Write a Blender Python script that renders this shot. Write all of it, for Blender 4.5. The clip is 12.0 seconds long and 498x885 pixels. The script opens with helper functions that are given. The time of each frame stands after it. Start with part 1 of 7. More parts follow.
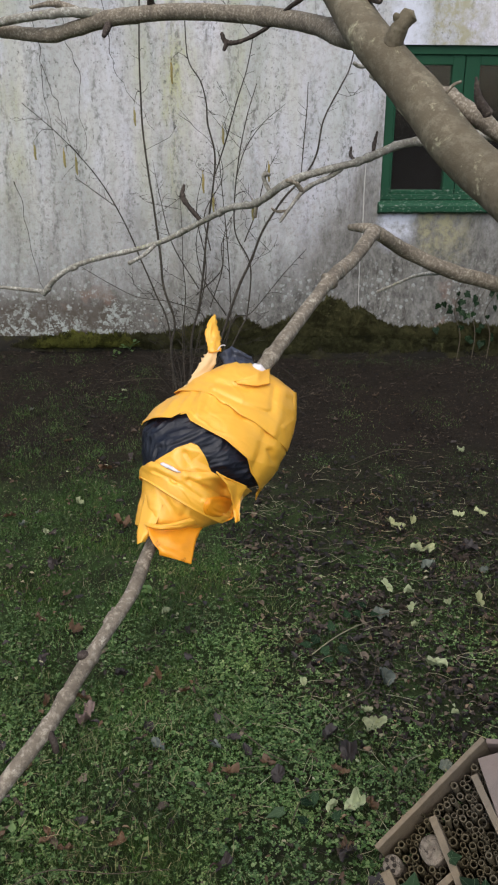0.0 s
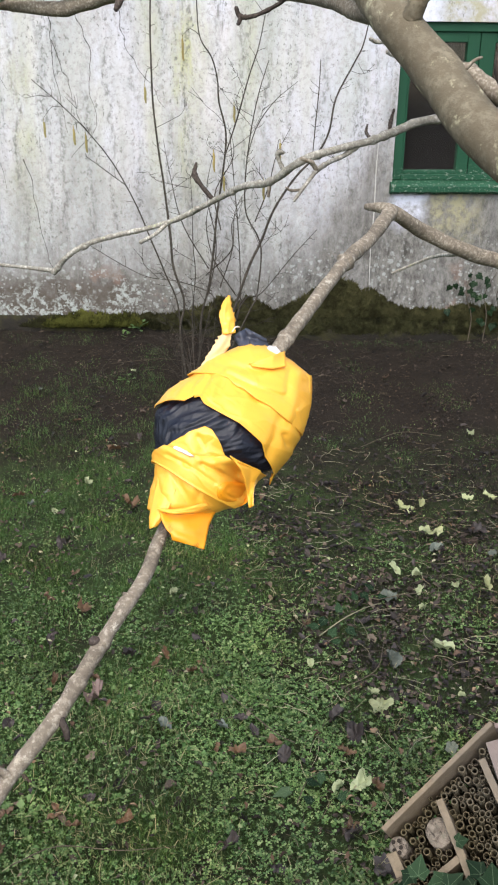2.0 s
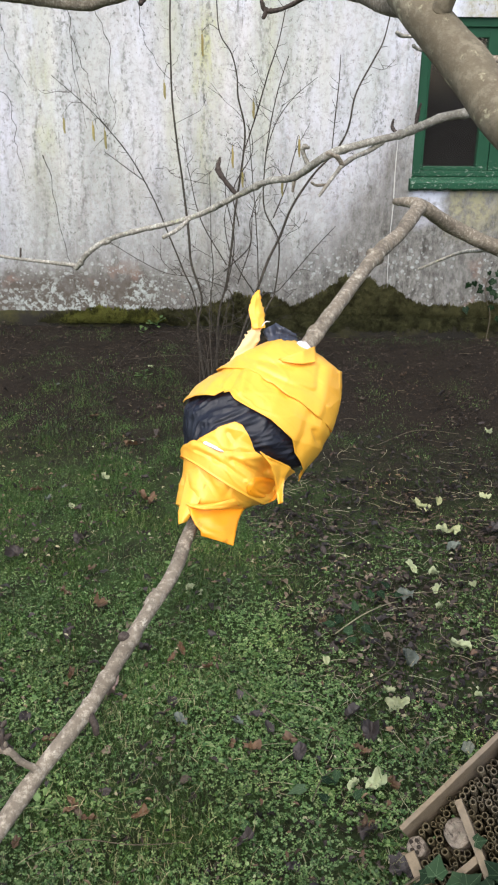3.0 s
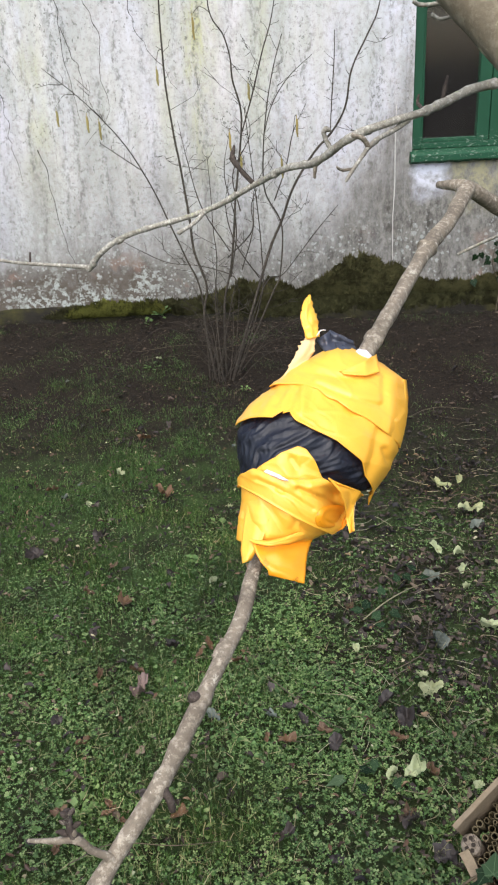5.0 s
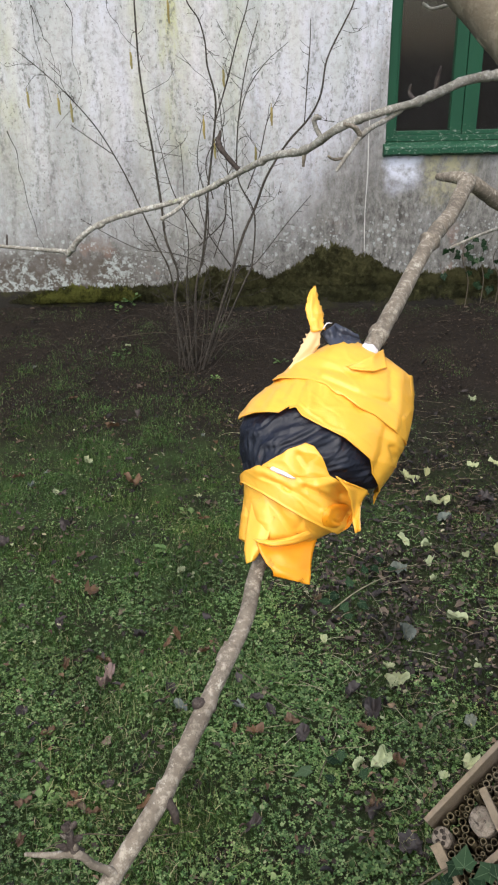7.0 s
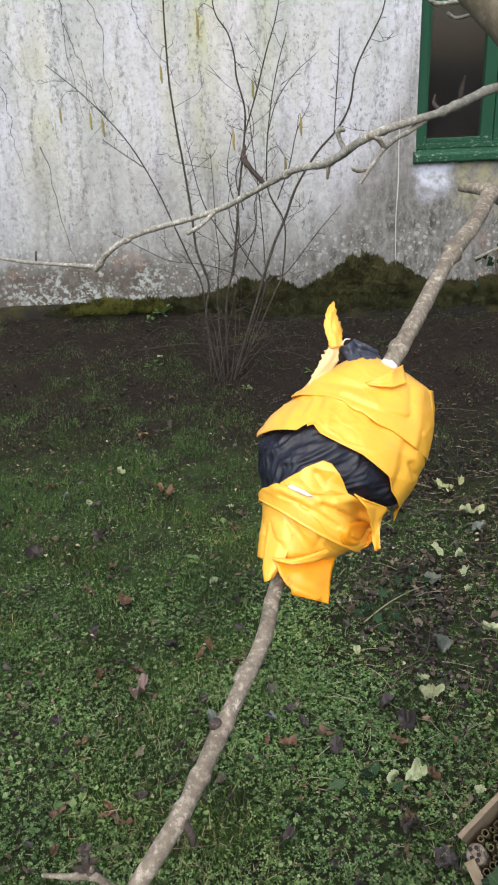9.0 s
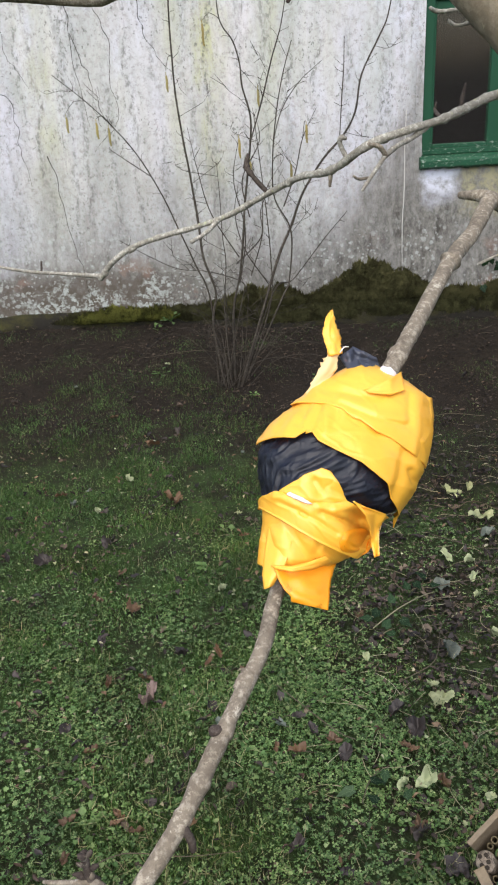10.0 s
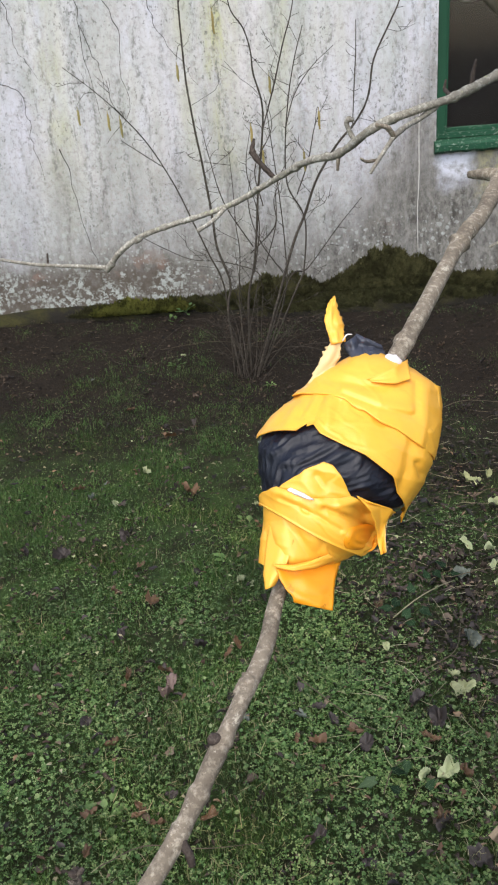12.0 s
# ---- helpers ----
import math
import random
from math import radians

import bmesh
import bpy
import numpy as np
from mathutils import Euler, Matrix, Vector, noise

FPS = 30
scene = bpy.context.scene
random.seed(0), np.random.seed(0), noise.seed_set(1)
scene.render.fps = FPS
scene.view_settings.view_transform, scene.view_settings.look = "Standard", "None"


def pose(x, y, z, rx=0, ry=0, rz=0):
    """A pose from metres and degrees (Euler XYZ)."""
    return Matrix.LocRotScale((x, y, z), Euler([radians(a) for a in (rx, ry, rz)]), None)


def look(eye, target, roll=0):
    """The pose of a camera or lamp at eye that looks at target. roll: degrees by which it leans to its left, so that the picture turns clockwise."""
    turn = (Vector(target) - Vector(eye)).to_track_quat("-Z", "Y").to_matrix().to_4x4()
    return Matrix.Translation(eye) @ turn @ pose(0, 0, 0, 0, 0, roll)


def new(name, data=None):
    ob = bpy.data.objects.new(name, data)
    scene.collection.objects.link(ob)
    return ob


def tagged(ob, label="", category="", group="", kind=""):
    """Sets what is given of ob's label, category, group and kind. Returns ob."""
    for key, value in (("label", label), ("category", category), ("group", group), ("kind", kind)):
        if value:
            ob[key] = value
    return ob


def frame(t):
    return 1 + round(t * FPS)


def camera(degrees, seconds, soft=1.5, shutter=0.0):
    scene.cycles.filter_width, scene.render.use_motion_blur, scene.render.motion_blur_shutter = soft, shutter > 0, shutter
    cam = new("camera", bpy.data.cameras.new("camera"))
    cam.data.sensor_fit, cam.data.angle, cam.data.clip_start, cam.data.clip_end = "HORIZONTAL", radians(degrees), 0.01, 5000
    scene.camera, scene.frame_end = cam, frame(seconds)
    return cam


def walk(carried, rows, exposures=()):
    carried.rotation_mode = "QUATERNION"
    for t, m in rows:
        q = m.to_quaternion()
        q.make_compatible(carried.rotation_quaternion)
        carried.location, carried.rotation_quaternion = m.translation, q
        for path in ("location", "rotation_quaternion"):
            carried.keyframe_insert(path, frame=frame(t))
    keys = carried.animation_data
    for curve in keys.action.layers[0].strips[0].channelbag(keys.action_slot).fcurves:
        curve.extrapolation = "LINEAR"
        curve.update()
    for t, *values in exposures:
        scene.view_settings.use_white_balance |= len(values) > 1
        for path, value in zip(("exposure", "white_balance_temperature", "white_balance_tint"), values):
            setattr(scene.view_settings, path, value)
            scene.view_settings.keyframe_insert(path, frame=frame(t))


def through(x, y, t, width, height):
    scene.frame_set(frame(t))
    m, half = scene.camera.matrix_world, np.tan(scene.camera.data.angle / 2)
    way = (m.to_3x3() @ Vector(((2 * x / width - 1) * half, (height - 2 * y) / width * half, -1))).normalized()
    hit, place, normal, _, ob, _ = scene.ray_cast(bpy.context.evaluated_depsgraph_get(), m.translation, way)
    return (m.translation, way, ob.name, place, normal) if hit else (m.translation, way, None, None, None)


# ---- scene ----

# ---- camera ----
PATH = [
    (0, (0.0148, 0.2111, 1.5333), (0.1143, 2.0635, 0.7860), 0.25),
    (0.5, (0.0136, 0.2124, 1.5333), (0.0974, 2.0574, 0.7658), 0.10),
    (1, (0.0154, 0.2152, 1.5306), (0.0773, 2.0573, 0.7541), -0.10),
    (1.5, (0.0151, 0.2153, 1.5328), (0.0815, 2.0536, 0.7478), 0.21),
    (2, (0.0124, 0.2177, 1.5320), (0.0915, 2.0535, 0.7423), 0.49),
    (2.5, (0.0071, 0.2172, 1.5306), (0.0715, 2.0526, 0.7386), 0.71),
    (3, (0.0062, 0.2205, 1.5303), (0.0485, 2.0543, 0.7332), 0.50),
    (4.8, (-0.0141, 0.2584, 1.5322), (0.0207, 2.0759, 0.6983), -2.74),
    (5, (-0.0137, 0.2593, 1.5321), (0.0043, 2.0778, 0.6999), -2.99),
    (5.5, (-0.0150, 0.2669, 1.5327), (0.0228, 2.0809, 0.6914), -2.39),
    (6, (-0.0209, 0.2666, 1.5294), (0.0275, 2.0716, 0.6694), -1.44),
    (6.5, (-0.0269, 0.2721, 1.5301), (0.0528, 2.0695, 0.6567), -0.87),
    (7, (-0.0280, 0.2712, 1.5300), (0.0710, 2.0751, 0.6720), -0.98),
    (7.5, (-0.0249, 0.2687, 1.5321), (0.0537, 2.0820, 0.6920), -1.41),
    (9.5, (-0.0206, 0.2738, 1.5327), (-0.0116, 2.0923, 0.7002), -2.74),
    (10, (-0.0185, 0.2712, 1.5337), (-0.0186, 2.0951, 0.7131), -3.12),
    (10.5, (-0.0189, 0.2743, 1.5343), (-0.0370, 2.0992, 0.7160), -3.36),
    (11, (-0.0151, 0.2738, 1.5308), (-0.0519, 2.0958, 0.7066), -3.77),
    (11.5, (-0.0130, 0.2796, 1.5290), (-0.0652, 2.0981, 0.6980), -4.21),
    (12, (-0.0113, 0.2838, 1.5290), (-0.0577, 2.0985, 0.6896), -4.65),
]
cam = camera(33.53, 12.0, soft=2.1)
walk(cam, [(t, look(eye, target, roll)) for t, eye, target, roll in PATH],
     [(0, -0.2), (0.5, 0.16), (1, 0.28), (1.5, 0.48), (2.5, 0.54), (3, 0.48), (5, 0.48), (6, 0.28), (7.5, 0.29), (9.5, 0.34), (10, 0.35), (10.5, 0.31), (11, 0.27), (12, 0.27)])


# ---- light: an even winter overcast, the brighter part of the sky high behind the camera ----
SUN_ELEVATION, SUN_AZIMUTH = radians(56), radians(196)
world = bpy.data.worlds.new("overcast_sky")
scene.world = world
world.use_nodes = True
_n, _l = world.node_tree.nodes, world.node_tree.links
sky = _n.new("ShaderNodeTexSky")
sky.sky_type, sky.sun_disc = "NISHITA", False
sky.sun_elevation, sky.sun_rotation = SUN_ELEVATION, SUN_AZIMUTH
sky.air_density, sky.dust_density, sky.ozone_density = 1.0, 2.5, 1.0
_l.new(sky.outputs[0], _n["Background"].inputs[0])
_n["Background"].inputs[1].default_value = 0.2

sun_data = bpy.data.lights.new("sun", "SUN")
sun_data.energy, sun_data.angle, sun_data.color = 2.8, radians(85), (1.0, 0.985, 0.955)
sun = new("sun", sun_data)
_d = Vector((math.sin(SUN_AZIMUTH) * math.cos(SUN_ELEVATION), math.cos(SUN_AZIMUTH) * math.cos(SUN_ELEVATION), math.sin(SUN_ELEVATION)))
sun.matrix_world = look(_d * 20, (0, 0, 0))

rnd = random.Random(7)
rng = np.random.default_rng(11)


# ---- material tools ----
class Mat:
    """A node material: small helpers that wire procedural textures into one Principled shader."""

    def __init__(self, name, rough=0.7, metal=0.0, spec=0.5):
        self.m = bpy.data.materials.new(name)
        self.m.use_nodes = True
        self.nt = self.m.node_tree
        self.b = self.nt.nodes["Principled BSDF"]
        self.b.inputs["Roughness"].default_value = rough
        self.b.inputs["Metallic"].default_value = metal
        self.b.inputs["Specular IOR Level"].default_value = spec
        self.co = self.nt.nodes.new("ShaderNodeTexCoord")

    def n(self, kind, **kw):
        node = self.nt.nodes.new(kind)
        for k, v in kw.items():
            if k == "operation":
                node.operation = v
            elif k == "blend":
                node.data_type, node.blend_type = "RGBA", v
        return node

    def link(self, a, b):
        self.nt.links.new(a, b)

    def coords(self, scale=(1, 1, 1), which="Object", loc=(0, 0, 0)):
        mp = self.n("ShaderNodeMapping")
        mp.inputs["Scale"].default_value = scale
        mp.inputs["Location"].default_value = loc
        self.link(self.co.outputs[which], mp.inputs["Vector"])
        return mp.outputs[0]

    def noise(self, scale=5.0, detail=4.0, rough=0.55, stretch=(1, 1, 1), distort=0.0, loc=(0, 0, 0), which="Object"):
        t = self.n("ShaderNodeTexNoise")
        t.inputs["Scale"].default_value, t.inputs["Detail"].default_value = scale, detail
        t.inputs["Roughness"].default_value, t.inputs["Distortion"].default_value = rough, distort
        self.link(self.coords(stretch, which, loc), t.inputs["Vector"])
        return t.outputs["Fac"]

    def cells(self, scale=20.0, stretch=(1, 1, 1), randomness=1.0):
        t = self.n("ShaderNodeTexVoronoi")
        t.inputs["Scale"].default_value, t.inputs["Randomness"].default_value = scale, randomness
        self.link(self.coords(stretch), t.inputs["Vector"])
        return t.outputs["Distance"], t.outputs["Color"]

    def ramp(self, fac, *stops):
        r = self.n("ShaderNodeValToRGB")
        els = r.color_ramp.elements
        while len(els) < len(stops):
            els.new(0.5)
        for e, (p, c) in zip(els, stops):
            e.position = p
            e.color = (*c, 1) if isinstance(c, tuple) else (c, c, c, 1)
        self.link(fac, r.inputs["Fac"])
        return r.outputs["Color"]

    def mix(self, fac, a, b, blend="MIX"):
        x = self.n("ShaderNodeMix", blend=blend)
        for sock, v in ((x.inputs["Factor"], fac), (x.inputs[6], a), (x.inputs[7], b)):
            if isinstance(v, bpy.types.NodeSocket):
                self.link(v, sock)
            elif isinstance(v, tuple):
                sock.default_value = (*v, 1)
            elif sock.type == "RGBA":
                sock.default_value = (v, v, v, 1)
            else:
                sock.default_value = v
        return x.outputs[2]

    def math(self, op, a, b=0.0, clamp=False):
        x = self.n("ShaderNodeMath", operation=op)
        x.use_clamp = clamp
        for sock, v in zip(x.inputs, (a, b)):
            if isinstance(v, bpy.types.NodeSocket):
                self.link(v, sock)
            else:
                sock.default_value = v
        return x.outputs[0]

    def axis(self, i, which="Object"):
        s = self.n("ShaderNodeSeparateXYZ")
        self.link(self.co.outputs[which], s.inputs[0])
        return s.outputs[i]

    def span(self, value, a, b):
        r = self.n("ShaderNodeMapRange")
        r.interpolation_type = "SMOOTHSTEP"
        r.inputs["From Min"].default_value, r.inputs["From Max"].default_value = a, b
        self.link(value, r.inputs["Value"])
        return r.outputs[0]

    def island(self):
        return self.n("ShaderNodeNewGeometry").outputs["Random Per Island"]

    def each(self):
        return self.n("ShaderNodeObjectInfo").outputs["Random"]

    def out(self, colour=None, rough=None, bump=None, strength=0.4, distance=0.004):
        for v, name in ((colour, "Base Color"), (rough, "Roughness")):
            if isinstance(v, bpy.types.NodeSocket):
                self.link(v, self.b.inputs[name])
            elif v is not None:
                self.b.inputs[name].default_value = (*v, 1) if isinstance(v, tuple) else v
        if bump is not None:
            bp = self.n("ShaderNodeBump")
            bp.inputs["Strength"].default_value, bp.inputs["Distance"].default_value = strength, distance
            self.link(bump, bp.inputs["Height"])
            self.link(bp.outputs[0], self.b.inputs["Normal"])
        return self.m

    def thin(self, amount=0.3):
        """Lets some light through a leaf or a film."""
        tr = self.n("ShaderNodeBsdfTranslucent")
        add = self.n("ShaderNodeMixShader")
        add.inputs[0].default_value = amount
        src = self.b.inputs["Base Color"]
        if src.is_linked:
            self.link(src.links[0].from_socket, tr.inputs["Color"])
        else:
            tr.inputs["Color"].default_value = src.default_value
        self.link(self.b.outputs[0], add.inputs[1])
        self.link(tr.outputs[0], add.inputs[2])
        self.link(add.outputs[0], self.nt.nodes["Material Output"].inputs["Surface"])
        return self.m


# ---- materials ----
def plaster():
    """Old limewashed render: off-white, with dotted rain streaks, algae, grime below and pale lichen rings."""
    k = Mat("limewashed_render", 0.88, spec=0.25)
    x, z = k.axis(0), k.axis(2)
    base = k.mix(k.noise(2.2, 5), (0.565, 0.548, 0.592), (0.70, 0.685, 0.758))
    # a pale green bloom on the western part
    west = k.math("MULTIPLY", k.math("SUBTRACT", 1.0, k.span(k.math("ADD", x, k.math("MULTIPLY", k.noise(1.6, 4), 0.9)), -0.45, 0.35)), k.ramp(k.noise(3.0, 5, 0.6, (1, 1, 0.3)), (0.34, 0.25), (0.62, 0.85)))
    base = k.mix(k.math("MULTIPLY", west, 0.75), base, (0.47, 0.51, 0.475))
    tint = k.mix(k.ramp(k.noise(1.9, 5, 0.6, (1, 1, 0.45), 0.4, (12, 0, 2)), (0.38, 0.0), (0.62, 1.0)), (0.58, 0.565, 0.69), (0.66, 0.60, 0.55))
    base = k.mix(0.42, base, tint)
    # soft grey-green washes that run down the wall
    wash = k.noise(3.4, 7, 0.62, (1, 1, 0.22), 0.8)
    base = k.mix(k.ramp(wash, (0.42, 0.0), (0.68, 0.75)), base, (0.36, 0.385, 0.36))
    narrow = k.noise(14, 6, 0.65, (1, 1, 0.10), 0.5, (2, 0, 6))
    base = k.mix(k.ramp(narrow, (0.50, 0.0), (0.72, 0.34)), base, (0.37, 0.37, 0.335))
    blot = k.noise(11, 8, 0.7, (1, 1, 0.55), 0.5, (4, 0, 1))
    base = k.mix(k.ramp(blot, (0.46, 0.0), (0.68, 0.45)), base, (0.31, 0.325, 0.29))
    pale = k.ramp(k.noise(6, 6, 0.65, (1, 1, 0.4), 0.3, (8, 0, 3)), (0.52, 0.0), (0.68, 0.5))
    base = k.mix(pale, base, (0.68, 0.685, 0.77))
    # yellow-green algae, thickest in two or three columns where water runs
    wander = k.math("ADD", x, k.math("MULTIPLY", k.math("SUBTRACT", k.noise(2.6, 4, 0.6, (0.25, 1, 1)), 0.5), 0.16))
    for at, wide, much in ((-0.13, 0.15, 0.85), (-0.31, 0.10, 0.4), (-1.02, 0.14, 0.5), (0.20, 0.08, 0.4)):
        col = k.math("SUBTRACT", 1.0, k.span(k.math("ABSOLUTE", k.math("SUBTRACT", wander, at)), 0.0, wide))
        col = k.math("MULTIPLY", col, k.ramp(k.noise(9, 6, 0.7, (1, 1, 0.3), 0.4, (at, 0, 3)), (0.38, 0.0), (0.62, much)))
        base = k.mix(col, base, (0.44, 0.44, 0.20))
    algae = k.math("MULTIPLY", k.ramp(k.noise(1.5, 4, 0.5, (1.3, 1, 0.3), 0.2, (3.1, 0, 0)), (0.42, 0.0), (0.62, 0.6)),
                   k.ramp(k.noise(9, 5, 0.65, (1, 1, 0.16)), (0.36, 0.15), (0.62, 1.0)))
    base = k.mix(k.math("MULTIPLY", algae, 0.6), base, (0.46, 0.47, 0.30))
    # the lower half has weathered to a dull mottled grey, streaked downward
    dull = k.math("SUBTRACT", 1.0, k.span(k.math("ADD", z, k.math("MULTIPLY", k.noise(2.4, 5, 0.6, (1, 1, 0.3)), -1.0)), 0.20, 0.95))
    mottle = k.mix(k.ramp(k.noise(9, 9, 0.75, (1, 1, 0.3)), (0.36, 0.0), (0.62, 1.0)), (0.20, 0.197, 0.185), (0.46, 0.465, 0.455))
    mottle = k.mix(k.ramp(k.noise(30, 10, 0.85), (0.47, 0.0), (0.62, 0.6)), mottle, (0.16, 0.16, 0.145))
    base = k.mix(k.math("MULTIPLY", dull, k.ramp(k.noise(5, 5, 0.7, (1, 1, 0.5)), (0.3, 0.45), (0.65, 0.95))), base, mottle)
    speck = k.ramp(k.noise(30, 10, 0.82), (0.51, 0.0), (0.58, 0.5))
    base = k.mix(speck, base, (0.27, 0.245, 0.225))
    grain = k.ramp(k.noise(42, 7, 0.72, (1, 1, 0.8), 0.3, (6, 0, 2)), (0.50, 0.0), (0.60, 0.5))
    base = k.mix(k.math("MULTIPLY", grain, k.ramp(k.noise(2.6, 4, 0.6, (1, 1, 0.5), 0, (1, 0, 4)), (0.34, 0.3), (0.6, 1.0))), base, (0.39, 0.345, 0.325))
    # single wandering runs of black mould dots
    lane = k.math("ADD", x, k.math("MULTIPLY", k.math("SUBTRACT", k.noise(3.0, 5, 0.6, (0.5, 1, 1), 0, (1, 0, 8)), 0.5), 0.22))
    near = 9.0
    for at in (-1.21, -1.05, -0.90, -0.82, -0.66, -0.53, -0.38, -0.23, -0.12, 0.04, 0.16, 0.30, 0.44, 0.60, 0.77, 0.88):
        near = k.math("MINIMUM", near, k.math("ABSOLUTE", k.math("SUBTRACT", lane, at)))
    run = k.math("SUBTRACT", 1.0, k.span(near, 0.003, 0.022))
    run = k.math("MULTIPLY", run, k.ramp(k.noise(2.4, 3, 0.6, (4, 1, 1), 0, (0, 0, 5)), (0.40, 0.15), (0.56, 1.0)))
    dots = k.ramp(k.noise(60, 4, 0.65, (1, 1, 0.55)), (0.44, 0.0), (0.58, 0.62))
    base = k.mix(k.math("MULTIPLY", run, dots), base, (0.10, 0.10, 0.085))
    for freq, lo, at in ((13, 0.615, (5, 0, 2)), (22, 0.63, (9, 0, 1))):
        fine = k.ramp(k.noise(freq, 2, 0.5, (1, 1, 0.05), 0.35, at), (lo, 0.0), (lo + 0.035, 1.0))
        spots = k.ramp(k.noise(52, 4, 0.65, (1, 1, 0.6), 0, at), (0.50, 0.0), (0.58, 0.5))
        base = k.mix(k.math("MULTIPLY", fine, spots), base, (0.12, 0.125, 0.11))
    fleck = k.math("MULTIPLY", k.ramp(k.noise(58, 4, 0.6, (1, 1, 0.75)), (0.575, 0.0), (0.63, 0.7)), k.ramp(k.noise(4.2, 4, 0.6), (0.40, 0.05), (0.58, 1.0)))
    base = k.mix(fleck, base, (0.115, 0.12, 0.10))
    # grime creeping up from the plinth with a torn upper edge, heavier under the window
    heavy = k.math("MULTIPLY", k.span(x, 0.45, 1.05), -0.85)
    rag = k.math("ADD", k.math("ADD", z, heavy), k.math("MULTIPLY", k.noise(2.4, 7, 0.72, (1, 1, 0.45), 0.3), -0.95))
    low = k.math("SUBTRACT", 1.0, k.span(rag, -0.06, 0.36))
    grime = k.mix(k.ramp(k.noise(19, 10, 0.84, (1, 1, 0.5)), (0.38, 0.0), (0.62, 1.0)), (0.062, 0.054, 0.044), (0.29, 0.275, 0.25))
    base = k.mix(k.math("MULTIPLY", low, k.ramp(k.noise(7, 6, 0.7, (1, 1, 0.4)), (0.3, 0.4), (0.6, 0.95))), base, grime)
    damp = k.math("ADD", k.math("ADD", z, k.math("MULTIPLY", k.span(x, 0.1, 1.1), -0.50)), k.math("MULTIPLY", k.math("SUBTRACT", k.noise(3.2, 7, 0.7, (1, 1, 0.4), 0.3, (7, 0, 3)), 0.5), -0.9))
    damp = k.math("SUBTRACT", 1.0, k.span(damp, 0.24, 0.66))
    stain = k.mix(k.ramp(k.noise(23, 9, 0.8, (1, 1, 0.55), 0.2), (0.40, 0.0), (0.60, 1.0)), (0.05, 0.046, 0.038), (0.225, 0.214, 0.19))
    base = k.mix(k.math("MULTIPLY", damp, k.ramp(k.noise(6, 6, 0.7, (1, 1, 0.5), 0, (2, 0, 9)), (0.30, 0.5), (0.60, 0.95))), base, stain)
    brown = k.math("MULTIPLY", k.math("SUBTRACT", 1.0, k.span(k.math("ADD", z, k.math("MULTIPLY", k.noise(7, 6, 0.7), -0.3)), 0.30, 0.44)), k.math("SUBTRACT", 1.0, k.span(x, -0.55, -0.2)))
    base = k.mix(k.math("MULTIPLY", brown, k.ramp(k.noise(13, 8, 0.75), (0.34, 0.5), (0.58, 1.0))), base, (0.088, 0.072, 0.056))
    red = k.ramp(k.noise(2.9, 5, 0.6, (1, 1, 1.3), 0.3, (0.5, 0, 0.4)), (0.60, 0.0), (0.66, 0.7))
    base = k.mix(k.math("MULTIPLY", red, k.math("SUBTRACT", 1.0, k.span(z, 0.48, 0.70))), base, (0.20, 0.13, 0.10))
    band = k.math("SUBTRACT", 1.0, k.span(k.math("ADD", z, k.math("MULTIPLY", k.span(x, -0.5, -0.9), -0.12)), 0.55, 0.86))
    for size, cut, at in ((13, 0.36, (1.7, 0, 2)), (21, 0.40, (5, 0, 1)), (40, 0.42, (2, 0, 7))):
        d, c = k.cells(size)
        ring = k.math("LESS_THAN", k.math("ADD", d, k.math("MULTIPLY", k.noise(size * 3.2, 6, 0.75), 0.80)), cut + 0.22)
        lich = k.math("MULTIPLY", ring, k.ramp(k.noise(3.2, 4, 0.6, (1, 1, 1), 0, at), (0.44, 0.0), (0.52, 1.0)))
        base = k.mix(k.math("MULTIPLY", k.math("MULTIPLY", lich, band), 0.5), base, k.mix(k.noise(50, 3), (0.34, 0.365, 0.335), (0.50, 0.52, 0.49)))
    crust = k.ramp(k.noise(30, 8, 0.74, (1, 1, 1), 0.4, (4, 0, 4)), (0.50, 0.0), (0.535, 1.0))
    crust = k.math("MULTIPLY", k.math("MULTIPLY", crust, brown), k.ramp(k.noise(5, 5, 0.65, (1, 1, 1), 0, (3, 0, 5)), (0.44, 0.0), (0.54, 0.85)))
    base = k.mix(crust, base, k.mix(k.noise(45, 4), (0.29, 0.315, 0.285), (0.46, 0.48, 0.445)))
    # fresh limewash kept dry under the window sill, and an ochre stain beside it
    ragx = k.math("ADD", x, k.math("MULTIPLY", k.math("SUBTRACT", k.noise(12, 6, 0.7), 0.5), 0.12))
    dry = k.math("MULTIPLY", k.math("MULTIPLY", k.span(ragx, 0.99, 1.05), k.math("SUBTRACT", 1.0, k.span(ragx, 1.15, 1.25))), k.math("MULTIPLY", k.span(k.math("ADD", z, k.math("MULTIPLY", k.noise(9, 5, 0.7), 0.2)), 0.86, 1.02), k.ramp(k.noise(16, 6, 0.7), (0.34, 0.2), (0.52, 1.0))))
    base = k.mix(k.math("MULTIPLY", dry, 0.85), base, (0.68, 0.69, 0.77))
    ochre = k.math("MULTIPLY", k.math("MULTIPLY", k.span(ragx, 1.20, 1.27), k.math("SUBTRACT", 1.0, k.span(ragx, 1.42, 1.6))), k.math("MULTIPLY", k.span(k.math("ADD", z, k.math("MULTIPLY", k.noise(7, 5, 0.7), 0.3)), 0.80, 1.05), k.ramp(k.noise(14, 6, 0.7), (0.40, 0.0), (0.58, 0.8))))
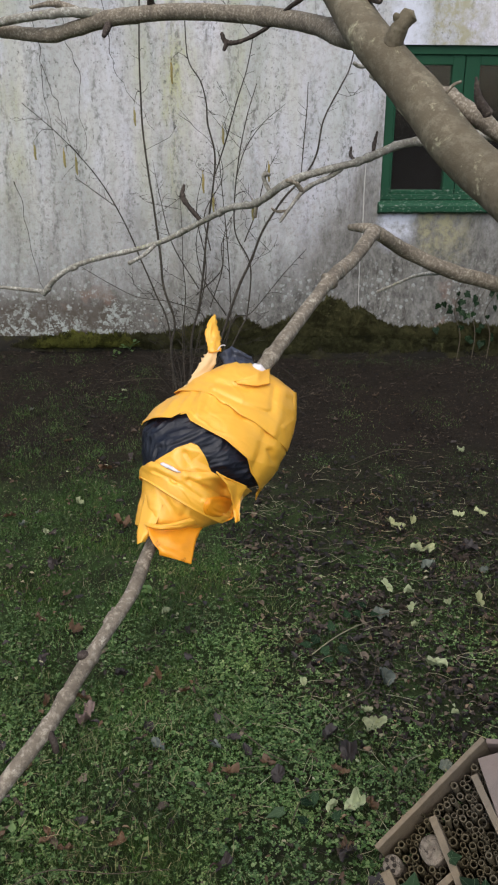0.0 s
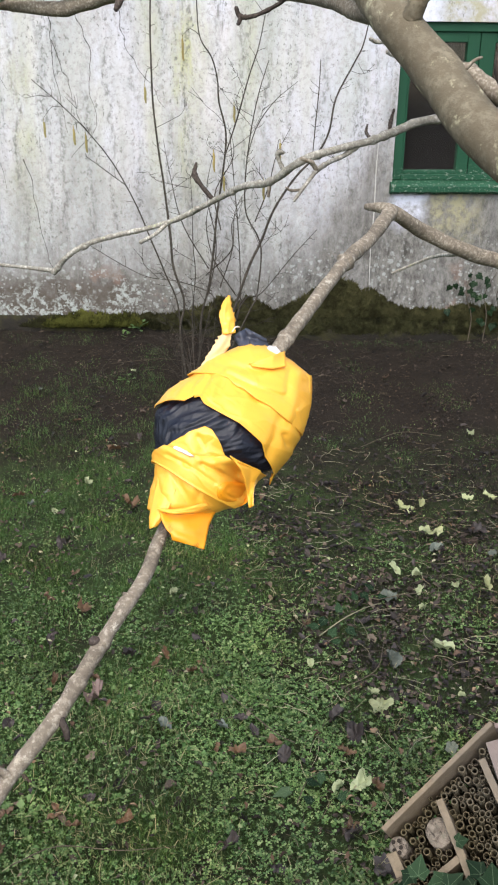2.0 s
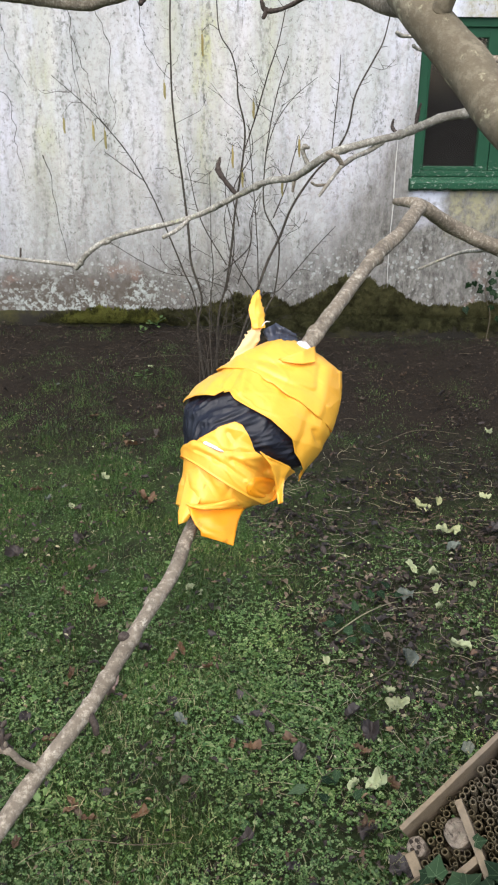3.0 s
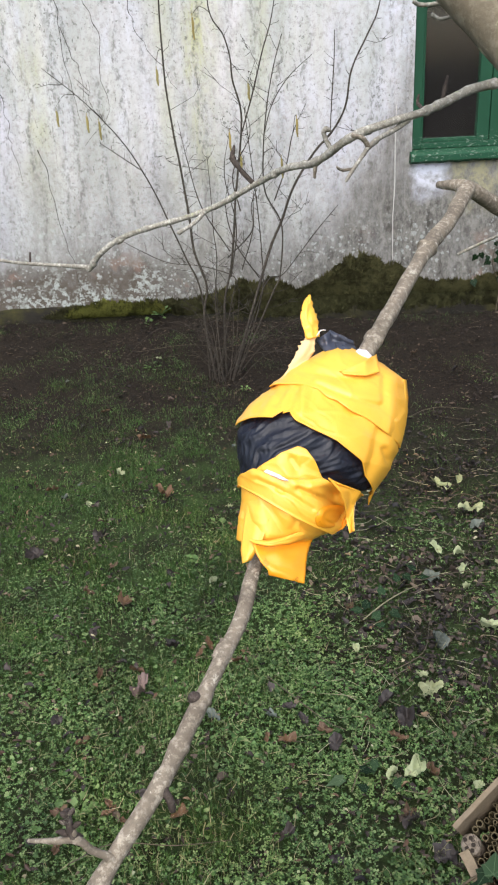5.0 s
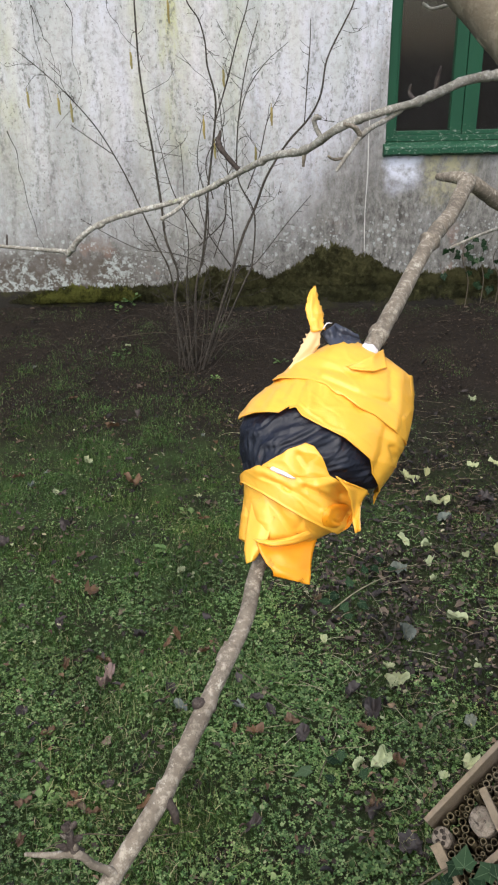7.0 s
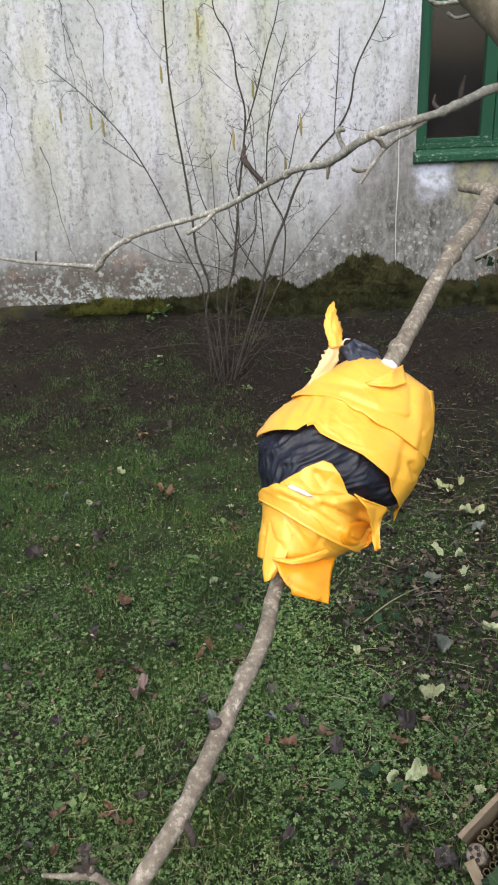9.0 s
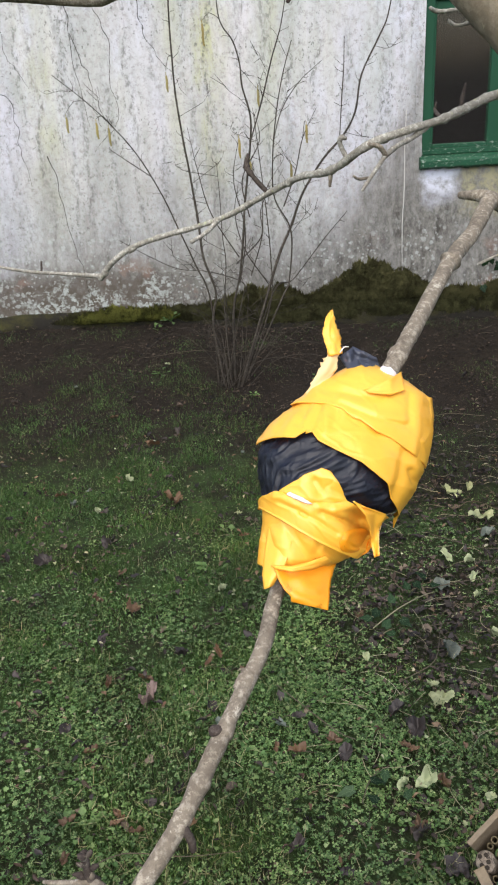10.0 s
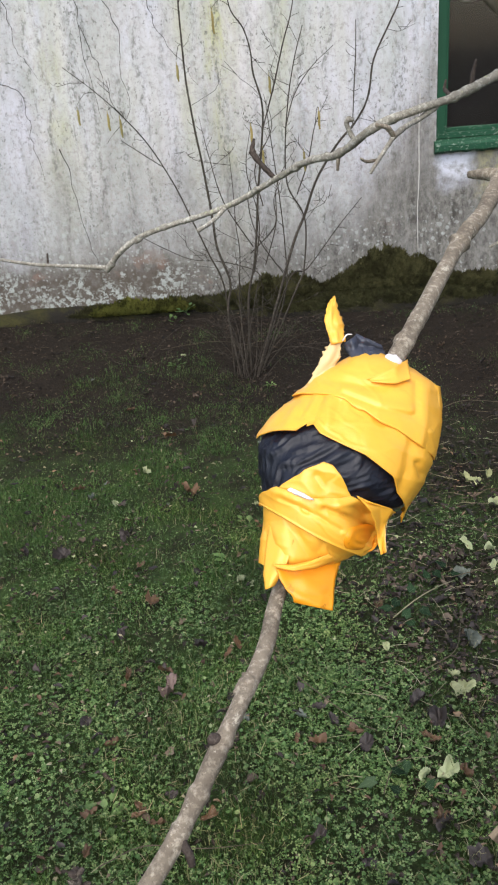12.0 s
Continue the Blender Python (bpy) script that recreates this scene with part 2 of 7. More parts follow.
    base = k.mix(ochre, base, (0.36, 0.33, 0.19))
    rel = k.mix(0.5, k.noise(38, 8, 0.7), k.noise(5, 4), "ADD")
    return k.out(base, None, rel, 0.5, 0.006)


def plinth_stone():
    k = Mat("damp_mossy_plinth", 0.9, spec=0.2)
    stone = k.mix(k.noise(14, 8, 0.8), (0.006, 0.0055, 0.0045), (0.026, 0.022, 0.016))
    moss = k.ramp(k.noise(3.0, 7, 0.7, (1, 1, 1.6), 0.3), (0.46, 0.0), (0.62, 0.9))
    moss_c = k.mix(k.noise(70, 6, 0.75), (0.014, 0.014, 0.005), (0.075, 0.07, 0.02))
    return k.out(k.mix(moss, stone, moss_c), None, k.noise(45, 8, 0.75), 0.9, 0.012)


def moss(name, dark, light):
    k = Mat(name, 0.95, spec=0.1)
    c = k.mix(k.noise(55, 6, 0.75), dark, light)
    c = k.mix(k.ramp(k.noise(13, 6, 0.7), (0.44, 0.0), (0.60, 0.85)), c, tuple(0.7 * v for v in dark))
    return k.out(c, None, k.noise(160, 6, 0.8), 1.0, 0.01)


def green_paint():
    k = Mat("weathered_green_paint", 0.6, spec=0.25)
    paint = k.mix(k.noise(7, 5, 0.6, (1, 1, 0.5)), (0.006, 0.040, 0.019), (0.013, 0.074, 0.034))
    worn = k.ramp(k.noise(62, 7, 0.75, (0.7, 1, 1.4), 0.4), (0.56, 0.0), (0.62, 0.75))
    flake = k.math("MULTIPLY", worn, k.math("SUBTRACT", 1.0, k.span(k.axis(2), 1.09, 1.16)))
    grey = k.mix(k.noise(70, 4), (0.17, 0.20, 0.15), (0.40, 0.43, 0.37))
    return k.out(k.mix(flake, paint, grey), k.mix(flake, 0.6, 0.9), k.noise(60, 6, 0.7, (0.4, 1, 1)), 0.4, 0.002)


def bark(name, dark, mid, light, lichen, lichen_at=0.6, size=1.0, rough=0.85, along=None):
    """Smooth young bark: mottled, with crusts of lichen and, along a given direction, broken ring scars across it."""
    k = Mat(name, rough, spec=0.25)
    c = k.mix(k.noise(40 * size, 5, 0.65), dark, mid)
    c = k.mix(k.ramp(k.noise(95 * size, 5, 0.7), (0.48, 0.0), (0.62, 0.8)), c, light)
    c = k.mix(k.ramp(k.noise(13 * size, 5, 0.65, (1, 1, 1), 0, (7, 1, 4)), (0.42, 0.0), (0.62, 0.55)), c, tuple(0.8 * v for v in dark))
    spots = k.ramp(k.noise(330 * size, 3, 0.6), (0.6, 0.0), (0.68, 0.6))
    c = k.mix(spots, c, dark)
    crust = k.ramp(k.noise(48 * size, 7, 0.7, (1, 1, 1), 0.3, (2, 5, 1)), (lichen_at, 0.0), (lichen_at + 0.07, 0.85))
    c = k.mix(crust, c, lichen)
    rel = k.mix(0.5, k.noise(120 * size, 7, 0.7), k.noise(420 * size, 4, 0.6), "ADD")
    if along:
        way = 0.0
        for i in range(3):
            way = k.math("ADD", way, k.math("MULTIPLY", k.axis(i), along[i]))
        bend = k.n("ShaderNodeCombineXYZ")
        k.link(k.math("ADD", k.math("MULTIPLY", way, 190.0), k.math("MULTIPLY", k.noise(90, 3), 1.6)), bend.inputs[0])
        tex = k.n("ShaderNodeTexNoise")
        tex.inputs["Scale"].default_value, tex.inputs["Detail"].default_value = 1.0, 3.0
        k.link(bend.outputs[0], tex.inputs["Vector"])
        scar = k.math("MULTIPLY", k.ramp(tex.outputs["Fac"], (0.58, 0.0), (0.66, 1.0)), k.ramp(k.noise(160, 4, 0.6, (1, 1, 1), 0, (4, 4, 4)), (0.46, 0.0), (0.56, 1.0)))
        c = k.mix(k.math("MULTIPLY", scar, 0.45), c, tuple(0.6 * v for v in dark))
        rel = k.mix(k.math("MULTIPLY", scar, 0.8), rel, 0.0)
    return k.out(c, None, rel, 0.7, 0.0015 / size)


def film(name, a, b, rough=0.42, through=0.0, dirty=0.665):
    """Soft vinyl sheet: faint blotches, specks of dirt, a dull sheen and a slightly crumpled surface."""
    k = Mat(name, rough, spec=0.5)
    c = k.mix(k.noise(22, 4, 0.6), a, b)
    dirt = k.ramp(k.noise(120, 6, 0.7, (1, 1, 1), 0.2), (dirty, 0.0), (dirty + 0.065, 0.7))
    c = k.mix(dirt, c, tuple(0.42 * v for v in a))
    smear = k.ramp(k.noise(16, 6, 0.7, (1, 1, 1), 0.6, (3, 1, 2)), (0.55, 0.0), (0.72, 0.3))
    c = k.mix(smear, c, tuple(0.8 * v for v in a))
    k.b.inputs["Coat Weight"].default_value, k.b.inputs["Coat Roughness"].default_value = 0.42, 0.26
    crumple = k.mix(0.4, k.noise(38, 5, 0.6, (1, 1, 1), 0.8), k.noise(170, 4, 0.6, (1, 1, 1), 0.5), "ADD")
    m = k.out(c, k.ramp(k.noise(30, 4), (0.35, rough - 0.08), (0.7, rough + 0.12)), crumple, 0.24, 0.0014)
    return k.thin(through) if through else m


def black_plastic():
    k = Mat("black_polythene", 0.38, spec=0.42)
    c = k.mix(k.noise(60, 5), (0.004, 0.0045, 0.008), (0.010, 0.011, 0.019))
    crinkle = k.mix(0.5, k.noise(70, 6, 0.65, (1, 1, 1), 1.6), k.noise(260, 5, 0.7, (1, 1, 1), 0.8), "ADD")
    return k.out(c, k.ramp(k.noise(80, 4), (0.35, 0.32), (0.7, 0.58)), crinkle, 0.32, 0.0014)


def soil():
    """Dark crumbly soil; where the turf grows it is filmed over with green moss."""
    k = Mat("dark_garden_soil", 0.95, spec=0.15)
    c = k.mix(k.noise(9, 6, 0.7), (0.011, 0.0085, 0.006), (0.034, 0.025, 0.017))
    c = k.mix(k.ramp(k.noise(70, 6, 0.75), (0.55, 0.0), (0.7, 0.7)), c, (0.07, 0.052, 0.036))
    wobble = k.math("MULTIPLY", k.math("SUBTRACT", k.noise(1.3, 6, 0.65), 0.5), 1.6)
    turf = k.math("SUBTRACT", 1.0, k.span(k.math("ADD", k.axis(1), wobble), 2.9, 4.0))
    turf = k.math("MULTIPLY", turf, k.math("SUBTRACT", 1.0, k.math("MULTIPLY", k.span(k.math("ADD", k.axis(0), k.math("MULTIPLY", wobble, 1.8)), -0.5, 1.8), 0.85)))
    film = k.math("MULTIPLY", turf, k.ramp(k.noise(6.0, 6, 0.7), (0.40, 0.2), (0.58, 0.9)))
    green = k.mix(k.noise(90, 6, 0.75), (0.024, 0.046, 0.012), (0.075, 0.125, 0.034))
    return k.out(k.mix(film, c, green), None, k.noise(110, 9, 0.8), 1.0, 0.02)


def leafy(name, *tones, rough=0.55, through=0.25, grain=160):
    """Leaves of one kind, each of its own tone."""
    k = Mat(name, rough, spec=0.4)
    stops = tuple((i / max(1, len(tones) - 1), t) for i, t in enumerate(tones))
    c = k.ramp(k.island(), *stops)
    c = k.mix(k.math("MULTIPLY", k.noise(grain, 4, 0.7), 0.5), c, tuple(0.45 * v for v in tones[0]))
    c = k.mix(1.0, c, k.ramp(k.noise(3.4, 6, 0.7), (0.36, 0.52), (0.58, 1.0)), "MULTIPLY")
    c = k.mix(k.ramp(k.noise(1.9, 4, 0.6, (1, 1, 1), 0, (5, 3, 0)), (0.48, 0.0), (0.64, 0.8)), c, k.mix(1.0, c, (1.18, 1.04, 0.85), "MULTIPLY"))
    k.out(c, None, k.noise(grain * 2, 4), 0.4, 0.001)
    return k.thin(through)


def timber(name, a, b, axis_stretch=(1, 1, 1), grain=40):
    k = Mat(name, 0.82, spec=0.25)
    g = k.noise(grain, 7, 0.7, axis_stretch, 0.4)
    c = k.mix(g, a, b)
    c = k.mix(k.ramp(k.noise(6, 5, 0.6), (0.45, 0.0), (0.7, 0.55)), c, (0.13, 0.115, 0.10))
    return k.out(c, None, g, 0.5, 0.002)


def plain(name, a, b, scale=8.0, rough=0.9):
    k = Mat(name, rough, spec=0.2)
    return k.out(k.mix(k.noise(scale, 5, 0.65), a, b), None, k.noise(scale * 6, 5), 0.3, 0.003)


WALL, PLINTH, GREEN = plaster(), plinth_stone(), green_paint()
MOSS_DARK = moss("dark_cushion_moss", (0.034, 0.032, 0.013), (0.15, 0.14, 0.058))
MOSS_DULL = moss("olive_moss", (0.026, 0.026, 0.011), (0.115, 0.11, 0.046))
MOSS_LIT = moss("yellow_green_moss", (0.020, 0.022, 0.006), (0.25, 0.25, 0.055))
BARK = bark("smooth_tan_bark", (0.10, 0.078, 0.056), (0.265, 0.222, 0.166), (0.40, 0.35, 0.27), (0.50, 0.455, 0.36), 0.60, 4.4, along=(0.5, 0.72, 0.48))
BARK_PALE = bark("pale_grey_twig_bark", (0.15, 0.13, 0.10), (0.34, 0.32, 0.27), (0.54, 0.52, 0.45), (0.32, 0.33, 0.19), 0.60, 3.4)
BARK_LIMB = bark("old_limb_bark", (0.11, 0.088, 0.056), (0.20, 0.168, 0.112), (0.265, 0.228, 0.16), (0.39, 0.36, 0.235), 0.585, 1.05)
BARK_SHRUB = bark("shrub_bark", (0.026, 0.021, 0.015), (0.056, 0.046, 0.035), (0.10, 0.086, 0.066), (0.15, 0.14, 0.10), 0.66, 0.8)
BUD = bark("brown_bud_scale", (0.030, 0.022, 0.018), (0.075, 0.056, 0.045), (0.13, 0.105, 0.085), (0.24, 0.215, 0.165), 0.62, 5.0)
CATKIN = leafy("catkin_yellow", (0.30, 0.24, 0.07), (0.42, 0.36, 0.13), through=0.1)
YELLOW = film("yellow_vinyl", (0.97, 0.465, 0.028), (0.98, 0.58, 0.08), 0.38, 0.22)
ORANGE = film("yellow_vinyl_deeper", (0.92, 0.33, 0.008), (0.96, 0.42, 0.016), 0.5, 0.22, 0.60)
# the same yellow vinyl, its colour deepened to imitate light bouncing inside a fold
BOUNCE_TINT = film("yellow_vinyl_bounce_tint", (0.91, 0.30, 0.007), (0.96, 0.41, 0.016), 0.5, 0.15, 0.62)
TORN = film("torn_vinyl_backing", (0.78, 0.50, 0.20), (0.88, 0.64, 0.34), 0.7, 0.2)
WHITE = film("white_lining", (0.75, 0.68, 0.68), (0.82, 0.78, 0.76), 0.5, 0.1)
BLACK = black_plastic()
THIN_BLACK = film("thin_smoky_film", (0.030, 0.033, 0.050), (0.13, 0.14, 0.18), 0.28, 0.45)
SOIL = soil()
CLOVER = leafy("clover_green", (0.034, 0.078, 0.017), (0.066, 0.142, 0.034), (0.112, 0.215, 0.056), (0.165, 0.275, 0.083), (0.22, 0.33, 0.11), (0.31, 0.385, 0.16))
GRASS = leafy("grass_green", (0.023, 0.070, 0.010), (0.042, 0.116, 0.016), (0.074, 0.170, 0.028), (0.13, 0.232, 0.05), (0.26, 0.28, 0.12))
LITTER = leafy("rotting_leaf", (0.014, 0.0105, 0.008), (0.026, 0.019, 0.014), (0.045, 0.033, 0.025), (0.070, 0.051, 0.038), (0.12, 0.088, 0.063), (0.25, 0.19, 0.13), rough=0.8, through=0.03, grain=90)
# darker copy of the rotting leaf, for the litter towards the wall
LITTER_DARK = leafy("rotting_leaf_darker", (0.009, 0.0065, 0.005), (0.014, 0.010, 0.0075), (0.020, 0.0145, 0.0105), (0.030, 0.021, 0.015), (0.060, 0.043, 0.030), (0.17, 0.125, 0.085), rough=0.95, through=0.03, grain=90)
LITTER_LEAF = leafy("limp_rotting_leaf", (0.013, 0.0095, 0.008), (0.020, 0.0145, 0.012), (0.031, 0.022, 0.018), (0.050, 0.036, 0.029), (0.10, 0.072, 0.052), rough=0.65, through=0.03, grain=70)
LEAF_PALE = leafy("fallen_yellow_green_leaf", (0.28, 0.33, 0.15), (0.40, 0.45, 0.24), (0.52, 0.54, 0.34), grain=120)
LEAF_BROWN = leafy("fallen_brown_leaf", (0.040, 0.020, 0.012), (0.085, 0.044, 0.022), (0.155, 0.088, 0.042), (0.30, 0.205, 0.115), through=0.1, grain=60)
LEAF_MOTTLED = leafy("mottled_purple_leaf", (0.06, 0.032, 0.03), (0.30, 0.21, 0.175), rough=0.6, through=0.05, grain=70)
LEAF_PURPLE = leafy("blackened_leaf", (0.013, 0.010, 0.009), (0.030, 0.023, 0.020), (0.075, 0.055, 0.046), rough=0.6, through=0.03, grain=120)
LEAF_GREY = leafy("silvery_dead_leaf", (0.09, 0.115, 0.09), (0.17, 0.19, 0.155), through=0.1, grain=120)
STRAW = leafy("dry_stalk", (0.04, 0.03, 0.02), (0.085, 0.066, 0.042), (0.24, 0.20, 0.12), rough=0.8, through=0.03)
GRASS_PALE = leafy("bleached_grass", (0.10, 0.14, 0.04), (0.20, 0.22, 0.08), (0.32, 0.28, 0.14), (0.46, 0.38, 0.23))
PALE_STRAW = leafy("pale_straw", (0.20, 0.17, 0.10), (0.34, 0.31, 0.18), (0.42, 0.40, 0.26), through=0.1)
TIMBER = timber("weathered_softwood", (0.075, 0.058, 0.038), (0.26, 0.20, 0.13), (1, 1, 1), 150)
TIMBER_RED = timber("pinkish_board", (0.14, 0.105, 0.09), (0.25, 0.19, 0.165), (1, 1, 1), 70)
BAMBOO = timber("old_bamboo", (0.032, 0.026, 0.014), (0.15, 0.118, 0.062), (1, 1, 1), 260)
WIRE = plain("limewashed_wire", (0.34, 0.32, 0.28), (0.66, 0.64, 0.60), 30)
# near-black colour that stands for the shade inside tubes and holes
HOLE_SHADE = timber("hole_shade", (0.012, 0.009, 0.006), (0.03, 0.022, 0.015))


def log_end():
    """A log sawn long ago: grey-brown, cracked and pitted."""
    k = Mat("grey_log_end", 0.9, spec=0.15)
    c = k.mix(k.ramp(k.noise(120, 8, 0.75, (1, 1, 1), 0.8), (0.34, 0.0), (0.66, 1.0)), (0.075, 0.058, 0.044), (0.27, 0.225, 0.175))
    crack = k.ramp(k.noise(190, 6, 0.7, (1, 0.25, 1), 0.6), (0.56, 0.0), (0.62, 0.85))
    c = k.mix(crack, c, (0.022, 0.017, 0.013))
    c = k.mix(k.ramp(k.noise(45, 5, 0.7, (1, 1, 1), 0, (3, 1, 2)), (0.50, 0.0), (0.66, 0.55)), c, (0.16, 0.155, 0.11))
    return k.out(c, None, k.noise(260, 8, 0.8), 0.8, 0.002)


LOG_END = log_end()


def ivy_leaf_material():
    k = Mat("ivy_leaf_green", 0.55, spec=0.12)
    x, y = k.axis(0), k.axis(1)
    vein = 0.0
    for ang in (90, 38, 142, -15, 195):
        ca, sa = math.cos(radians(ang)), math.sin(radians(ang))
        across = k.math("ABSOLUTE", k.math("SUBTRACT", k.math("MULTIPLY", x, sa), k.math("MULTIPLY", y, ca)))
        along = k.math("ADD", k.math("MULTIPLY", x, ca), k.math("MULTIPLY", y, sa))
        v = k.math("MULTIPLY", k.math("LESS_THAN", across, 0.009), k.math("GREATER_THAN", along, 0.0))
        vein = k.math("MAXIMUM", vein, v)
    c = k.ramp(k.each(), (0.0, (0.004, 0.013, 0.004)), (0.6, (0.009, 0.026, 0.008)), (0.86, (0.017, 0.040, 0.014)), (0.95, (0.03, 0.06, 0.025)), (1.0, (0.10, 0.14, 0.07)))
    c = k.mix(k.math("MULTIPLY", k.noise(4, 5, 0.7), 0.5), c, (0.011, 0.025, 0.011))
    c = k.mix(k.math("MULTIPLY", vein, 0.45), c, (0.15, 0.20, 0.11))
    k.out(c, None, k.noise(14, 3), 0.2, 0.01)
    return k.thin(0.15)


IVY = ivy_leaf_material()


def glass():
    """Old glass under a film of dust."""
    k = Mat("old_dusty_glass", 0.06, spec=0.5)
    k.b.inputs["Transmission Weight"].default_value = 1.0
    k.b.inputs["IOR"].default_value = 1.45
    k.out((0.85, 0.87, 0.85), None, k.noise(2.5, 2), 0.03, 0.01)
    dust = k.n("ShaderNodeBsdfDiffuse")
    dust.inputs["Color"].default_value = (0.10, 0.088, 0.085, 1)
    both = k.n("ShaderNodeMixShader")
    k.link(k.ramp(k.noise(3, 5, 0.6, (1, 1, 0.6)), (0.3, 0.02), (0.7, 0.07)), both.inputs[0])
    k.link(k.b.outputs[0], both.inputs[1])
    k.link(dust.outputs[0], both.inputs[2])
    k.link(both.outputs[0], k.nt.nodes["Material Output"].inputs["Surface"])
    return k.m


GLASS = glass()
# dark wall colour that stands for the gloom of an unlit room
ROOM = plain("room_gloom_paint", (0.07, 0.058, 0.054), (0.11, 0.094, 0.088))
ROOF = plain("old_roof_tile", (0.10, 0.05, 0.035), (0.2, 0.1, 0.07), 5)


# ---- geometry tools ----
class Geo:
    """Vertices and faces of one mesh."""

    def __init__(self):
        self.v, self.f = [], []

    def add(self, verts, faces):
        o = len(self.v)
        self.v += [tuple(float(c) for c in p) for p in verts]
        self.f += [tuple(i + o for i in q) for q in faces]
        return self

    def box(self, a, b, m=None):
        (x0, y0, z0), (x1, y1, z1) = a, b
        vs = [Vector(p) for p in ((x0, y0, z0), (x1, y0, z0), (x1, y1, z0), (x0, y1, z0), (x0, y0, z1), (x1, y0, z1), (x1, y1, z1), (x0, y1, z1))]
        if m is not None:
            vs = [m @ p for p in vs]
        return self.add(vs, [(0, 3, 2, 1), (4, 5, 6, 7), (0, 1, 5, 4), (1, 2, 6, 5), (2, 3, 7, 6), (3, 0, 4, 7)])

    def tube(self, pts, radii, sides=8, wobble=0.0, step=0.01, knots=0.0, cap=True):
        """A limb along a smooth line through pts, whose thickness runs through radii."""
        pts = [np.array(p, float) for p in pts]
        full = [2 * pts[0] - pts[1], *pts, 2 * pts[-1] - pts[-2]]
        line, rad = [], []
        for i in range(len(pts) - 1):
            p0, p1, p2, p3 = full[i:i + 4]
            n = max(2, int(np.linalg.norm(p2 - p1) / step))
            for j in range(n):
                t = j / n
                line.append(0.5 * (2 * p1 + (p2 - p0) * t + (2 * p0 - 5 * p1 + 4 * p2 - p3) * t * t + (3 * p1 - p0 - 3 * p2 + p3) * t ** 3))
                rad.append(radii[i] + (radii[i + 1] - radii[i]) * t)
        line.append(pts[-1])
        rad.append(radii[-1])
        n, verts, faces = len(line), [], []
        side = None
        for i in range(n):
            d = line[min(i + 1, n - 1)] - line[max(i - 1, 0)]
            d /= np.linalg.norm(d) + 1e-9
            if side is None:
                side = np.cross(d, (0.31, 0.2, 0.93))
            side = side - d * np.dot(side, d)
            side /= np.linalg.norm(side)
            up = np.cross(d, side)
            for k in range(sides):
                a = 2 * math.pi * k / sides
                dirn = side * math.cos(a) + up * math.sin(a)
                r = rad[i]
                if wobble:
                    q = Vector(line[i] / (r * 5 + 0.004)) + Vector(dirn) * 0.6
                    r *= 1 + wobble * noise.noise(q) + knots * max(0.0, noise.noise(Vector(line[i] / (r * 3 + 0.003)) + Vector((7, 3, 1)))) ** 2
                verts.append(line[i] + dirn * r)
        for i in range(n - 1):
            for k in range(sides):
                k2 = (k + 1) % sides
                faces.append((i * sides + k, i * sides + k2, (i + 1) * sides + k2, (i + 1) * sides + k))
        if cap:
            for i, flip in ((0, True), (n - 1, False)):
                d = line[i] - line[1 if i == 0 else n - 2]
                d = d / (np.linalg.norm(d) + 1e-9)
                verts.append(line[i] + d * rad[i] * 0.6)
                c = len(verts) - 1
                for k in range(sides):
                    k2 = (k + 1) % sides
                    faces.append((i * sides + k2, i * sides + k, c) if flip else (i * sides + k, i * sides + k2, c))
        return self.add(verts, faces)

    def mesh(self, name, mat, smooth=True):
        me = bpy.data.meshes.new(name)
        me.from_pydata(self.v, [], self.f)
        me.materials.append(mat)
        if smooth:
            me.polygons.foreach_set("use_smooth", [True] * len(me.polygons))
        me.update()
        return me


def part(name, geo, mat, parent=None, label="", smooth=True, bevel=0.0, solid=0.0):
    ob = new(name, geo.mesh(name, mat, smooth))
    if parent is not None:
        ob.parent = parent
        if parent.type == "EMPTY":
            ob.matrix_parent_inverse = Matrix.Translation(parent.location).inverted()
    if label:
        tagged(ob, label)
    if solid:
        md = ob.modifiers.new("thickness", "SOLIDIFY")
        md.thickness, md.offset = solid, 0
    if bevel:
        md = ob.modifiers.new("edges", "BEVEL")
        md.width, md.segments, md.limit_method = bevel, 2, "ANGLE"
    return ob


def thing(name, at, label, category, group="", kind=""):
    ob = new(name)
    ob.location = at
    ob.empty_display_size = 0.05
    tagged(ob, label, category, group, kind)
    return ob


def swarm(name, template, faces, mats3, origins, mat, label, category):
    """One joined mesh of many small pieces: a template turned and set down at each origin."""
    t = np.asarray(template, float)
    v = np.einsum("nij,kj->nki", mats3, t) + origins[:, None, :]
    n, k = len(origins), len(t)
    return swarm_mesh(name, v.reshape(-1, 3), [np.asarray(f) for f in faces], n, k, mat, label, category)


def swarm_mesh(name, verts, faces, n, k, mat, label, category):
    sizes = np.array([len(f) for f in faces])
    flat = np.concatenate(faces)
    loops = (flat[None, :] + (np.arange(n) * k)[:, None]).reshape(-1)
    totals = np.tile(sizes, n)
    starts = np.concatenate(([0], np.cumsum(totals)[:-1]))
    me = bpy.data.meshes.new(name)
    me.vertices.add(len(verts))
    me.vertices.foreach_set("co", verts.astype(np.float32).reshape(-1))
    me.loops.add(len(loops))
    me.loops.foreach_set("vertex_index", loops.astype(np.int32))
    me.polygons.add(len(totals))
    me.polygons.foreach_set("loop_start", starts.astype(np.int32))
    me.update(calc_edges=True)
    me.validate()
    me.materials.append(mat)
    me.polygons.foreach_set("use_smooth", [True] * len(me.polygons))
    return tagged(new(name, me), label, category, kind="stuff")


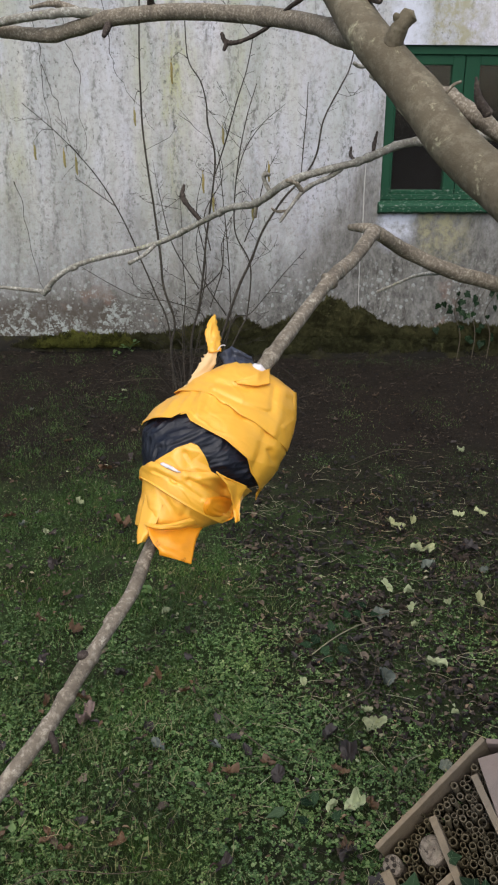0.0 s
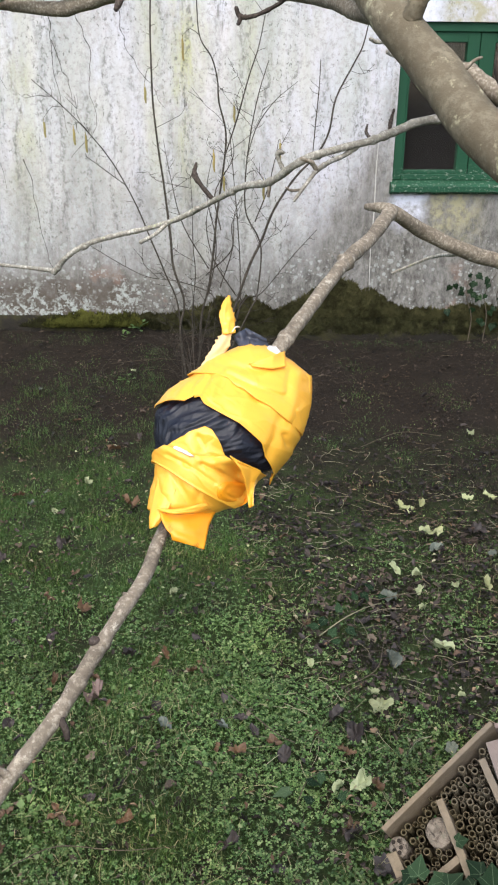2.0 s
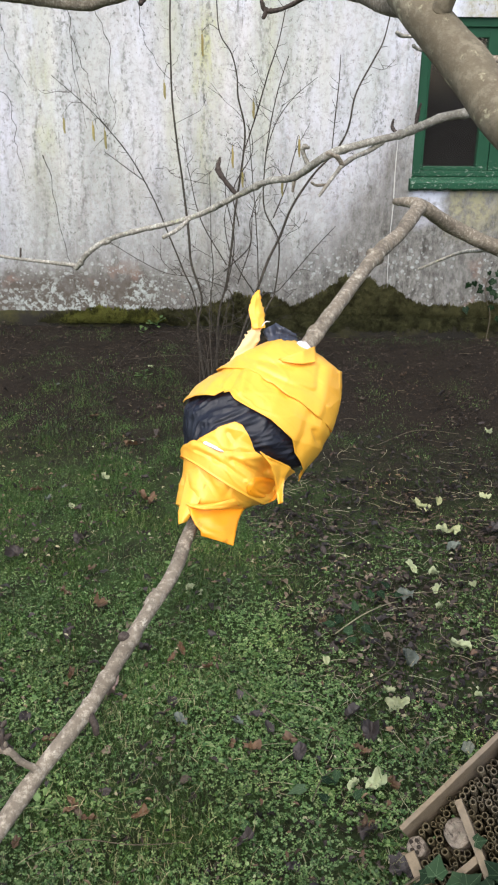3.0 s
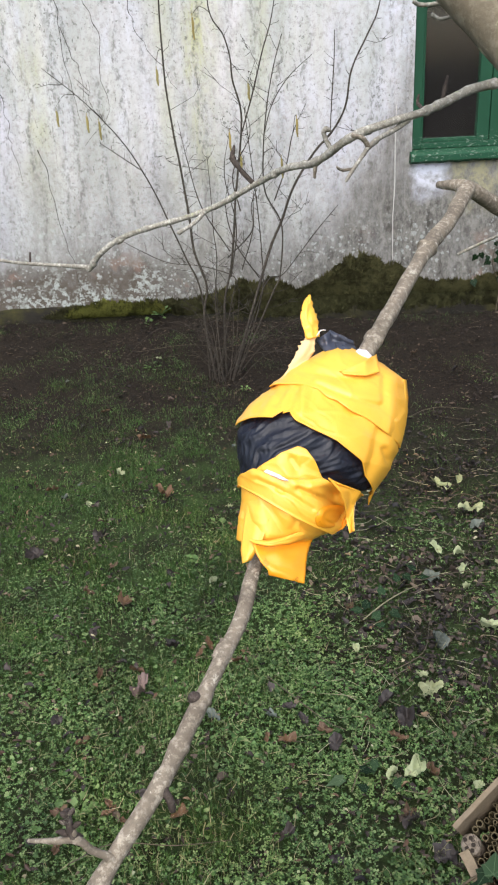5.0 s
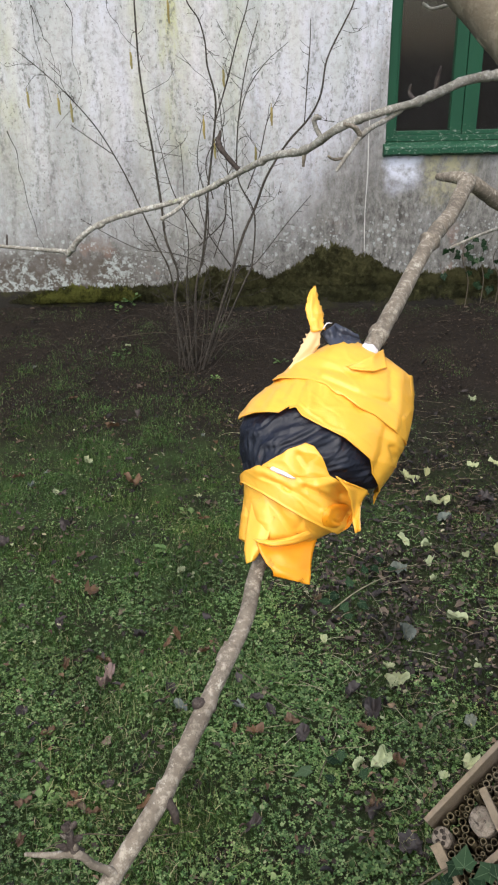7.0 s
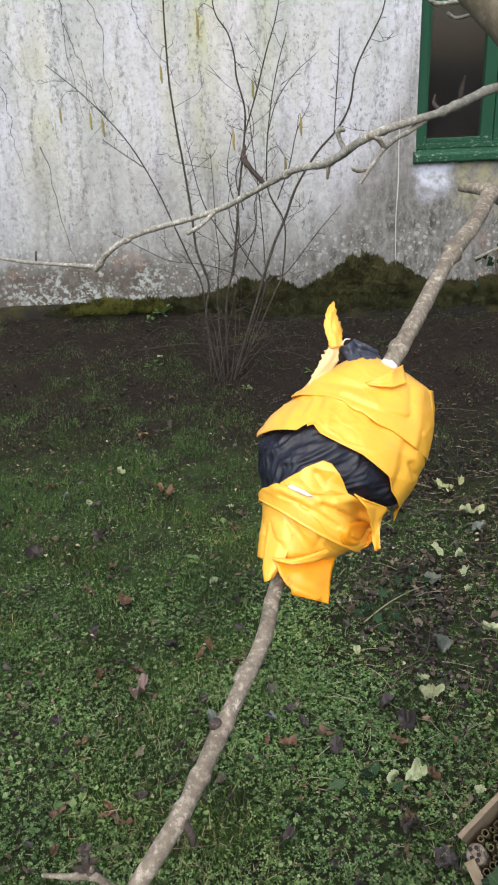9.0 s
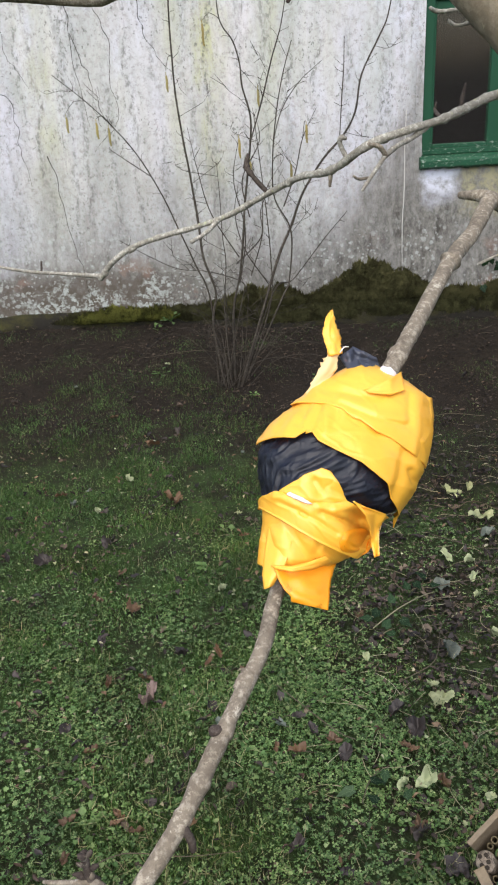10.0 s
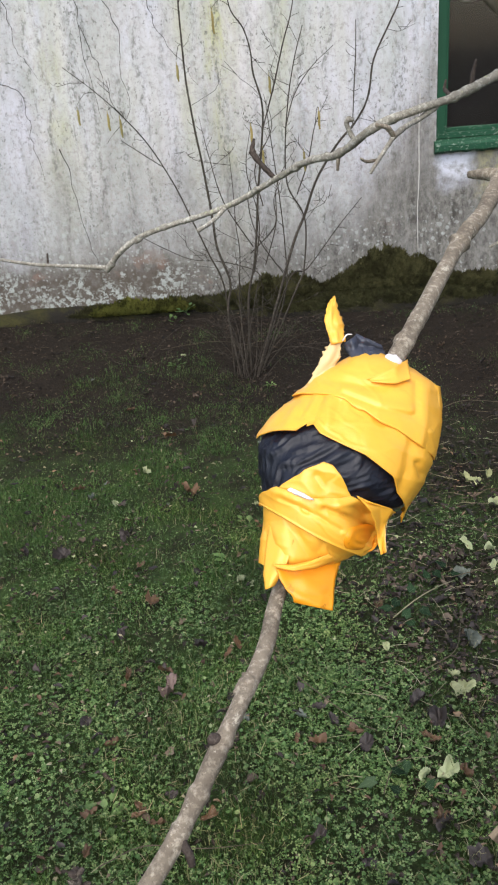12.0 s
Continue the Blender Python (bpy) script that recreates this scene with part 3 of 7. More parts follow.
def turns(n, tilt, scale, spin=None):
    """n rotation-and-scale matrices: a random spin about z, then a lean of up to tilt."""
    a = rng.uniform(0, 2 * np.pi, n) if spin is None else spin
    lean, az = np.abs(rng.normal(0, tilt, n)), rng.uniform(0, 2 * np.pi, n)
    ca, sa, z = np.cos(a), np.sin(a), np.zeros(n)
    rz = np.stack([np.stack([ca, -sa, z], 1), np.stack([sa, ca, z], 1), np.stack([z, z, z + 1], 1)], 1)
    ux, uy, c, s = np.cos(az), np.sin(az), np.cos(lean), np.sin(lean)
    k = 1 - c
    rt = np.stack([np.stack([c + ux * ux * k, ux * uy * k, uy * s], 1), np.stack([ux * uy * k, c + uy * uy * k, -ux * s], 1),
                   np.stack([-uy * s, ux * s, c], 1)], 1)
    return np.einsum("nij,njk->nik", rt, rz) * np.asarray(scale).reshape(-1, 1, 1)


# ---- the house: a rendered wall with one green window, on a dark mossy plinth ----
WALL_Y, WIN_X0, WIN_X1, WIN_Z0, WIN_Z1 = 5.0, 1.005, 1.86, 1.0, 1.855


def house():
    g = Geo()
    for a, b in (((-6, 0.27), (WIN_X0, 3.1)), ((WIN_X1, 0.27), (5, 3.1)), ((WIN_X0, 0.27), (WIN_X1, WIN_Z0)), ((WIN_X0, WIN_Z1), (WIN_X1, 3.1))):
        g.box((a[0], WALL_Y, a[1]), (b[0], WALL_Y + 0.32, b[1]))
    tagged(part("wall_south", g, WALL, smooth=False), "whitewashed rendered house wall with rain streaks, algae and lichen", "wall", kind="structure")
    # an added closed room, so the window looks dark from outside
    g = Geo()
    g.box((-6, 5.32, 0), (-5.7, 9, 3.1)).box((4.7, 5.32, 0), (5, 9, 3.1)).box((-5.7, 8.7, 0), (4.7, 9, 3.1))
    g.box((-5.7, 5.32, -0.05), (4.7, 8.7, 0.02)).box((0.4, 5.32, 0.02), (0.55, 8.7, 3.1)).box((2.6, 5.32, 0.02), (2.75, 8.7, 3.1))
    tagged(part("wall_north", g, ROOM, smooth=False), "plain walls of the added room behind the window, coloured dark for gloom", "wall", kind="structure")
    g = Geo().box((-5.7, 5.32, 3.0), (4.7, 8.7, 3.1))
    tagged(part("ceiling", g, ROOM, smooth=False), "plain ceiling of the added room, coloured dark for gloom", "ceiling", kind="structure")
    g = Geo()
    g.add([(-6.3, 4.86, 3.1), (5.3, 4.86, 3.1), (5.3, 9.3, 3.1), (-6.3, 9.3, 3.1), (-6.3, 7, 4.7), (5.3, 7, 4.7)], [(0, 1, 5, 4), (2, 3, 4, 5), (0, 4, 3), (1, 2, 5), (0, 3, 2, 1)])
    tagged(part("roof", g, ROOF, smooth=False), "plain brown tiled house roof above the wall", "roof", kind="structure")

    # the plinth stands a little proud and is uneven along its front
    g, n = Geo(), 260
    vs, fs = [], []
    prof = ((0.0, -0.05), (-0.05, 0.0), (-0.05, 0.15), (-0.038, 0.21), (-0.022, 0.255), (-0.008, 0.29), (0.02, 0.31))
    for i in range(n + 1):
        x = -6 + 11 * i / n
        for j, (dy, z) in enumerate(prof):
            w = noise.noise(Vector((x * 5, z * 7, 2))) * 0.018 + noise.noise(Vector((x * 19, z * 21, 5))) * 0.008
            lift = noise.noise(Vector((x * 2.3, 1, 9))) * 0.02 + noise.noise(Vector((x * 11, 4, 9))) * 0.012 if j >= 3 else 0
            vs.append((x, WALL_Y + dy - abs(w) * (j < 6), z + lift))
    m = len(prof)
    for i in range(n):
        for j in range(m - 1):
            fs.append((i * m + j, (i + 1) * m + j, (i + 1) * m + j + 1, i * m + j + 1))
    tagged(part("plinth", g.add(vs, fs), PLINTH), "dark damp stone plinth with moss along its ledge", "plinth", kind="structure")


def window():
    root = thing("window_1", (1.43, 5.0, 1.0), "weathered green wooden casement window with peeling sill", "window", kind="structure")
    y0, y1 = WALL_Y + 0.018, WALL_Y + 0.10
    z0, z1 = WIN_Z0 + 0.062, WIN_Z1
    for a, b in (((WIN_X0, z0), (WIN_X0 + 0.05, z1)), ((WIN_X1 - 0.05, z0), (WIN_X1, z1)), ((WIN_X0 + 0.05, z1 - 0.045), (WIN_X1 - 0.05, z1)), ((WIN_X0 + 0.05, z0), (WIN_X1 - 0.05, z0 + 0.03))):
        part("window_frame", Geo().box((a[0], y0, a[1]), (b[0], y1, b[1])), GREEN, root, bevel=0.003, smooth=False)
    mid = (WIN_X0 + WIN_X1) / 2
    za, zb = z0 + 0.03, z1 - 0.045
    for s0, s1, wl, wr in ((WIN_X0 + 0.05, mid - 0.002, 0.014, 0.066), (mid + 0.002, WIN_X1 - 0.05, 0.080, 0.03)):
        for a, b in (((s0, za), (s0 + wl, zb)), ((s1 - wr, za), (s1, zb)), ((s0 + wl, zb - 0.05), (s1 - wr, zb)), ((s0 + wl, za), (s1 - wr, za + 0.022))):
            part("sash", Geo().box((a[0], y0 + 0.012, a[1]), (b[0], y1 - 0.02, b[1])), GREEN, root, bevel=0.003, smooth=False)
        pane = part("pane", Geo().box((s0 + wl * 0.6, y0 + 0.032, za + 0.014), (s1 - wr * 0.8, y0 + 0.036, zb - 0.04)), GLASS, root, "dark dusty window glass", smooth=False)
        pane.visible_shadow = False
    sill = Geo()
    n, vs, fs = 60, [], []
    for i in range(n + 1):
        x = WIN_X0 - 0.012 + (WIN_X1 - WIN_X0 + 0.024) * i / n
        wob = noise.noise(Vector((x * 22, 0, 3))) * 0.006
        for dy, z in ((0.09, 0.0), (-0.03, -0.008 + wob), (-0.046, 0.004 + wob), (-0.046, 0.034), (-0.036, 0.044), (0.02, 0.06), (0.09, 0.061)):
            vs.append((x, WALL_Y + dy, WIN_Z0 + z))
    for i in range(n):
        for j in range(6):
            fs.append((i * 7 + j, i * 7 + j + 1, (i + 1) * 7 + j + 1, (i + 1) * 7 + j))
    fs += [tuple(range(7)), tuple(n * 7 + j for j in reversed(range(7)))]
    part("window_sill", sill.add(vs, fs), GREEN, root, "green sill with flaking paint and pale lichen specks", smooth=False)


def wall_strip():
    """A narrow raised band of render beside the window with a pale wire down its middle."""
    g, n = Geo(), 60
    vs, fs = [], []
    for i in range(n + 1):
        z = 0.31 + (3.08 - 0.31) * i / n
        w = noise.noise(Vector((3, z * 6, 1))) * 0.006
        for x, y in ((0.902 + w, 0.0), (0.906 + w, -0.004), (0.962 + w * 0.5, -0.004), (0.967 + w * 0.5, 0.0)):
            vs.append((x, WALL_Y + y, z))
    for i in range(n):
        for j in range(3):
            fs.append((i * 4 + j, i * 4 + j + 1, (i + 1) * 4 + j + 1, (i + 1) * 4 + j))
    tagged(part("trim", g.add(vs, fs), WALL), "raised band of grey weathered render beside the window", "trim", kind="structure")
    g = Geo().tube([(0.914, 4.986, 1.30), (0.910, 4.986, 1.10), (0.913, 4.986, 0.9), (0.907, 4.986, 0.7), (0.912, 4.984, 0.47)], [0.0022, 0.003, 0.0034, 0.0028, 0.0022], 6, 0.4, 0.02)
    tagged(part("wire", g, WIRE), "thin pale wire running down the wall beside the window", "wire")


def moss_mound(name, shape, z0, depth, mat, label, seed, frond=0.02):
    """Moss that clings to the wall's foot under an outline of (x, height) points, fronded all over."""
    r = np.random.default_rng(seed)
    g, nz = Geo(), 14
    sx, sh = np.array(shape, float).T
    x0, x1 = sx[0], sx[-1]
    nx = int((x1 - x0) * 190)
    vs, fs = [], []
    for i in range(nx + 1):
        u = i / nx
        x = x0 + (x1 - x0) * u
        top = float(np.interp(x, sx, sh))
        end = min(1.0, 14 * u * (1 - u))
        top = max(0.012, top * (1 + 0.30 * noise.noise(Vector((x * 15, seed, 0)))) + end * (0.016 * noise.noise(Vector((x * 40, seed, 2))) + 0.012 * noise.noise(Vector((x * 120, seed, 4)))))
        for j in range(nz + 1):
            v = j / nz
            y = WALL_Y - 0.004 - depth * end * math.sin(math.pi * min(1, 0.15 + v * 0.85)) ** 0.7 - 0.007 * noise.noise(Vector((x * 50, v * 14, seed)))
            vs.append((x, min(y, WALL_Y - 0.003) - 0.02 * (1 - v), z0 + top * v))
    for i in range(nx):
        for j in range(nz):
            a = i * (nz + 1) + j
            fs.append((a, a + nz + 1, a + nz + 2, a + 1))
    g.add(vs, fs)
    base = np.array(vs)[r.integers(0, len(vs), int(5200 * (x1 - x0) + 60))]
    for p in base:
        s = r.uniform(0.35, 1.3) * frond
        d = np.array((r.normal(0, 0.35), -abs(r.normal(0.3, 0.3)), abs(r.normal(0.8, 0.4))))
        d /= np.linalg.norm(d)
        q = np.cross(d, (0.2, 0.9, 0.3)) * s * 0.22
        g.add([p - q, p + q, p + d * s], [(0, 1, 2)])
    tagged(part(name, g, mat), label, "moss", kind="stuff")


house()
window()
wall_strip()
moss_mound("moss", [(0.38, 0.02), (0.46, 0.07), (0.53, 0.105), (0.60, 0.145), (0.64, 0.18), (0.685, 0.215), (0.74, 0.22), (0.79, 0.205), (0.83, 0.16), (0.88, 0.14), (0.945, 0.15), (1.0, 0.11), (1.06, 0.06), (1.16, 0.02)], 0.29, 0.022, MOSS_DARK, "dark cushion of moss climbing the foot of the wall", 3, 0.032)
moss_mound("moss", [(-0.18, 0.02), (-0.05, 0.06), (0.05, 0.11), (0.12, 0.085), (0.2, 0.115), (0.27, 0.08), (0.38, 0.02)], 0.28, 0.022, MOSS_DARK, "low dark moss behind the shrub at the wall", 5, 0.03)
moss_mound("moss", [(-1.0, 0.01), (-0.9, 0.05), (-0.75, 0.075), (-0.6, 0.05), (-0.5, 0.07), (-0.38, 0.01)], 0.24, 0.055, MOSS_LIT, "bright yellow-green moss on the plinth ledge", 8, 0.024)
moss_mound("moss", [(-0.38, 0.02), (-0.3, 0.06), (-0.2, 0.10), (-0.1, 0.065), (0.02, 0.09), (0.14, 0.02)], 0.22, 0.03, MOSS_DULL, "dull green moss along the plinth", 12, 0.026)
moss_mound("moss", [(1.08, 0.02), (1.2, 0.06), (1.34, 0.045), (1.5, 0.08), (1.8, 0.05), (2.2, 0.06)], 0.27, 0.025, MOSS_DARK, "dark moss at the foot of the wall under the window", 14, 0.026)
moss_mound("moss", [(-1.12, 0.01), (-1.0, 0.05), (-0.7, 0.05), (-0.4, 0.07), (-0.05, 0.05)], 0.225, 0.012, MOSS_DULL, "ragged olive moss where the wall meets the plinth", 18, 0.03)
moss_mound("moss", [(-0.1, 0.02), (0.1, 0.09), (0.3, 0.13), (0.6, 0.15), (0.9, 0.13), (1.2, 0.14), (1.6, 0.12), (2.2, 0.13)], 0.17, 0.03, MOSS_DULL, "thin olive moss film over the plinth", 16, 0.024)


# ---- ground ----
def ground_z(x, y):
    t = min(1.0, max(0.0, (y - 3.5) / 1.5))
    z = 0.155 * t * t * (3 - 2 * t) + 0.07 * t ** 3 * min(1.0, max(0.0, (0.1 - x) * 2))
    return z + 0.018 * noise.noise(Vector((x * 2.1, y * 2.1, 0))) + 0.007 * noise.noise(Vector((x * 9, y * 9, 4)))


def ground():
    near = [i * 0.045 for i in range(-58, 59)]
    far = [3.2, 4.5, 7, 11, 18, 30, 55, 100, 200]
    xs = [-v for v in reversed(far)] + near + far
    ys = [-v for v in reversed(far)] + [-2.2, -1.2, -0.4, 0.3, 0.8] + [1.1 + i * 0.045 for i in range(90)] + [5.4, 6, 7, 8, 9, 10] + [v + 8 for v in far[3:]]
    vs = [(x, y, ground_z(x, y) + (0.006 * noise.noise(Vector((x * 31, y * 31, 1))))) for x in xs for y in ys]
    m = len(ys)
    fs = [(i * m + j, (i + 1) * m + j, (i + 1) * m + j + 1, i * m + j + 1) for i in range(len(xs) - 1) for j in range(m - 1)]
    tagged(part("ground", Geo().add(vs, fs), SOIL), "dark bare garden soil, rising a little to the wall", "ground", kind="structure")


ground()


# ---- the tree: a limb and branches that reach in from a trunk standing to the side ----
tree = thing("tree", (0.85, 0.45, 0.0), "leafless fruit tree with mottled grey-brown bark and lichen", "tree")
g = Geo().tube([(0.85, 0.45, -0.05), (0.84, 0.46, 0.4), (0.80, 0.48, 0.9), (0.74, 0.5, 1.2), (0.70, 0.5, 1.5), (0.72, 0.45, 2.0)], [0.13, 0.1, 0.085, 0.08, 0.065, 0.05], 20, 0.12, 0.02)
part("trunk", g, BARK_LIMB, tree, "thick brown trunk")
g = Geo().tube([(0.74, 0.5, 1.22), (0.5, 0.56, 1.34), (0.33, 0.635, 1.405), (0.248, 0.72, 1.451), (0.212, 0.79, 1.489), (0.190, 0.83, 1.515), (0.171, 0.87, 1.547), (0.146, 0.905, 1.580), (0.130, 0.95, 1.615), (0.104, 1.02, 1.681), (0.06, 1.13, 1.80), (0.0, 1.25, 2.0)],
               [0.034, 0.025, 0.021, 0.0178, 0.0171, 0.0166, 0.0162, 0.0157, 0.0155, 0.015, 0.014, 0.010], 22, 0.10, 0.005, 0.2)
limb = part("limb", g, BARK_LIMB, tree, "stout brown limb blotched with ochre lichen")
BRANCHES = {}
BRANCHES["right"] = ([(0.70, 0.55, 1.24), (0.5, 0.72, 1.33), (0.329, 0.81, 1.386), (0.216, 0.77, 1.422), (0.178, 0.758, 1.434), (0.145, 0.75, 1.4485), (0.121, 0.737, 1.463), (0.108, 0.752, 1.4635)], [0.02, 0.014, 0.0105, 0.0088, 0.0085, 0.0082, 0.0072, 0.0034], BARK)
BRANCHES["thin"] = ([(0.68, 0.56, 1.36), (0.45, 0.8, 1.46), (0.3, 0.95, 1.51), (0.207, 0.98, 1.508), (0.169, 0.975, 1.498), (0.150, 0.970, 1.491), (0.123, 0.965, 1.485), (0.090, 0.965, 1.475), (0.063, 1.0, 1.453), (0.040, 1.03, 1.446), (0.012, 1.07, 1.428), (-0.036, 1.10, 1.402), (-0.113, 1.115, 1.381), (-0.145, 1.12, 1.364), (-0.164, 1.13, 1.343)], [0.014, 0.01, 0.007, 0.006, 0.0056, 0.0054, 0.0052, 0.0052, 0.005, 0.0048, 0.0046, 0.0042, 0.0040, 0.0042, 0.0050], BARK_PALE)
BRANCHES["thin_end"] = ([(-0.162, 1.13, 1.346), (-0.20, 1.14, 1.348), (-0.244, 1.15, 1.351), (-0.291, 1.16, 1.359), (-0.36, 1.17, 1.37)], [0.0042, 0.0030, 0.0027, 0.0025, 0.0015], BARK_PALE)
BRANCHES["thin_lower"] = ([(0.136, 0.968, 1.486), (0.123, 0.965, 1.478), (0.109, 0.950, 1.474), (0.098, 0.935, 1.469), (0.089, 0.930, 1.459), (0.0785, 0.925, 1.4455)], [0.004, 0.0032, 0.003, 0.0032, 0.0024, 0.0022], BARK_PALE)
BRANCHES["left"] = ([(0.142, 0.915, 1.585), (0.130, 0.95, 1.589), (0.113, 1.0, 1.601), (0.079, 1.06, 1.612), (0.011, 1.12, 1.622), (-0.040, 1.15, 1.6225), (-0.082, 1.17, 1.619), (-0.120, 1.19, 1.611), (-0.148, 1.20, 1.606), (-0.203, 1.22, 1.611), (-0.282, 1.25, 1.621), (-0.4, 1.28, 1.64)], [0.014, 0.0125, 0.0115, 0.011, 0.0108, 0.0108, 0.0115, 0.0105, 0.0102, 0.009, 0.008, 0.005], BARK)
BRANCHES["left_upper"] = ([(-0.076, 1.17, 1.622), (-0.117, 1.18, 1.626), (-0.160, 1.19, 1.623), (-0.198, 1.2, 1.618), (-0.275, 1.22, 1.608), (-0.38, 1.24, 1.6)], [0.0075, 0.0065, 0.0062, 0.006, 0.005, 0.003], BARK_PALE)
BRANCHES["left_spur"] = ([(-0.100, 1.185, 1.622), (-0.125, 1.2, 1.632), (-0.140, 1.2, 1.636), (-0.165, 1.2, 1.632)], [0.006, 0.0065, 0.0045, 0.002], BARK)
for key, (pts, rad, mat) in BRANCHES.items():
    part("branch", Geo().tube(pts, [r * (0.72 if key.startswith("left") else 0.57 if key == "right" else 0.63) for r in rad], 16, 0.10 if key in ("right", "left") else 0.2, 0.003, 0.25 if key in ("right", "left") else 0.9), mat, tree)

# the branch that carries the wrapping
LAYER = [(-0.1297, 0.3498, 1.2350), (-0.0974, 0.3858, 1.2719), (-0.0735, 0.4217, 1.2984), (-0.0605, 0.4411, 1.3095), (-0.0460, 0.4586, 1.3216), (-0.0316, 0.4808, 1.3366), (-0.0176, 0.5088, 1.3471), (-0.0101, 0.5310, 1.3570),
         (0.0126, 0.5640, 1.3857), (0.0434, 0.6001, 1.4171), (0.0593, 0.6262, 1.4287), (0.0856, 0.6742, 1.4450), (0.1036, 0.7045, 1.4519), (0.1210, 0.7370, 1.4630)]
part("branch", Geo().tube(LAYER, [0.0028, 0.0028, 0.0029, 0.0030, 0.0030, 0.0028, 0.0028, 0.0029, 0.0032, 0.0037, 0.0035, 0.0038, 0.0040, 0.0045], 16, 0.16, 0.0025, 0.4), BARK, tree, "slender mottled branch that carries the wrapping")
for p, r in (((0.0845, 0.6725, 1.4440), 0.0050), ((0.0925, 0.686, 1.4475), 0.0043), ((-0.0321, 0.4800, 1.3360), 0.0036), ((-0.0245, 0.4964, 1.3426), 0.0033), ((-0.0466, 0.458, 1.3212), 0.0035), ((0.047, 0.6065, 1.4200), 0.0044)):
    d = Vector((0.5, 0.75, 0.45)).normalized() * 0.0035
    part("node_ring", Geo().tube([Vector(p) - d, Vector(p), Vector(p) + d], [r * 0.8, r, r * 0.8], 14, 0.3, 0.001), BARK, tree)

# swollen joints along the pale branch
for k in (5, 7, 8, 9, 10, 11, 12, 13, 14):
    p, q = Vector(BRANCHES["thin"][0][k - 1]), Vector(BRANCHES["thin"][0][k])
    at_joint, d, r = p.lerp(q, 0.35 + 0.5 * rnd.random()), (q - p).normalized() * 0.004, 0.63 * BRANCHES["thin"][1][k]
    part("node_ring", Geo().tube([at_joint - d, at_joint - 0.2 * d, at_joint + d], [r * 0.9, r * rnd.uniform(1.12, 1.3), r * 0.9], 12, 0.35, 0.0012), BARK_PALE, tree)

SPURS = []
SPURS.append(([(0.012, 1.07, 1.428), (-0.001, 1.075, 1.443), (-0.007, 1.08, 1.452), (-0.005, 1.08, 1.463)], [0.0032, 0.0032, 0.0042, 0.0016], BUD))
SPURS.append(([(0.075, 0.985, 1.463), (0.069, 0.985, 1.475), (0.070, 0.984, 1.480), (0.074, 0.984, 1.479)], [0.0028, 0.0026, 0.0036, 0.002], BARK_PALE))
SPURS.append(([(0.063, 1.0, 1.453), (0.062, 1.0, 1.440)], [0.003, 0.0016], BARK))
SPURS.append(([(0.149, 0.97, 1.491), (0.146, 0.985, 1.496), (0.1465, 0.985, 1.503)], [0.002, 0.0022, 0.0010], BUD))
SPURS.append(([(0.164, 0.975, 1.497), (0.165, 0.975, 1.507), (0.167, 0.975, 1.516)], [0.0022, 0.0026, 0.0010], BUD))
SPURS.append(([(-0.228, 1.148, 1.349), (-0.227, 1.15, 1.361)], [0.0016, 0.0014], BUD))
SPURS.append(([(-0.036, 1.10, 1.402), (-0.050, 1.09, 1.391), (-0.064, 1.08, 1.385)], [0.0032, 0.0026, 0.0030], BARK_PALE))
SPURS.append(([(0.098, 0.935, 1.469), (0.092, 0.93, 1.476), (0.083, 0.925, 1.479)], [0.0030, 0.0024, 0.0020], BARK))
SPURS.append(([(0.085, 0.93, 1.454), (0.076, 0.925, 1.454), (0.071, 0.92, 1.457)], [0.0016, 0.0016, 0.0012], BARK))
SPURS.append(([(-0.0600, 0.4395, 1.3105), (-0.0665, 0.439, 1.316), (-0.0702, 0.439, 1.3205), (-0.0785, 0.441, 1.3185), (-0.0872, 0.445, 1.3145)], [0.0028, 0.0025, 0.0027, 0.0019, 0.0012], BARK))
SPURS.append(([(-0.0700, 0.44, 1.3195), (-0.0718, 0.44, 1.323), (-0.0728, 0.442, 1.330)], [0.0032, 0.0029, 0.0022], BUD))
SPURS.append(([(-0.0456, 0.457, 1.3215), (-0.0432, 0.4545, 1.3175), (-0.0425, 0.4535, 1.3140)], [0.0034, 0.0030, 0.0022], BUD))
SPURS.append(([(0.156, 0.885, 1.578), (0.161, 0.88, 1.591), (0.167, 0.88, 1.598)], [0.011, 0.0085, 0.009], BARK_LIMB))
SPURS.append(([(0.160, 0.88, 1.590), (0.156, 0.878, 1.598)], [0.005, 0.0032], BARK_LIMB))
SPURS.append(([(0.188, 0.868, 1.5443), (0.1959, 0.86, 1.5423), (0.2061, 0.85, 1.5341), (0.2203, 0.84, 1.5233), (0.2532, 0.83, 1.4997)], [0.009, 0.0095, 0.0085, 0.0085, 0.006], BARK))
SPURS.append(([(0.185, 0.83, 1.545), (0.190, 0.83, 1.550), (0.195, 0.83, 1.552)], [0.0018, 0.0016, 0.0012], BARK))
SPURS.append(([(0.210, 0.81, 1.531), (0.202, 0.81, 1.541), (0.199, 0.81, 1.554)], [0.0048, 0.004, 0.0012], BUD))
SPURS.append(([(-0.080, 1.165, 1.614), (-0.084, 1.15, 1.602)], [0.0055, 0.0036], BUD))
SPURS.append(([(0.150, 0.91, 1.61), (0.122, 1.0, 1.629), (0.097, 1.03, 1.620), (0.076, 1.06, 1.604), (0.054, 1.08, 1.594), (0.039, 1.09, 1.593), (0.034, 1.09, 1.601)], [0.0035, 0.0026, 0.0026, 0.0026, 0.0026, 0.0034, 0.0026], BUD))
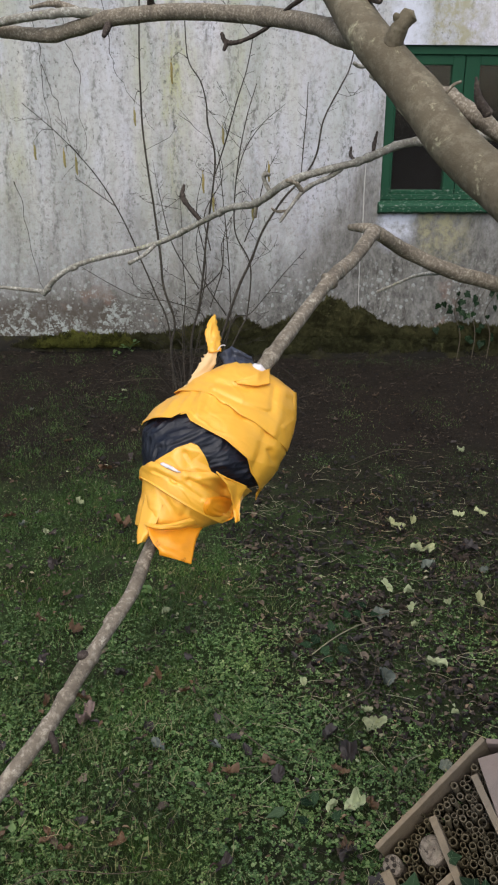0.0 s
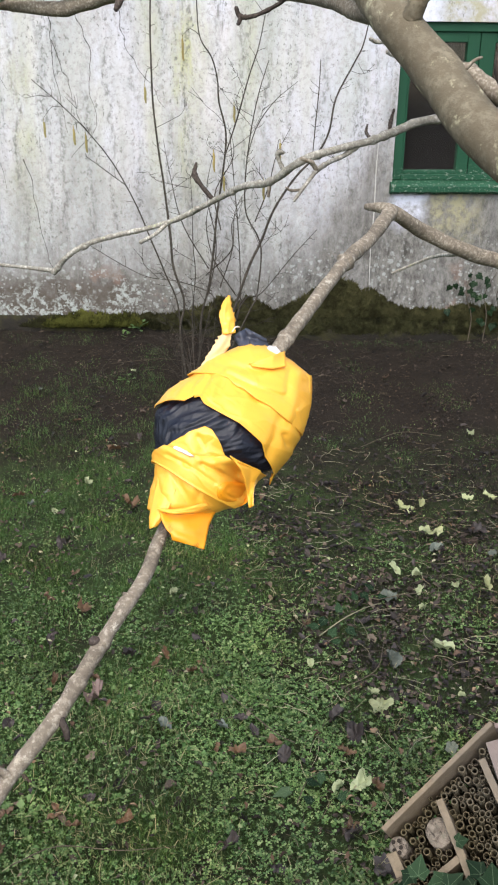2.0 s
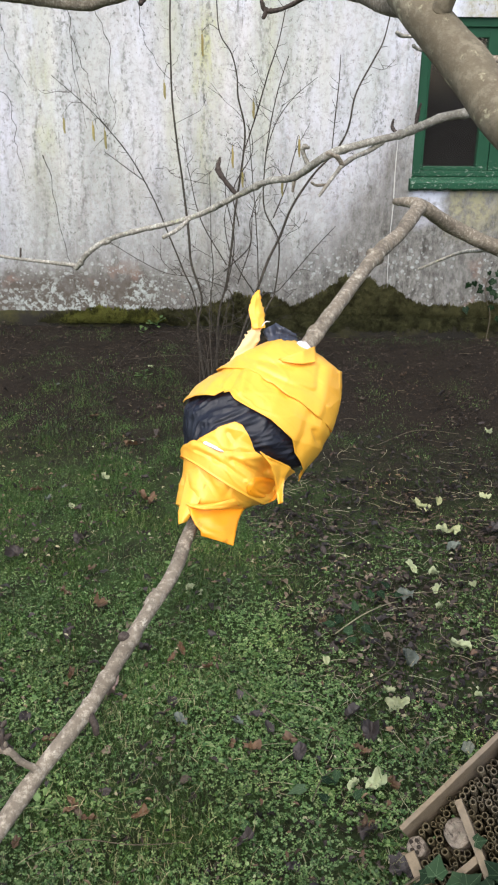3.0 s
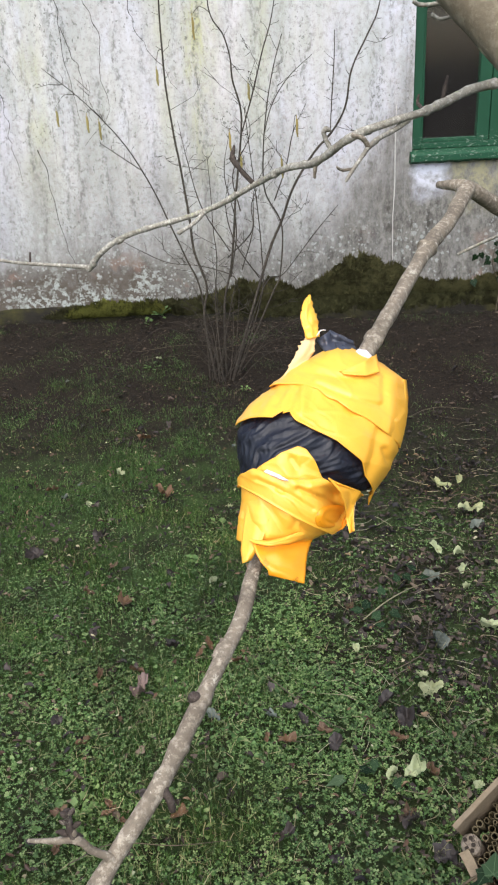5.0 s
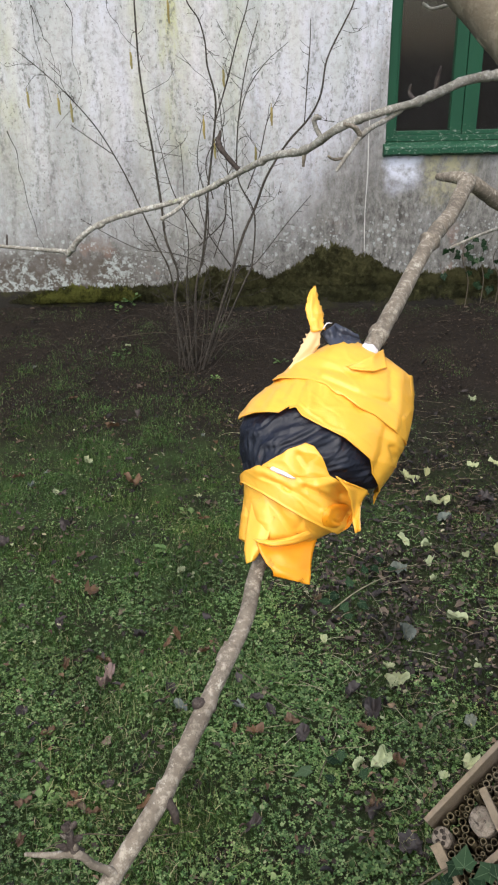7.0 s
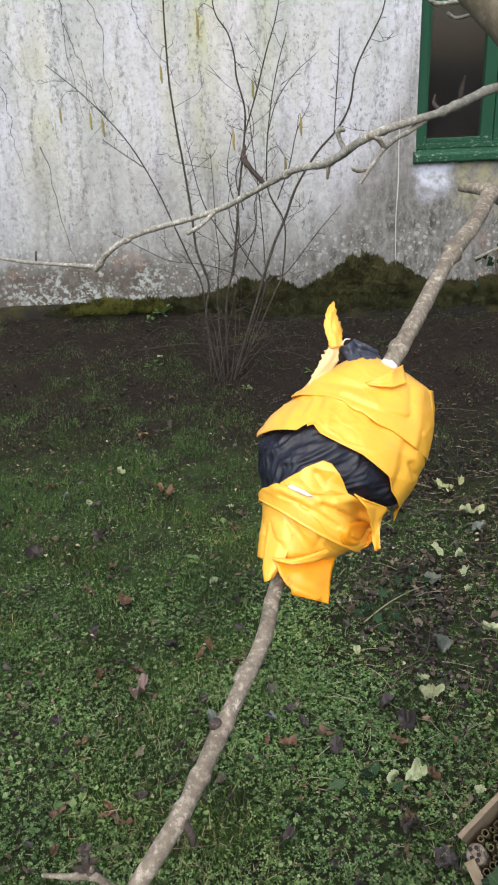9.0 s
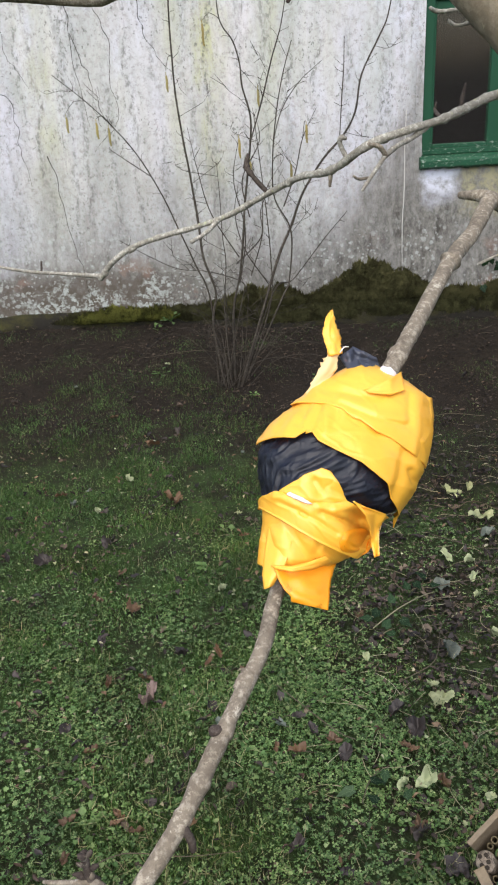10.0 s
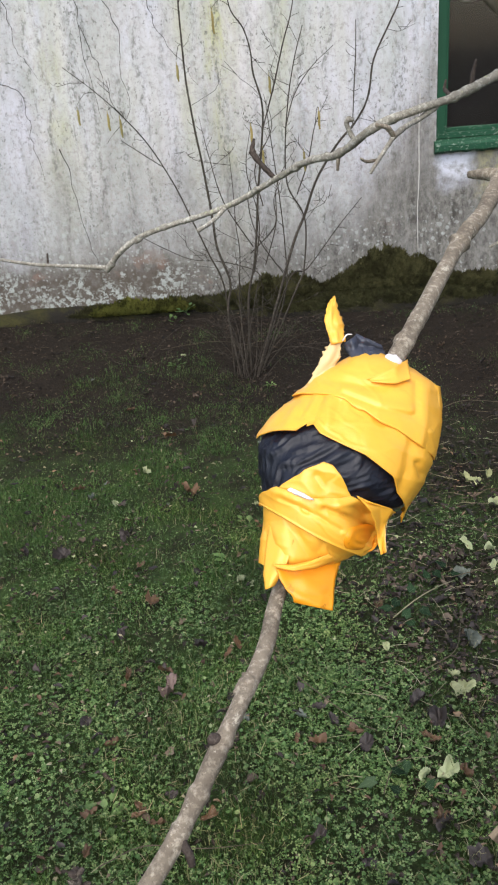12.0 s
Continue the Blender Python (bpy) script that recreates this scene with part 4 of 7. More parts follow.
SPURS.append(([(0.0395, 1.09, 1.593), (0.036, 1.088, 1.586)], [0.003, 0.0024], BUD))
SPURS.append(([(-0.035, 1.15, 1.63), (-0.036, 1.14, 1.638)], [0.006, 0.004], BUD))
SPURS.append(([(0.176, 0.757, 1.433), (0.175, 0.82, 1.420), (0.167, 0.84, 1.412), (0.149, 0.85, 1.401)], [0.0022, 0.0016, 0.0014, 0.0014], BARK_PALE))
SPURS.append(([(0.187, 0.905, 1.548), (0.197, 1.06, 1.571), (0.173, 1.1, 1.573), (0.164, 1.1, 1.576)], [0.003, 0.002, 0.0026, 0.0026], BARK_PALE))
SPURS.append(([(0.190, 0.90, 1.543), (0.203, 1.06, 1.562), (0.190, 1.1, 1.561), (0.181, 1.1, 1.565)], [0.003, 0.002, 0.0022, 0.0024], BARK_PALE))
SPURS.append(([(-0.0328, 0.4795, 1.3362), (-0.0353, 0.4785, 1.3382), (-0.0361, 0.478, 1.3388)], [0.0052, 0.0042, 0.002], BUD))
for pts, rad, mat in SPURS:
    near = pts[0][1] < 0.5
    part("twig", Geo().tube(pts, [r * (0.48 if near else 0.72) for r in rad], 12, 0.13 if max(rad) > 0.006 else 0.28, 0.0012, 0.25 if max(rad) > 0.006 else 0.6), mat, tree)
# buds crowded on the short lower spur
for k, (dx, dz, lean, r) in enumerate(((-0.0022, 0.0012, -0.9, 0.0010), (0.0004, 0.0004, 0.2, 0.0012), (0.0016, 0.0046, 0.8, 0.0009), (-0.0014, 0.0056, -0.7, 0.0009), (-0.0008, 0.0086, -0.5, 0.0011), (0.0008, 0.0098, 0.5, 0.0009), (-0.0030, 0.0024, -1.2, 0.0009))):
    a = Vector((-0.0717 + 0.5 * dx, 0.4402, 1.3205 + dz))
    b = a + Vector((math.sin(lean), -0.25, math.cos(lean))) * 0.0036
    part("bud", Geo().tube([a, a.lerp(b, 0.3), a.lerp(b, 0.7), b], [0.7 * r, r, 0.85 * r, 0.15 * r], 10, 0.35, 0.0006), BUD if k != 1 else BARK, tree)


# ---- the shrub: a bare hazel at the wall's foot, and dry climber stems on the render ----
shrub = thing("hazel_shrub", (-0.06, 4.3, 0.06), "leafless hazel shrub with grey stems and hanging catkins", "shrub")
STEMS = []
STEMS.append(([(-0.116, 4.22, 0.03), (-0.162, 4.24, 0.391), (-0.141, 4.28, 0.549), (-0.191, 4.32, 0.710), (-0.205, 4.36, 0.865), (-0.231, 4.40, 1.097), (-0.253, 4.44, 1.247), (-0.274, 4.48, 1.443), (-0.280, 4.52, 1.61), (-0.281, 4.56, 1.797), (-0.271, 4.6, 2.067)], 0.013, 0.006))
STEMS.append(([(-0.154, 4.24, 0.03), (-0.167, 4.269, 0.498), (-0.236, 4.338, 0.682), (-0.306, 4.406, 0.838), (-0.377, 4.475, 0.994), (-0.486, 4.544, 1.179), (-0.601, 4.612, 1.312), (-0.732, 4.681, 1.434), (-0.892, 4.75, 1.559)], 0.010, 0.0025))
STEMS.append(([(-0.429, 4.52, 1.082), (-0.522, 4.575, 1.139), (-0.627, 4.60, 1.211)], 0.005, 0.0022))
STEMS.append(([(-0.071, 4.27, 0.03), (-0.061, 4.273, 0.432), (-0.019, 4.295, 0.62), (0.008, 4.318, 0.803), (0.024, 4.341, 0.956), (0.064, 4.364, 1.228), (0.068, 4.386, 1.348), (0.038, 4.409, 1.469), (0.032, 4.432, 1.563), (0.006, 4.455, 1.658), (-0.05, 4.477, 1.753), (-0.063, 4.5, 1.95)], 0.012, 0.004))
STEMS.append(([(0.064, 4.36, 1.229), (0.128, 4.345, 1.417), (0.174, 4.33, 1.574), (0.218, 4.315, 1.703), (0.248, 4.3, 1.849)], 0.007, 0.003))
STEMS.append(([(-0.055, 4.22, 0.03), (0.077, 4.241, 0.43), (0.178, 4.282, 0.717), (0.240, 4.323, 0.838), (0.303, 4.364, 0.984), (0.406, 4.405, 1.13), (0.506, 4.445, 1.227), (0.571, 4.486, 1.332), (0.605, 4.527, 1.486), (0.686, 4.568, 1.634), (0.737, 4.609, 1.726), (0.772, 4.65, 1.864)], 0.013, 0.005))
STEMS.append(([(0.490, 4.44, 1.21), (0.504, 4.467, 1.386), (0.516, 4.483, 1.528), (0.521, 4.5, 1.656)], 0.006, 0.003))
STEMS.append(([(-0.042, 4.26, 0.03), (0.194, 4.256, 0.53), (0.219, 4.263, 0.582), (0.236, 4.269, 0.821), (0.164, 4.275, 0.98), (0.161, 4.281, 1.154), (0.184, 4.287, 1.344), (0.218, 4.294, 1.503), (0.263, 4.3, 1.645)], 0.009, 0.003))
STEMS.append(([(-0.054, 4.21, 0.03), (0.141, 4.3, 0.523), (0.247, 4.4, 0.562), (0.418, 4.5, 0.739), (0.547, 4.6, 0.853)], 0.008, 0.0025))
STEMS.append(([(-0.085, 4.21, 0.03), (-0.102, 4.23, 0.447), (-0.083, 4.26, 0.687), (-0.092, 4.29, 0.816), (-0.094, 4.32, 0.994), (-0.1, 4.35, 1.143)], 0.007, 0.002))
STEMS.append(([(-0.028, 4.3, 0.03), (0.127, 4.38, 0.446), (0.142, 4.46, 0.656), (0.131, 4.54, 0.893), (0.113, 4.62, 1.101), (0.093, 4.7, 1.333)], 0.008, 0.003))
STEMS.append(([(-0.13, 4.2, 0.03), (-0.02, 4.2, 0.5), (0.0, 4.2, 0.60), (-0.152, 4.2, 0.665), (-0.31, 4.2, 0.69), (-0.437, 4.2, 0.753), (-0.573, 4.2, 0.837)], 0.005, 0.0022))
STEMS.append(([(0.166, 4.3, 1.226), (0.213, 4.317, 1.364), (0.295, 4.333, 1.474), (0.4, 4.35, 1.558)], 0.005, 0.002))
tips = []
for pts, r0, r1 in STEMS:
    n = len(pts)
    part("stem", Geo().tube(pts, [(0.40 if i == 0 else 0.52 if pts[i][2] < 0.7 else 0.60) * (r0 + (r1 - r0) * (i / (n - 1)) ** 0.8) for i in range(n)], 8, 0.2, 0.015, 0.4), BARK_SHRUB, shrub)
    for i in range(1, n - 1 if r1 > 0.003 else n):
        tips.append((Vector(pts[i - 1]), Vector(pts[i])))
# short thin basal shoots
for i in range(10):
    a = rnd.uniform(0, 6.28)
    p = Vector((-0.07 + 0.10 * math.cos(a), 4.26 + 0.07 * math.sin(a), 0.03))
    q = p + Vector((rnd.uniform(-0.22, 0.24), rnd.uniform(-0.05, 0.15), rnd.uniform(0.3, 0.75)))
    m = (p + q) / 2 + Vector((rnd.uniform(-0.04, 0.04), 0, 0.05))
    part("shoot", Geo().tube([p, m, q], [0.0026, 0.0020, 0.0009], 6, 0.1, 0.03), BARK_SHRUB, shrub)
    tips.append((p, q))
# thin shoots that arch over to the ground
for i in range(8):
    p = Vector((-0.07 + rnd.uniform(-0.1, 0.1), 4.26 + rnd.uniform(-0.1, 0.06), 0.05))
    side = rnd.choice((-1, 1, 1))
    q = p + Vector((side * rnd.uniform(0.25, 0.62), rnd.uniform(-0.2, 0.15), rnd.uniform(0.0, 0.22)))
    top = p.lerp(q, 0.55) + Vector((0, 0, rnd.uniform(0.14, 0.30)))
    part("shoot", Geo().tube([p, p.lerp(top, 0.5) + Vector((0, 0, 0.06)), top, top.lerp(q, 0.6) + Vector((0, 0, 0.04)), q], [0.0018, 0.0015, 0.0012, 0.0010, 0.0006], 5, 0.1, 0.03), BARK_SHRUB, shrub)
    tips.append((top, q))
# a tangle of lighter leaders through the middle of the bush
for i in range(7):
    p = Vector((rnd.uniform(-0.06, 0.22), rnd.uniform(4.25, 4.5), rnd.uniform(0.55, 1.0)))
    q = p + Vector((rnd.uniform(-0.22, 0.26), rnd.uniform(-0.05, 0.1), rnd.uniform(0.35, 0.75)))
    m1 = p.lerp(q, 0.35) + Vector((rnd.uniform(-0.07, 0.07), 0, 0))
    m2 = p.lerp(q, 0.7) + Vector((rnd.uniform(-0.06, 0.06), 0, 0))
    part("shoot", Geo().tube([p, m1, m2, q], [0.0032, 0.0028, 0.002, 0.0009], 6, 0.1, 0.02), BARK_SHRUB, shrub)
    tips += [(p, m1), (m1, m2), (m2, q)]
# side twigs along the stems
g = Geo()
for a, b in tips:
    d = (b - a)
    for k in range(max(1, int(d.length / 0.05))):
        p = a.lerp(b, rnd.random())
        if p.z < 0.35 and rnd.random() < 0.5:
            continue
        ang = rnd.choice((-1, 1)) * rnd.uniform(0.6, 1.3)
        flat = Vector((d.x, 0, d.z)).normalized()
        s = Vector((flat.x * math.cos(ang) - flat.z * math.sin(ang), rnd.uniform(-0.35, 0.3), flat.x * math.sin(ang) + flat.z * math.cos(ang)))
        L = rnd.uniform(0.012, 0.055) if rnd.random() < 0.86 else rnd.uniform(0.10, 0.26)
        e = p + s * L
        mid = p.lerp(e, 0.5) + Vector((rnd.uniform(-0.2, 0.2) * L, 0, rnd.uniform(-0.05, 0.22) * L))
        e += Vector((rnd.uniform(-0.15, 0.15) * L, 0, rnd.uniform(0.0, 0.35) * L))
        kink = mid.lerp(e, 0.5) + Vector((rnd.uniform(-0.12, 0.12) * L, 0, rnd.uniform(-0.10, 0.12) * L))
        g.tube([p, mid, kink, e], [0.0013, 0.0011, 0.0009, 0.0006], 5, 0, 0.02)
        if L > 0.12:
            for _ in range(3):
                f = mid.lerp(e, rnd.random())
                g.tube([f, f + Vector((rnd.uniform(-0.06, 0.06), rnd.uniform(-0.02, 0.02), rnd.uniform(-0.02, 0.07)))], [0.0014, 0.0007], 4, 0, 0.05)
tagged(part("brushwood", g, BARK_SHRUB, shrub, "fine tangled side twigs"), kind="stuff")


def catkin(at, length):
    x, y, z = at
    g = Geo()
    g.tube([(x, y, z + length * 0.5 + 0.012), (x, y, z + length * 0.5)], [0.0012, 0.002], 6, 0, 0.01)
    length *= 0.9
    g.tube([(x, y, z + length * 0.5), (x + 0.002, y, z + length * 0.2), (x + 0.001, y, z - length * 0.2), (x + 0.004, y, z - length * 0.5)], [0.004, 0.0062, 0.006, 0.0035], 8, 0.35, 0.004)
    part("catkin", g, CATKIN, shrub, "dangling yellow catkin")


for c in ((-0.309, 4.45, 1.494), (-0.129, 4.46, 1.69), (-0.839, 4.70, 1.327), (-0.681, 4.62, 1.298), (-0.621, 4.6, 1.268), (0.108, 4.36, 1.416), (0.329, 4.4, 1.248), (0.011, 4.38, 1.201), (0.058, 4.34, 1.108), (0.246, 4.3, 1.081)):
    catkin(c, rnd.uniform(0.075, 0.105))
    p = Vector(c) + Vector((0, 0, 0.055))
    q = min((b for _, b in tips if b.z > p.z - 0.25), key=lambda b: (b - p).length)
    part("catkin_stalk", Geo().tube([q, q.lerp(p, 0.55) + Vector((0, 0, 0.03)), p], [0.0018, 0.0014, 0.0010], 5, 0, 0.03), BARK_SHRUB, shrub)

climber = thing("dry_climber", (-0.8, 4.975, 2.2), "dry leafless climber stems clinging to the stained wall", "climber")
VINES = []
VINES.append([(-0.84, 4.985, 3.0), (-0.837, 4.975, 2.224), (-0.837, 4.975, 2.01), (-0.828, 4.975, 1.862), (-0.82, 4.975, 1.734), (-0.816, 4.975, 1.578), (-0.793, 4.975, 1.442), (-0.769, 4.975, 1.302)])
VINES.append([(-0.818, 4.975, 1.747), (-0.779, 4.975, 1.628), (-0.747, 4.975, 1.546), (-0.742, 4.975, 1.383), (-0.71, 4.975, 1.298)])
VINES.append([(-0.72, 4.985, 3.0), (-0.711, 4.975, 2.238), (-0.707, 4.975, 2.001), (-0.687, 4.975, 1.851), (-0.626, 4.975, 1.72), (-0.63, 4.975, 1.59), (-0.639, 4.975, 1.485), (-0.611, 4.975, 1.36), (-0.646, 4.975, 1.279), (-0.758, 4.975, 1.174)])
VINES.append([(-0.48, 4.985, 3.0), (-0.484, 4.975, 2.198), (-0.477, 4.975, 1.984), (-0.462, 4.975, 1.835), (-0.446, 4.975, 1.733), (-0.387, 4.975, 1.625), (-0.309, 4.975, 1.54), (-0.247, 4.975, 1.429)])
VINES.append([(-1.18, 4.985, 3.0), (-1.18, 4.975, 2.225), (-1.186, 4.975, 2.036), (-1.193, 4.975, 1.888), (-1.161, 4.975, 1.76), (-1.153, 4.975, 1.655), (-1.119, 4.975, 1.6), (-1.064, 4.975, 1.503)])
VINES.append([(-1.429, 4.975, 1.596), (-1.271, 4.975, 1.504), (-1.188, 4.975, 1.471), (-1.16, 4.975, 1.387), (-1.151, 4.975, 1.275), (-1.154, 4.975, 1.175), (-1.122, 4.975, 1.012)])
VINES.append([(-1.018, 4.975, 1.165), (-0.979, 4.975, 1.031), (-0.962, 4.975, 0.85), (-0.929, 4.975, 0.662), (-0.9, 4.975, 0.532), (-0.89, 4.98, 0.3)])
for pts in VINES:
    fine = [Vector(a).lerp(Vector(b), f) + (Vector((rnd.uniform(-0.012, 0.012), 0, 0)) if f else Vector()) for a, b in zip(pts, pts[1:]) for f in (0, 0.35, 0.7)]
    pts = fine + [Vector(pts[-1])]
    n = len(pts)
    part("stem", Geo().tube(pts, [0.0018 - 0.0010 * i / (n - 1) for i in range(n)], 6, 0.6, 0.012, 2.2), BARK_SHRUB, climber)


# ---- the wrapping on the branch: black polythene bound over with strips of yellow vinyl ----
# Its own drawing board: origin at its middle, one unit = 0.223 mm; x to the right, y upward, w towards the viewer's side.
UNIT, MIDDLE = 0.000223, Vector((0.01261, 0.56385, 1.38533))
EX, EY, EW = Vector((0.9986, -0.0509, -0.0137)), Vector((0.0345, 0.4356, 0.8995)), Vector((-0.0399, -0.8987, 0.4367))
AX, RX = (0.480, 0.878), (0.878, -0.480)      # the branch's direction on the board, and the one across it
FOOT = (-105.0, -193.0)                       # where the branch leaves the wrapping below
RECEDE = 0.37                                 # how fast the branch runs away from the viewer's side


def board(x, y, w):
    k = 1 - w * UNIT / 0.327
    return MIDDLE + EX * (x * UNIT * k) + EY * (y * UNIT * k) + EW * (w * UNIT)


OUTLINE = [(10, -38, 40), (40, -50, 50), (74, -62, 64), (95, -70, 80), (114, -80, 98), (132, -93, 107), (160, -114, 106), (182, -126, 106), (200, -135, 113), (216, -136, 130), (255, -130, 139), (300, -111, 138), (350, -87, 127), (390, -65, 112), (408, -52, 99), (420, -38, 92), (427, -26, 84), (432, -14, 50), (438, -6, 22)]


def girth(s):
    a = np.array(OUTLINE, float)
    lo, hi = np.interp(s, a[:, 0], a[:, 1]), np.interp(s, a[:, 0], a[:, 2])
    return (lo + hi) / 2, (hi - lo) / 2


def skin(s, th, off=0.0):
    """The surface of the wrapped body: s along the branch, th round it (0 faces the viewer's side), off outward."""
    c, h = girth(s)
    p = c + (h + off) * math.sin(th)
    w = (0.88 * h + off) * math.cos(th) - RECEDE * (s - 219)
    x, y = FOOT[0] + AX[0] * s + RX[0] * p, FOOT[1] + AX[1] * s + RX[1] * p
    return board(x, y, w - (hollow(x, y) if math.cos(th) > 0 else 0.0))


def hollow(x, y):
    """The pocket sunk into the side of the lower half, where the cuff turns inward."""
    ax, ay, dx, dy = 44.0, -78.0, 12.0, -36.0
    t = max(0.0, min(1.0, ((x - ax) * dx + (y - ay) * dy) / (dx * dx + dy * dy)))
    return 44.0 * math.exp(-(((x - ax - t * dx) ** 2 + (y - ay - t * dy) ** 2) / 19.0 ** 2))


def P2(x, y):
    return x - 560.0, 792.0 - y


def along(x, y):
    """Board drawing (x, y down from its corner) to (s, across)."""
    x, y = P2(x, y)
    return (x - FOOT[0]) * AX[0] + (y - FOOT[1]) * AX[1], (x - FOOT[0]) * RX[0] + (y - FOOT[1]) * RX[1]


def edge(*points):
    """An edge drawn as points of the board, as a function of the angle round the body."""
    th, ss = [], []
    for x, y in points:
        s, p = along(x, y)
        c, h = girth(s)
        th.append(math.asin(max(-1, min(1, (p - c) / h))))
        ss.append(s)
    order = np.argsort(th)
    th, ss = np.array(th)[order], np.array(ss)[order]
    return lambda t: float(np.interp(t, th, ss))


def fold(depth, radius, *points):
    """One drawn fold: a ridge (or a valley, if depth is negative) of some breadth along a line on the board."""
    return depth, radius, np.array([P2(*p) for p in points], float)


def press(folds, xy):
    """How far all folds push the sheet out at the points xy."""
    out = np.zeros(len(xy))
    for depth, radius, line in folds:
        best = np.full(len(xy), 1e9)
        for a, b in zip(line, line[1:]):
            d = b - a
            t = np.clip(((xy - a) @ d) / (d @ d + 1e-9), 0, 1)
            best = np.minimum(best, np.linalg.norm(xy - a - t[:, None] * d, axis=1))
        out += 0.9 * depth * np.exp(-(best / radius) ** 2)
    return out


def wrap(name, lower, upper, off, mat, seed, t0=-180, t1=180, n=230, m=44, crease=1.0, slant=0.6, lip=0.0, folds=(), rise=0.0, pleat=0.12, wrinkle=0.5):
    """A band of sheet wound round the body between two edges, drawn into slanting creases."""
    pos, faces = [], []
    for i in range(n + 1):
        th = radians(t0 + (t1 - t0) * i / n)
        tf = max(-math.pi / 2, min(math.pi / 2, th))
        b = upper(tf)
        a = min(lower(tf) + rise * max(0.0, abs(th) - math.pi / 2), b - 10)
        for j in range(m + 1):
            v = j / m
            s = a + (b - a) * v
            soft = noise.noise(Vector((th * 1.5 + seed, s / 85 - th * slant, seed * 3.1))) * 3.6
            tight = (1 - abs(noise.noise(Vector((th * 2.6 + s * 0.012 * slant + seed, s / 150, seed + 4))))) ** 8 * 3.4
            fine = noise.noise(Vector((th * 7 + s * 0.04, s / 26, seed))) * 0.8
            rim = lip * (max(0.0, 1 - v * m / 5) ** 2)
            pos.append((s, th, off + crease * (soft + pleat * tight + 0.6 * fine) + rim))
    xy = []
    for s, th, o in pos:
        c, h = girth(s)
        p = c + h * math.sin(th)
        xy.append((FOOT[0] + AX[0] * s + RX[0] * p, FOOT[1] + AX[1] * s + RX[1] * p))
    push = press(folds, np.array(xy))
    for k, (x, y) in enumerate(xy):
        u, v = 0.82 * x - 0.57 * y, 0.57 * x + 0.82 * y
        bend = 0.5 * noise.noise(Vector((x / 60, y / 60, seed + 2)))
        crimp = (1 - abs(noise.noise(Vector((u / 120 + bend, v / 46 + bend, seed))))) ** 16 * 3.6 - (1 - abs(noise.noise(Vector((u / 62 - bend, v / 34, seed + 5))))) ** 18 * 1.8
        push[k] += wrinkle * crimp
    verts = [skin(s, th, max(0.5, o + (f if abs(th) < 1.7 else 0))) for (s, th, o), f in zip(pos, push)]
    for i in range(n):
        for j in range(m):
            k = i * (m + 1) + j
            faces.append((k, k + m + 1, k + m + 2, k + 1))
    return part(name, Geo().add(verts, faces), mat, bundle, solid=0.0004)


def sheet(name, a, b, mat, n=14, m=14, curl=0.0, seed=1, rough=1.5, ragged=0.0, grain=3, dome=0.0):
    """A loose flap between two edges, each a run of board points (x, y, w)."""
    def run(pts, t):
        f = t * (len(pts) - 1)
        i = min(int(f), len(pts) - 2)
        return np.array(pts[i]) + (np.array(pts[i + 1]) - np.array(pts[i])) * (f - i)
    verts, faces = [], []
    for i in range(n + 1):
        for j in range(m + 1):
            u, v = i / n, j / m
            p = run(a, u) * (1 - v) + run(b, u) * v
            p = p + np.array((0, 0, curl * math.sin(math.pi * v) + dome * math.sin(math.pi * v) * math.sin(math.pi * u) + rough * 2 * noise.noise(Vector((u * grain, v * grain, seed)))))
            if ragged and (i in (0, n) or j in (0, m)):
                p[:2] += ragged * np.array((noise.noise(Vector((u * 17, v * 17, seed))), noise.noise(Vector((u * 17, v * 17, seed + 9)))))
            verts.append(board(*p))
    for i in range(n):
        for j in range(m):
            k = i * (m + 1) + j
            faces.append((k, k + m + 1, k + m + 2, k + 1))
    return part(name, Geo().add(verts, faces), mat, bundle, solid=0.0005)


bundle = thing("air_layering_wrap", tuple(MIDDLE), "yellow vinyl and black plastic wrapping bound round a branch", "plant wrap")


def black_core():
    verts, faces, n, m = [], [], 300, 80
    for i in range(n + 1):
        th = radians(-180 + 360 * i / n)
        for j in range(m + 1):
            s = 14 + (438 - 14) * j / m
            q = th * 4.6 - s * 0.032
            warp = 0.9 * noise.noise(Vector((th * 3, s / 40, 1)))
            pull = (1 - abs(noise.noise(Vector((q + warp, s / 120, 3))))) ** 5 * 7.5 + (1 - abs(noise.noise(Vector((q * 2.3 + 1.3 * warp, s / 66, 8))))) ** 5 * 4.0 + noise.noise(Vector((th * 9, s / 22, 5))) * 1.2
            deep = 20 * (1 - max(0.0, min(1.0, (s - 84) / 16, (300 - s) / 16)))
            verts.append(skin(s, th, -9 - deep + pull))
    for i in range(n):
        for j in range(m):
            k = i * (m + 1) + j
            faces.append((k, k + m + 1, k + m + 2, k + 1))
    part("black_film", Geo().add(verts, faces), BLACK, bundle, "creased shiny black polythene belt")


def skin_w(x, y):
    """How far the wrapped body stands towards the viewer's side at a point of the board."""
    s = (x - FOOT[0]) * AX[0] + (y - FOOT[1]) * AX[1]
    p = (x - FOOT[0]) * RX[0] + (y - FOOT[1]) * RX[1]
    c, h = girth(min(438, max(10, s)))
    q = max(0.0, 1 - ((p - c) / h) ** 2)
    return 0.88 * h * math.sqrt(q) - RECEDE * (s - 219)


def at(x, y, up):
    x, y = P2(x, y)
    return x, y, skin_w(x, y) + up


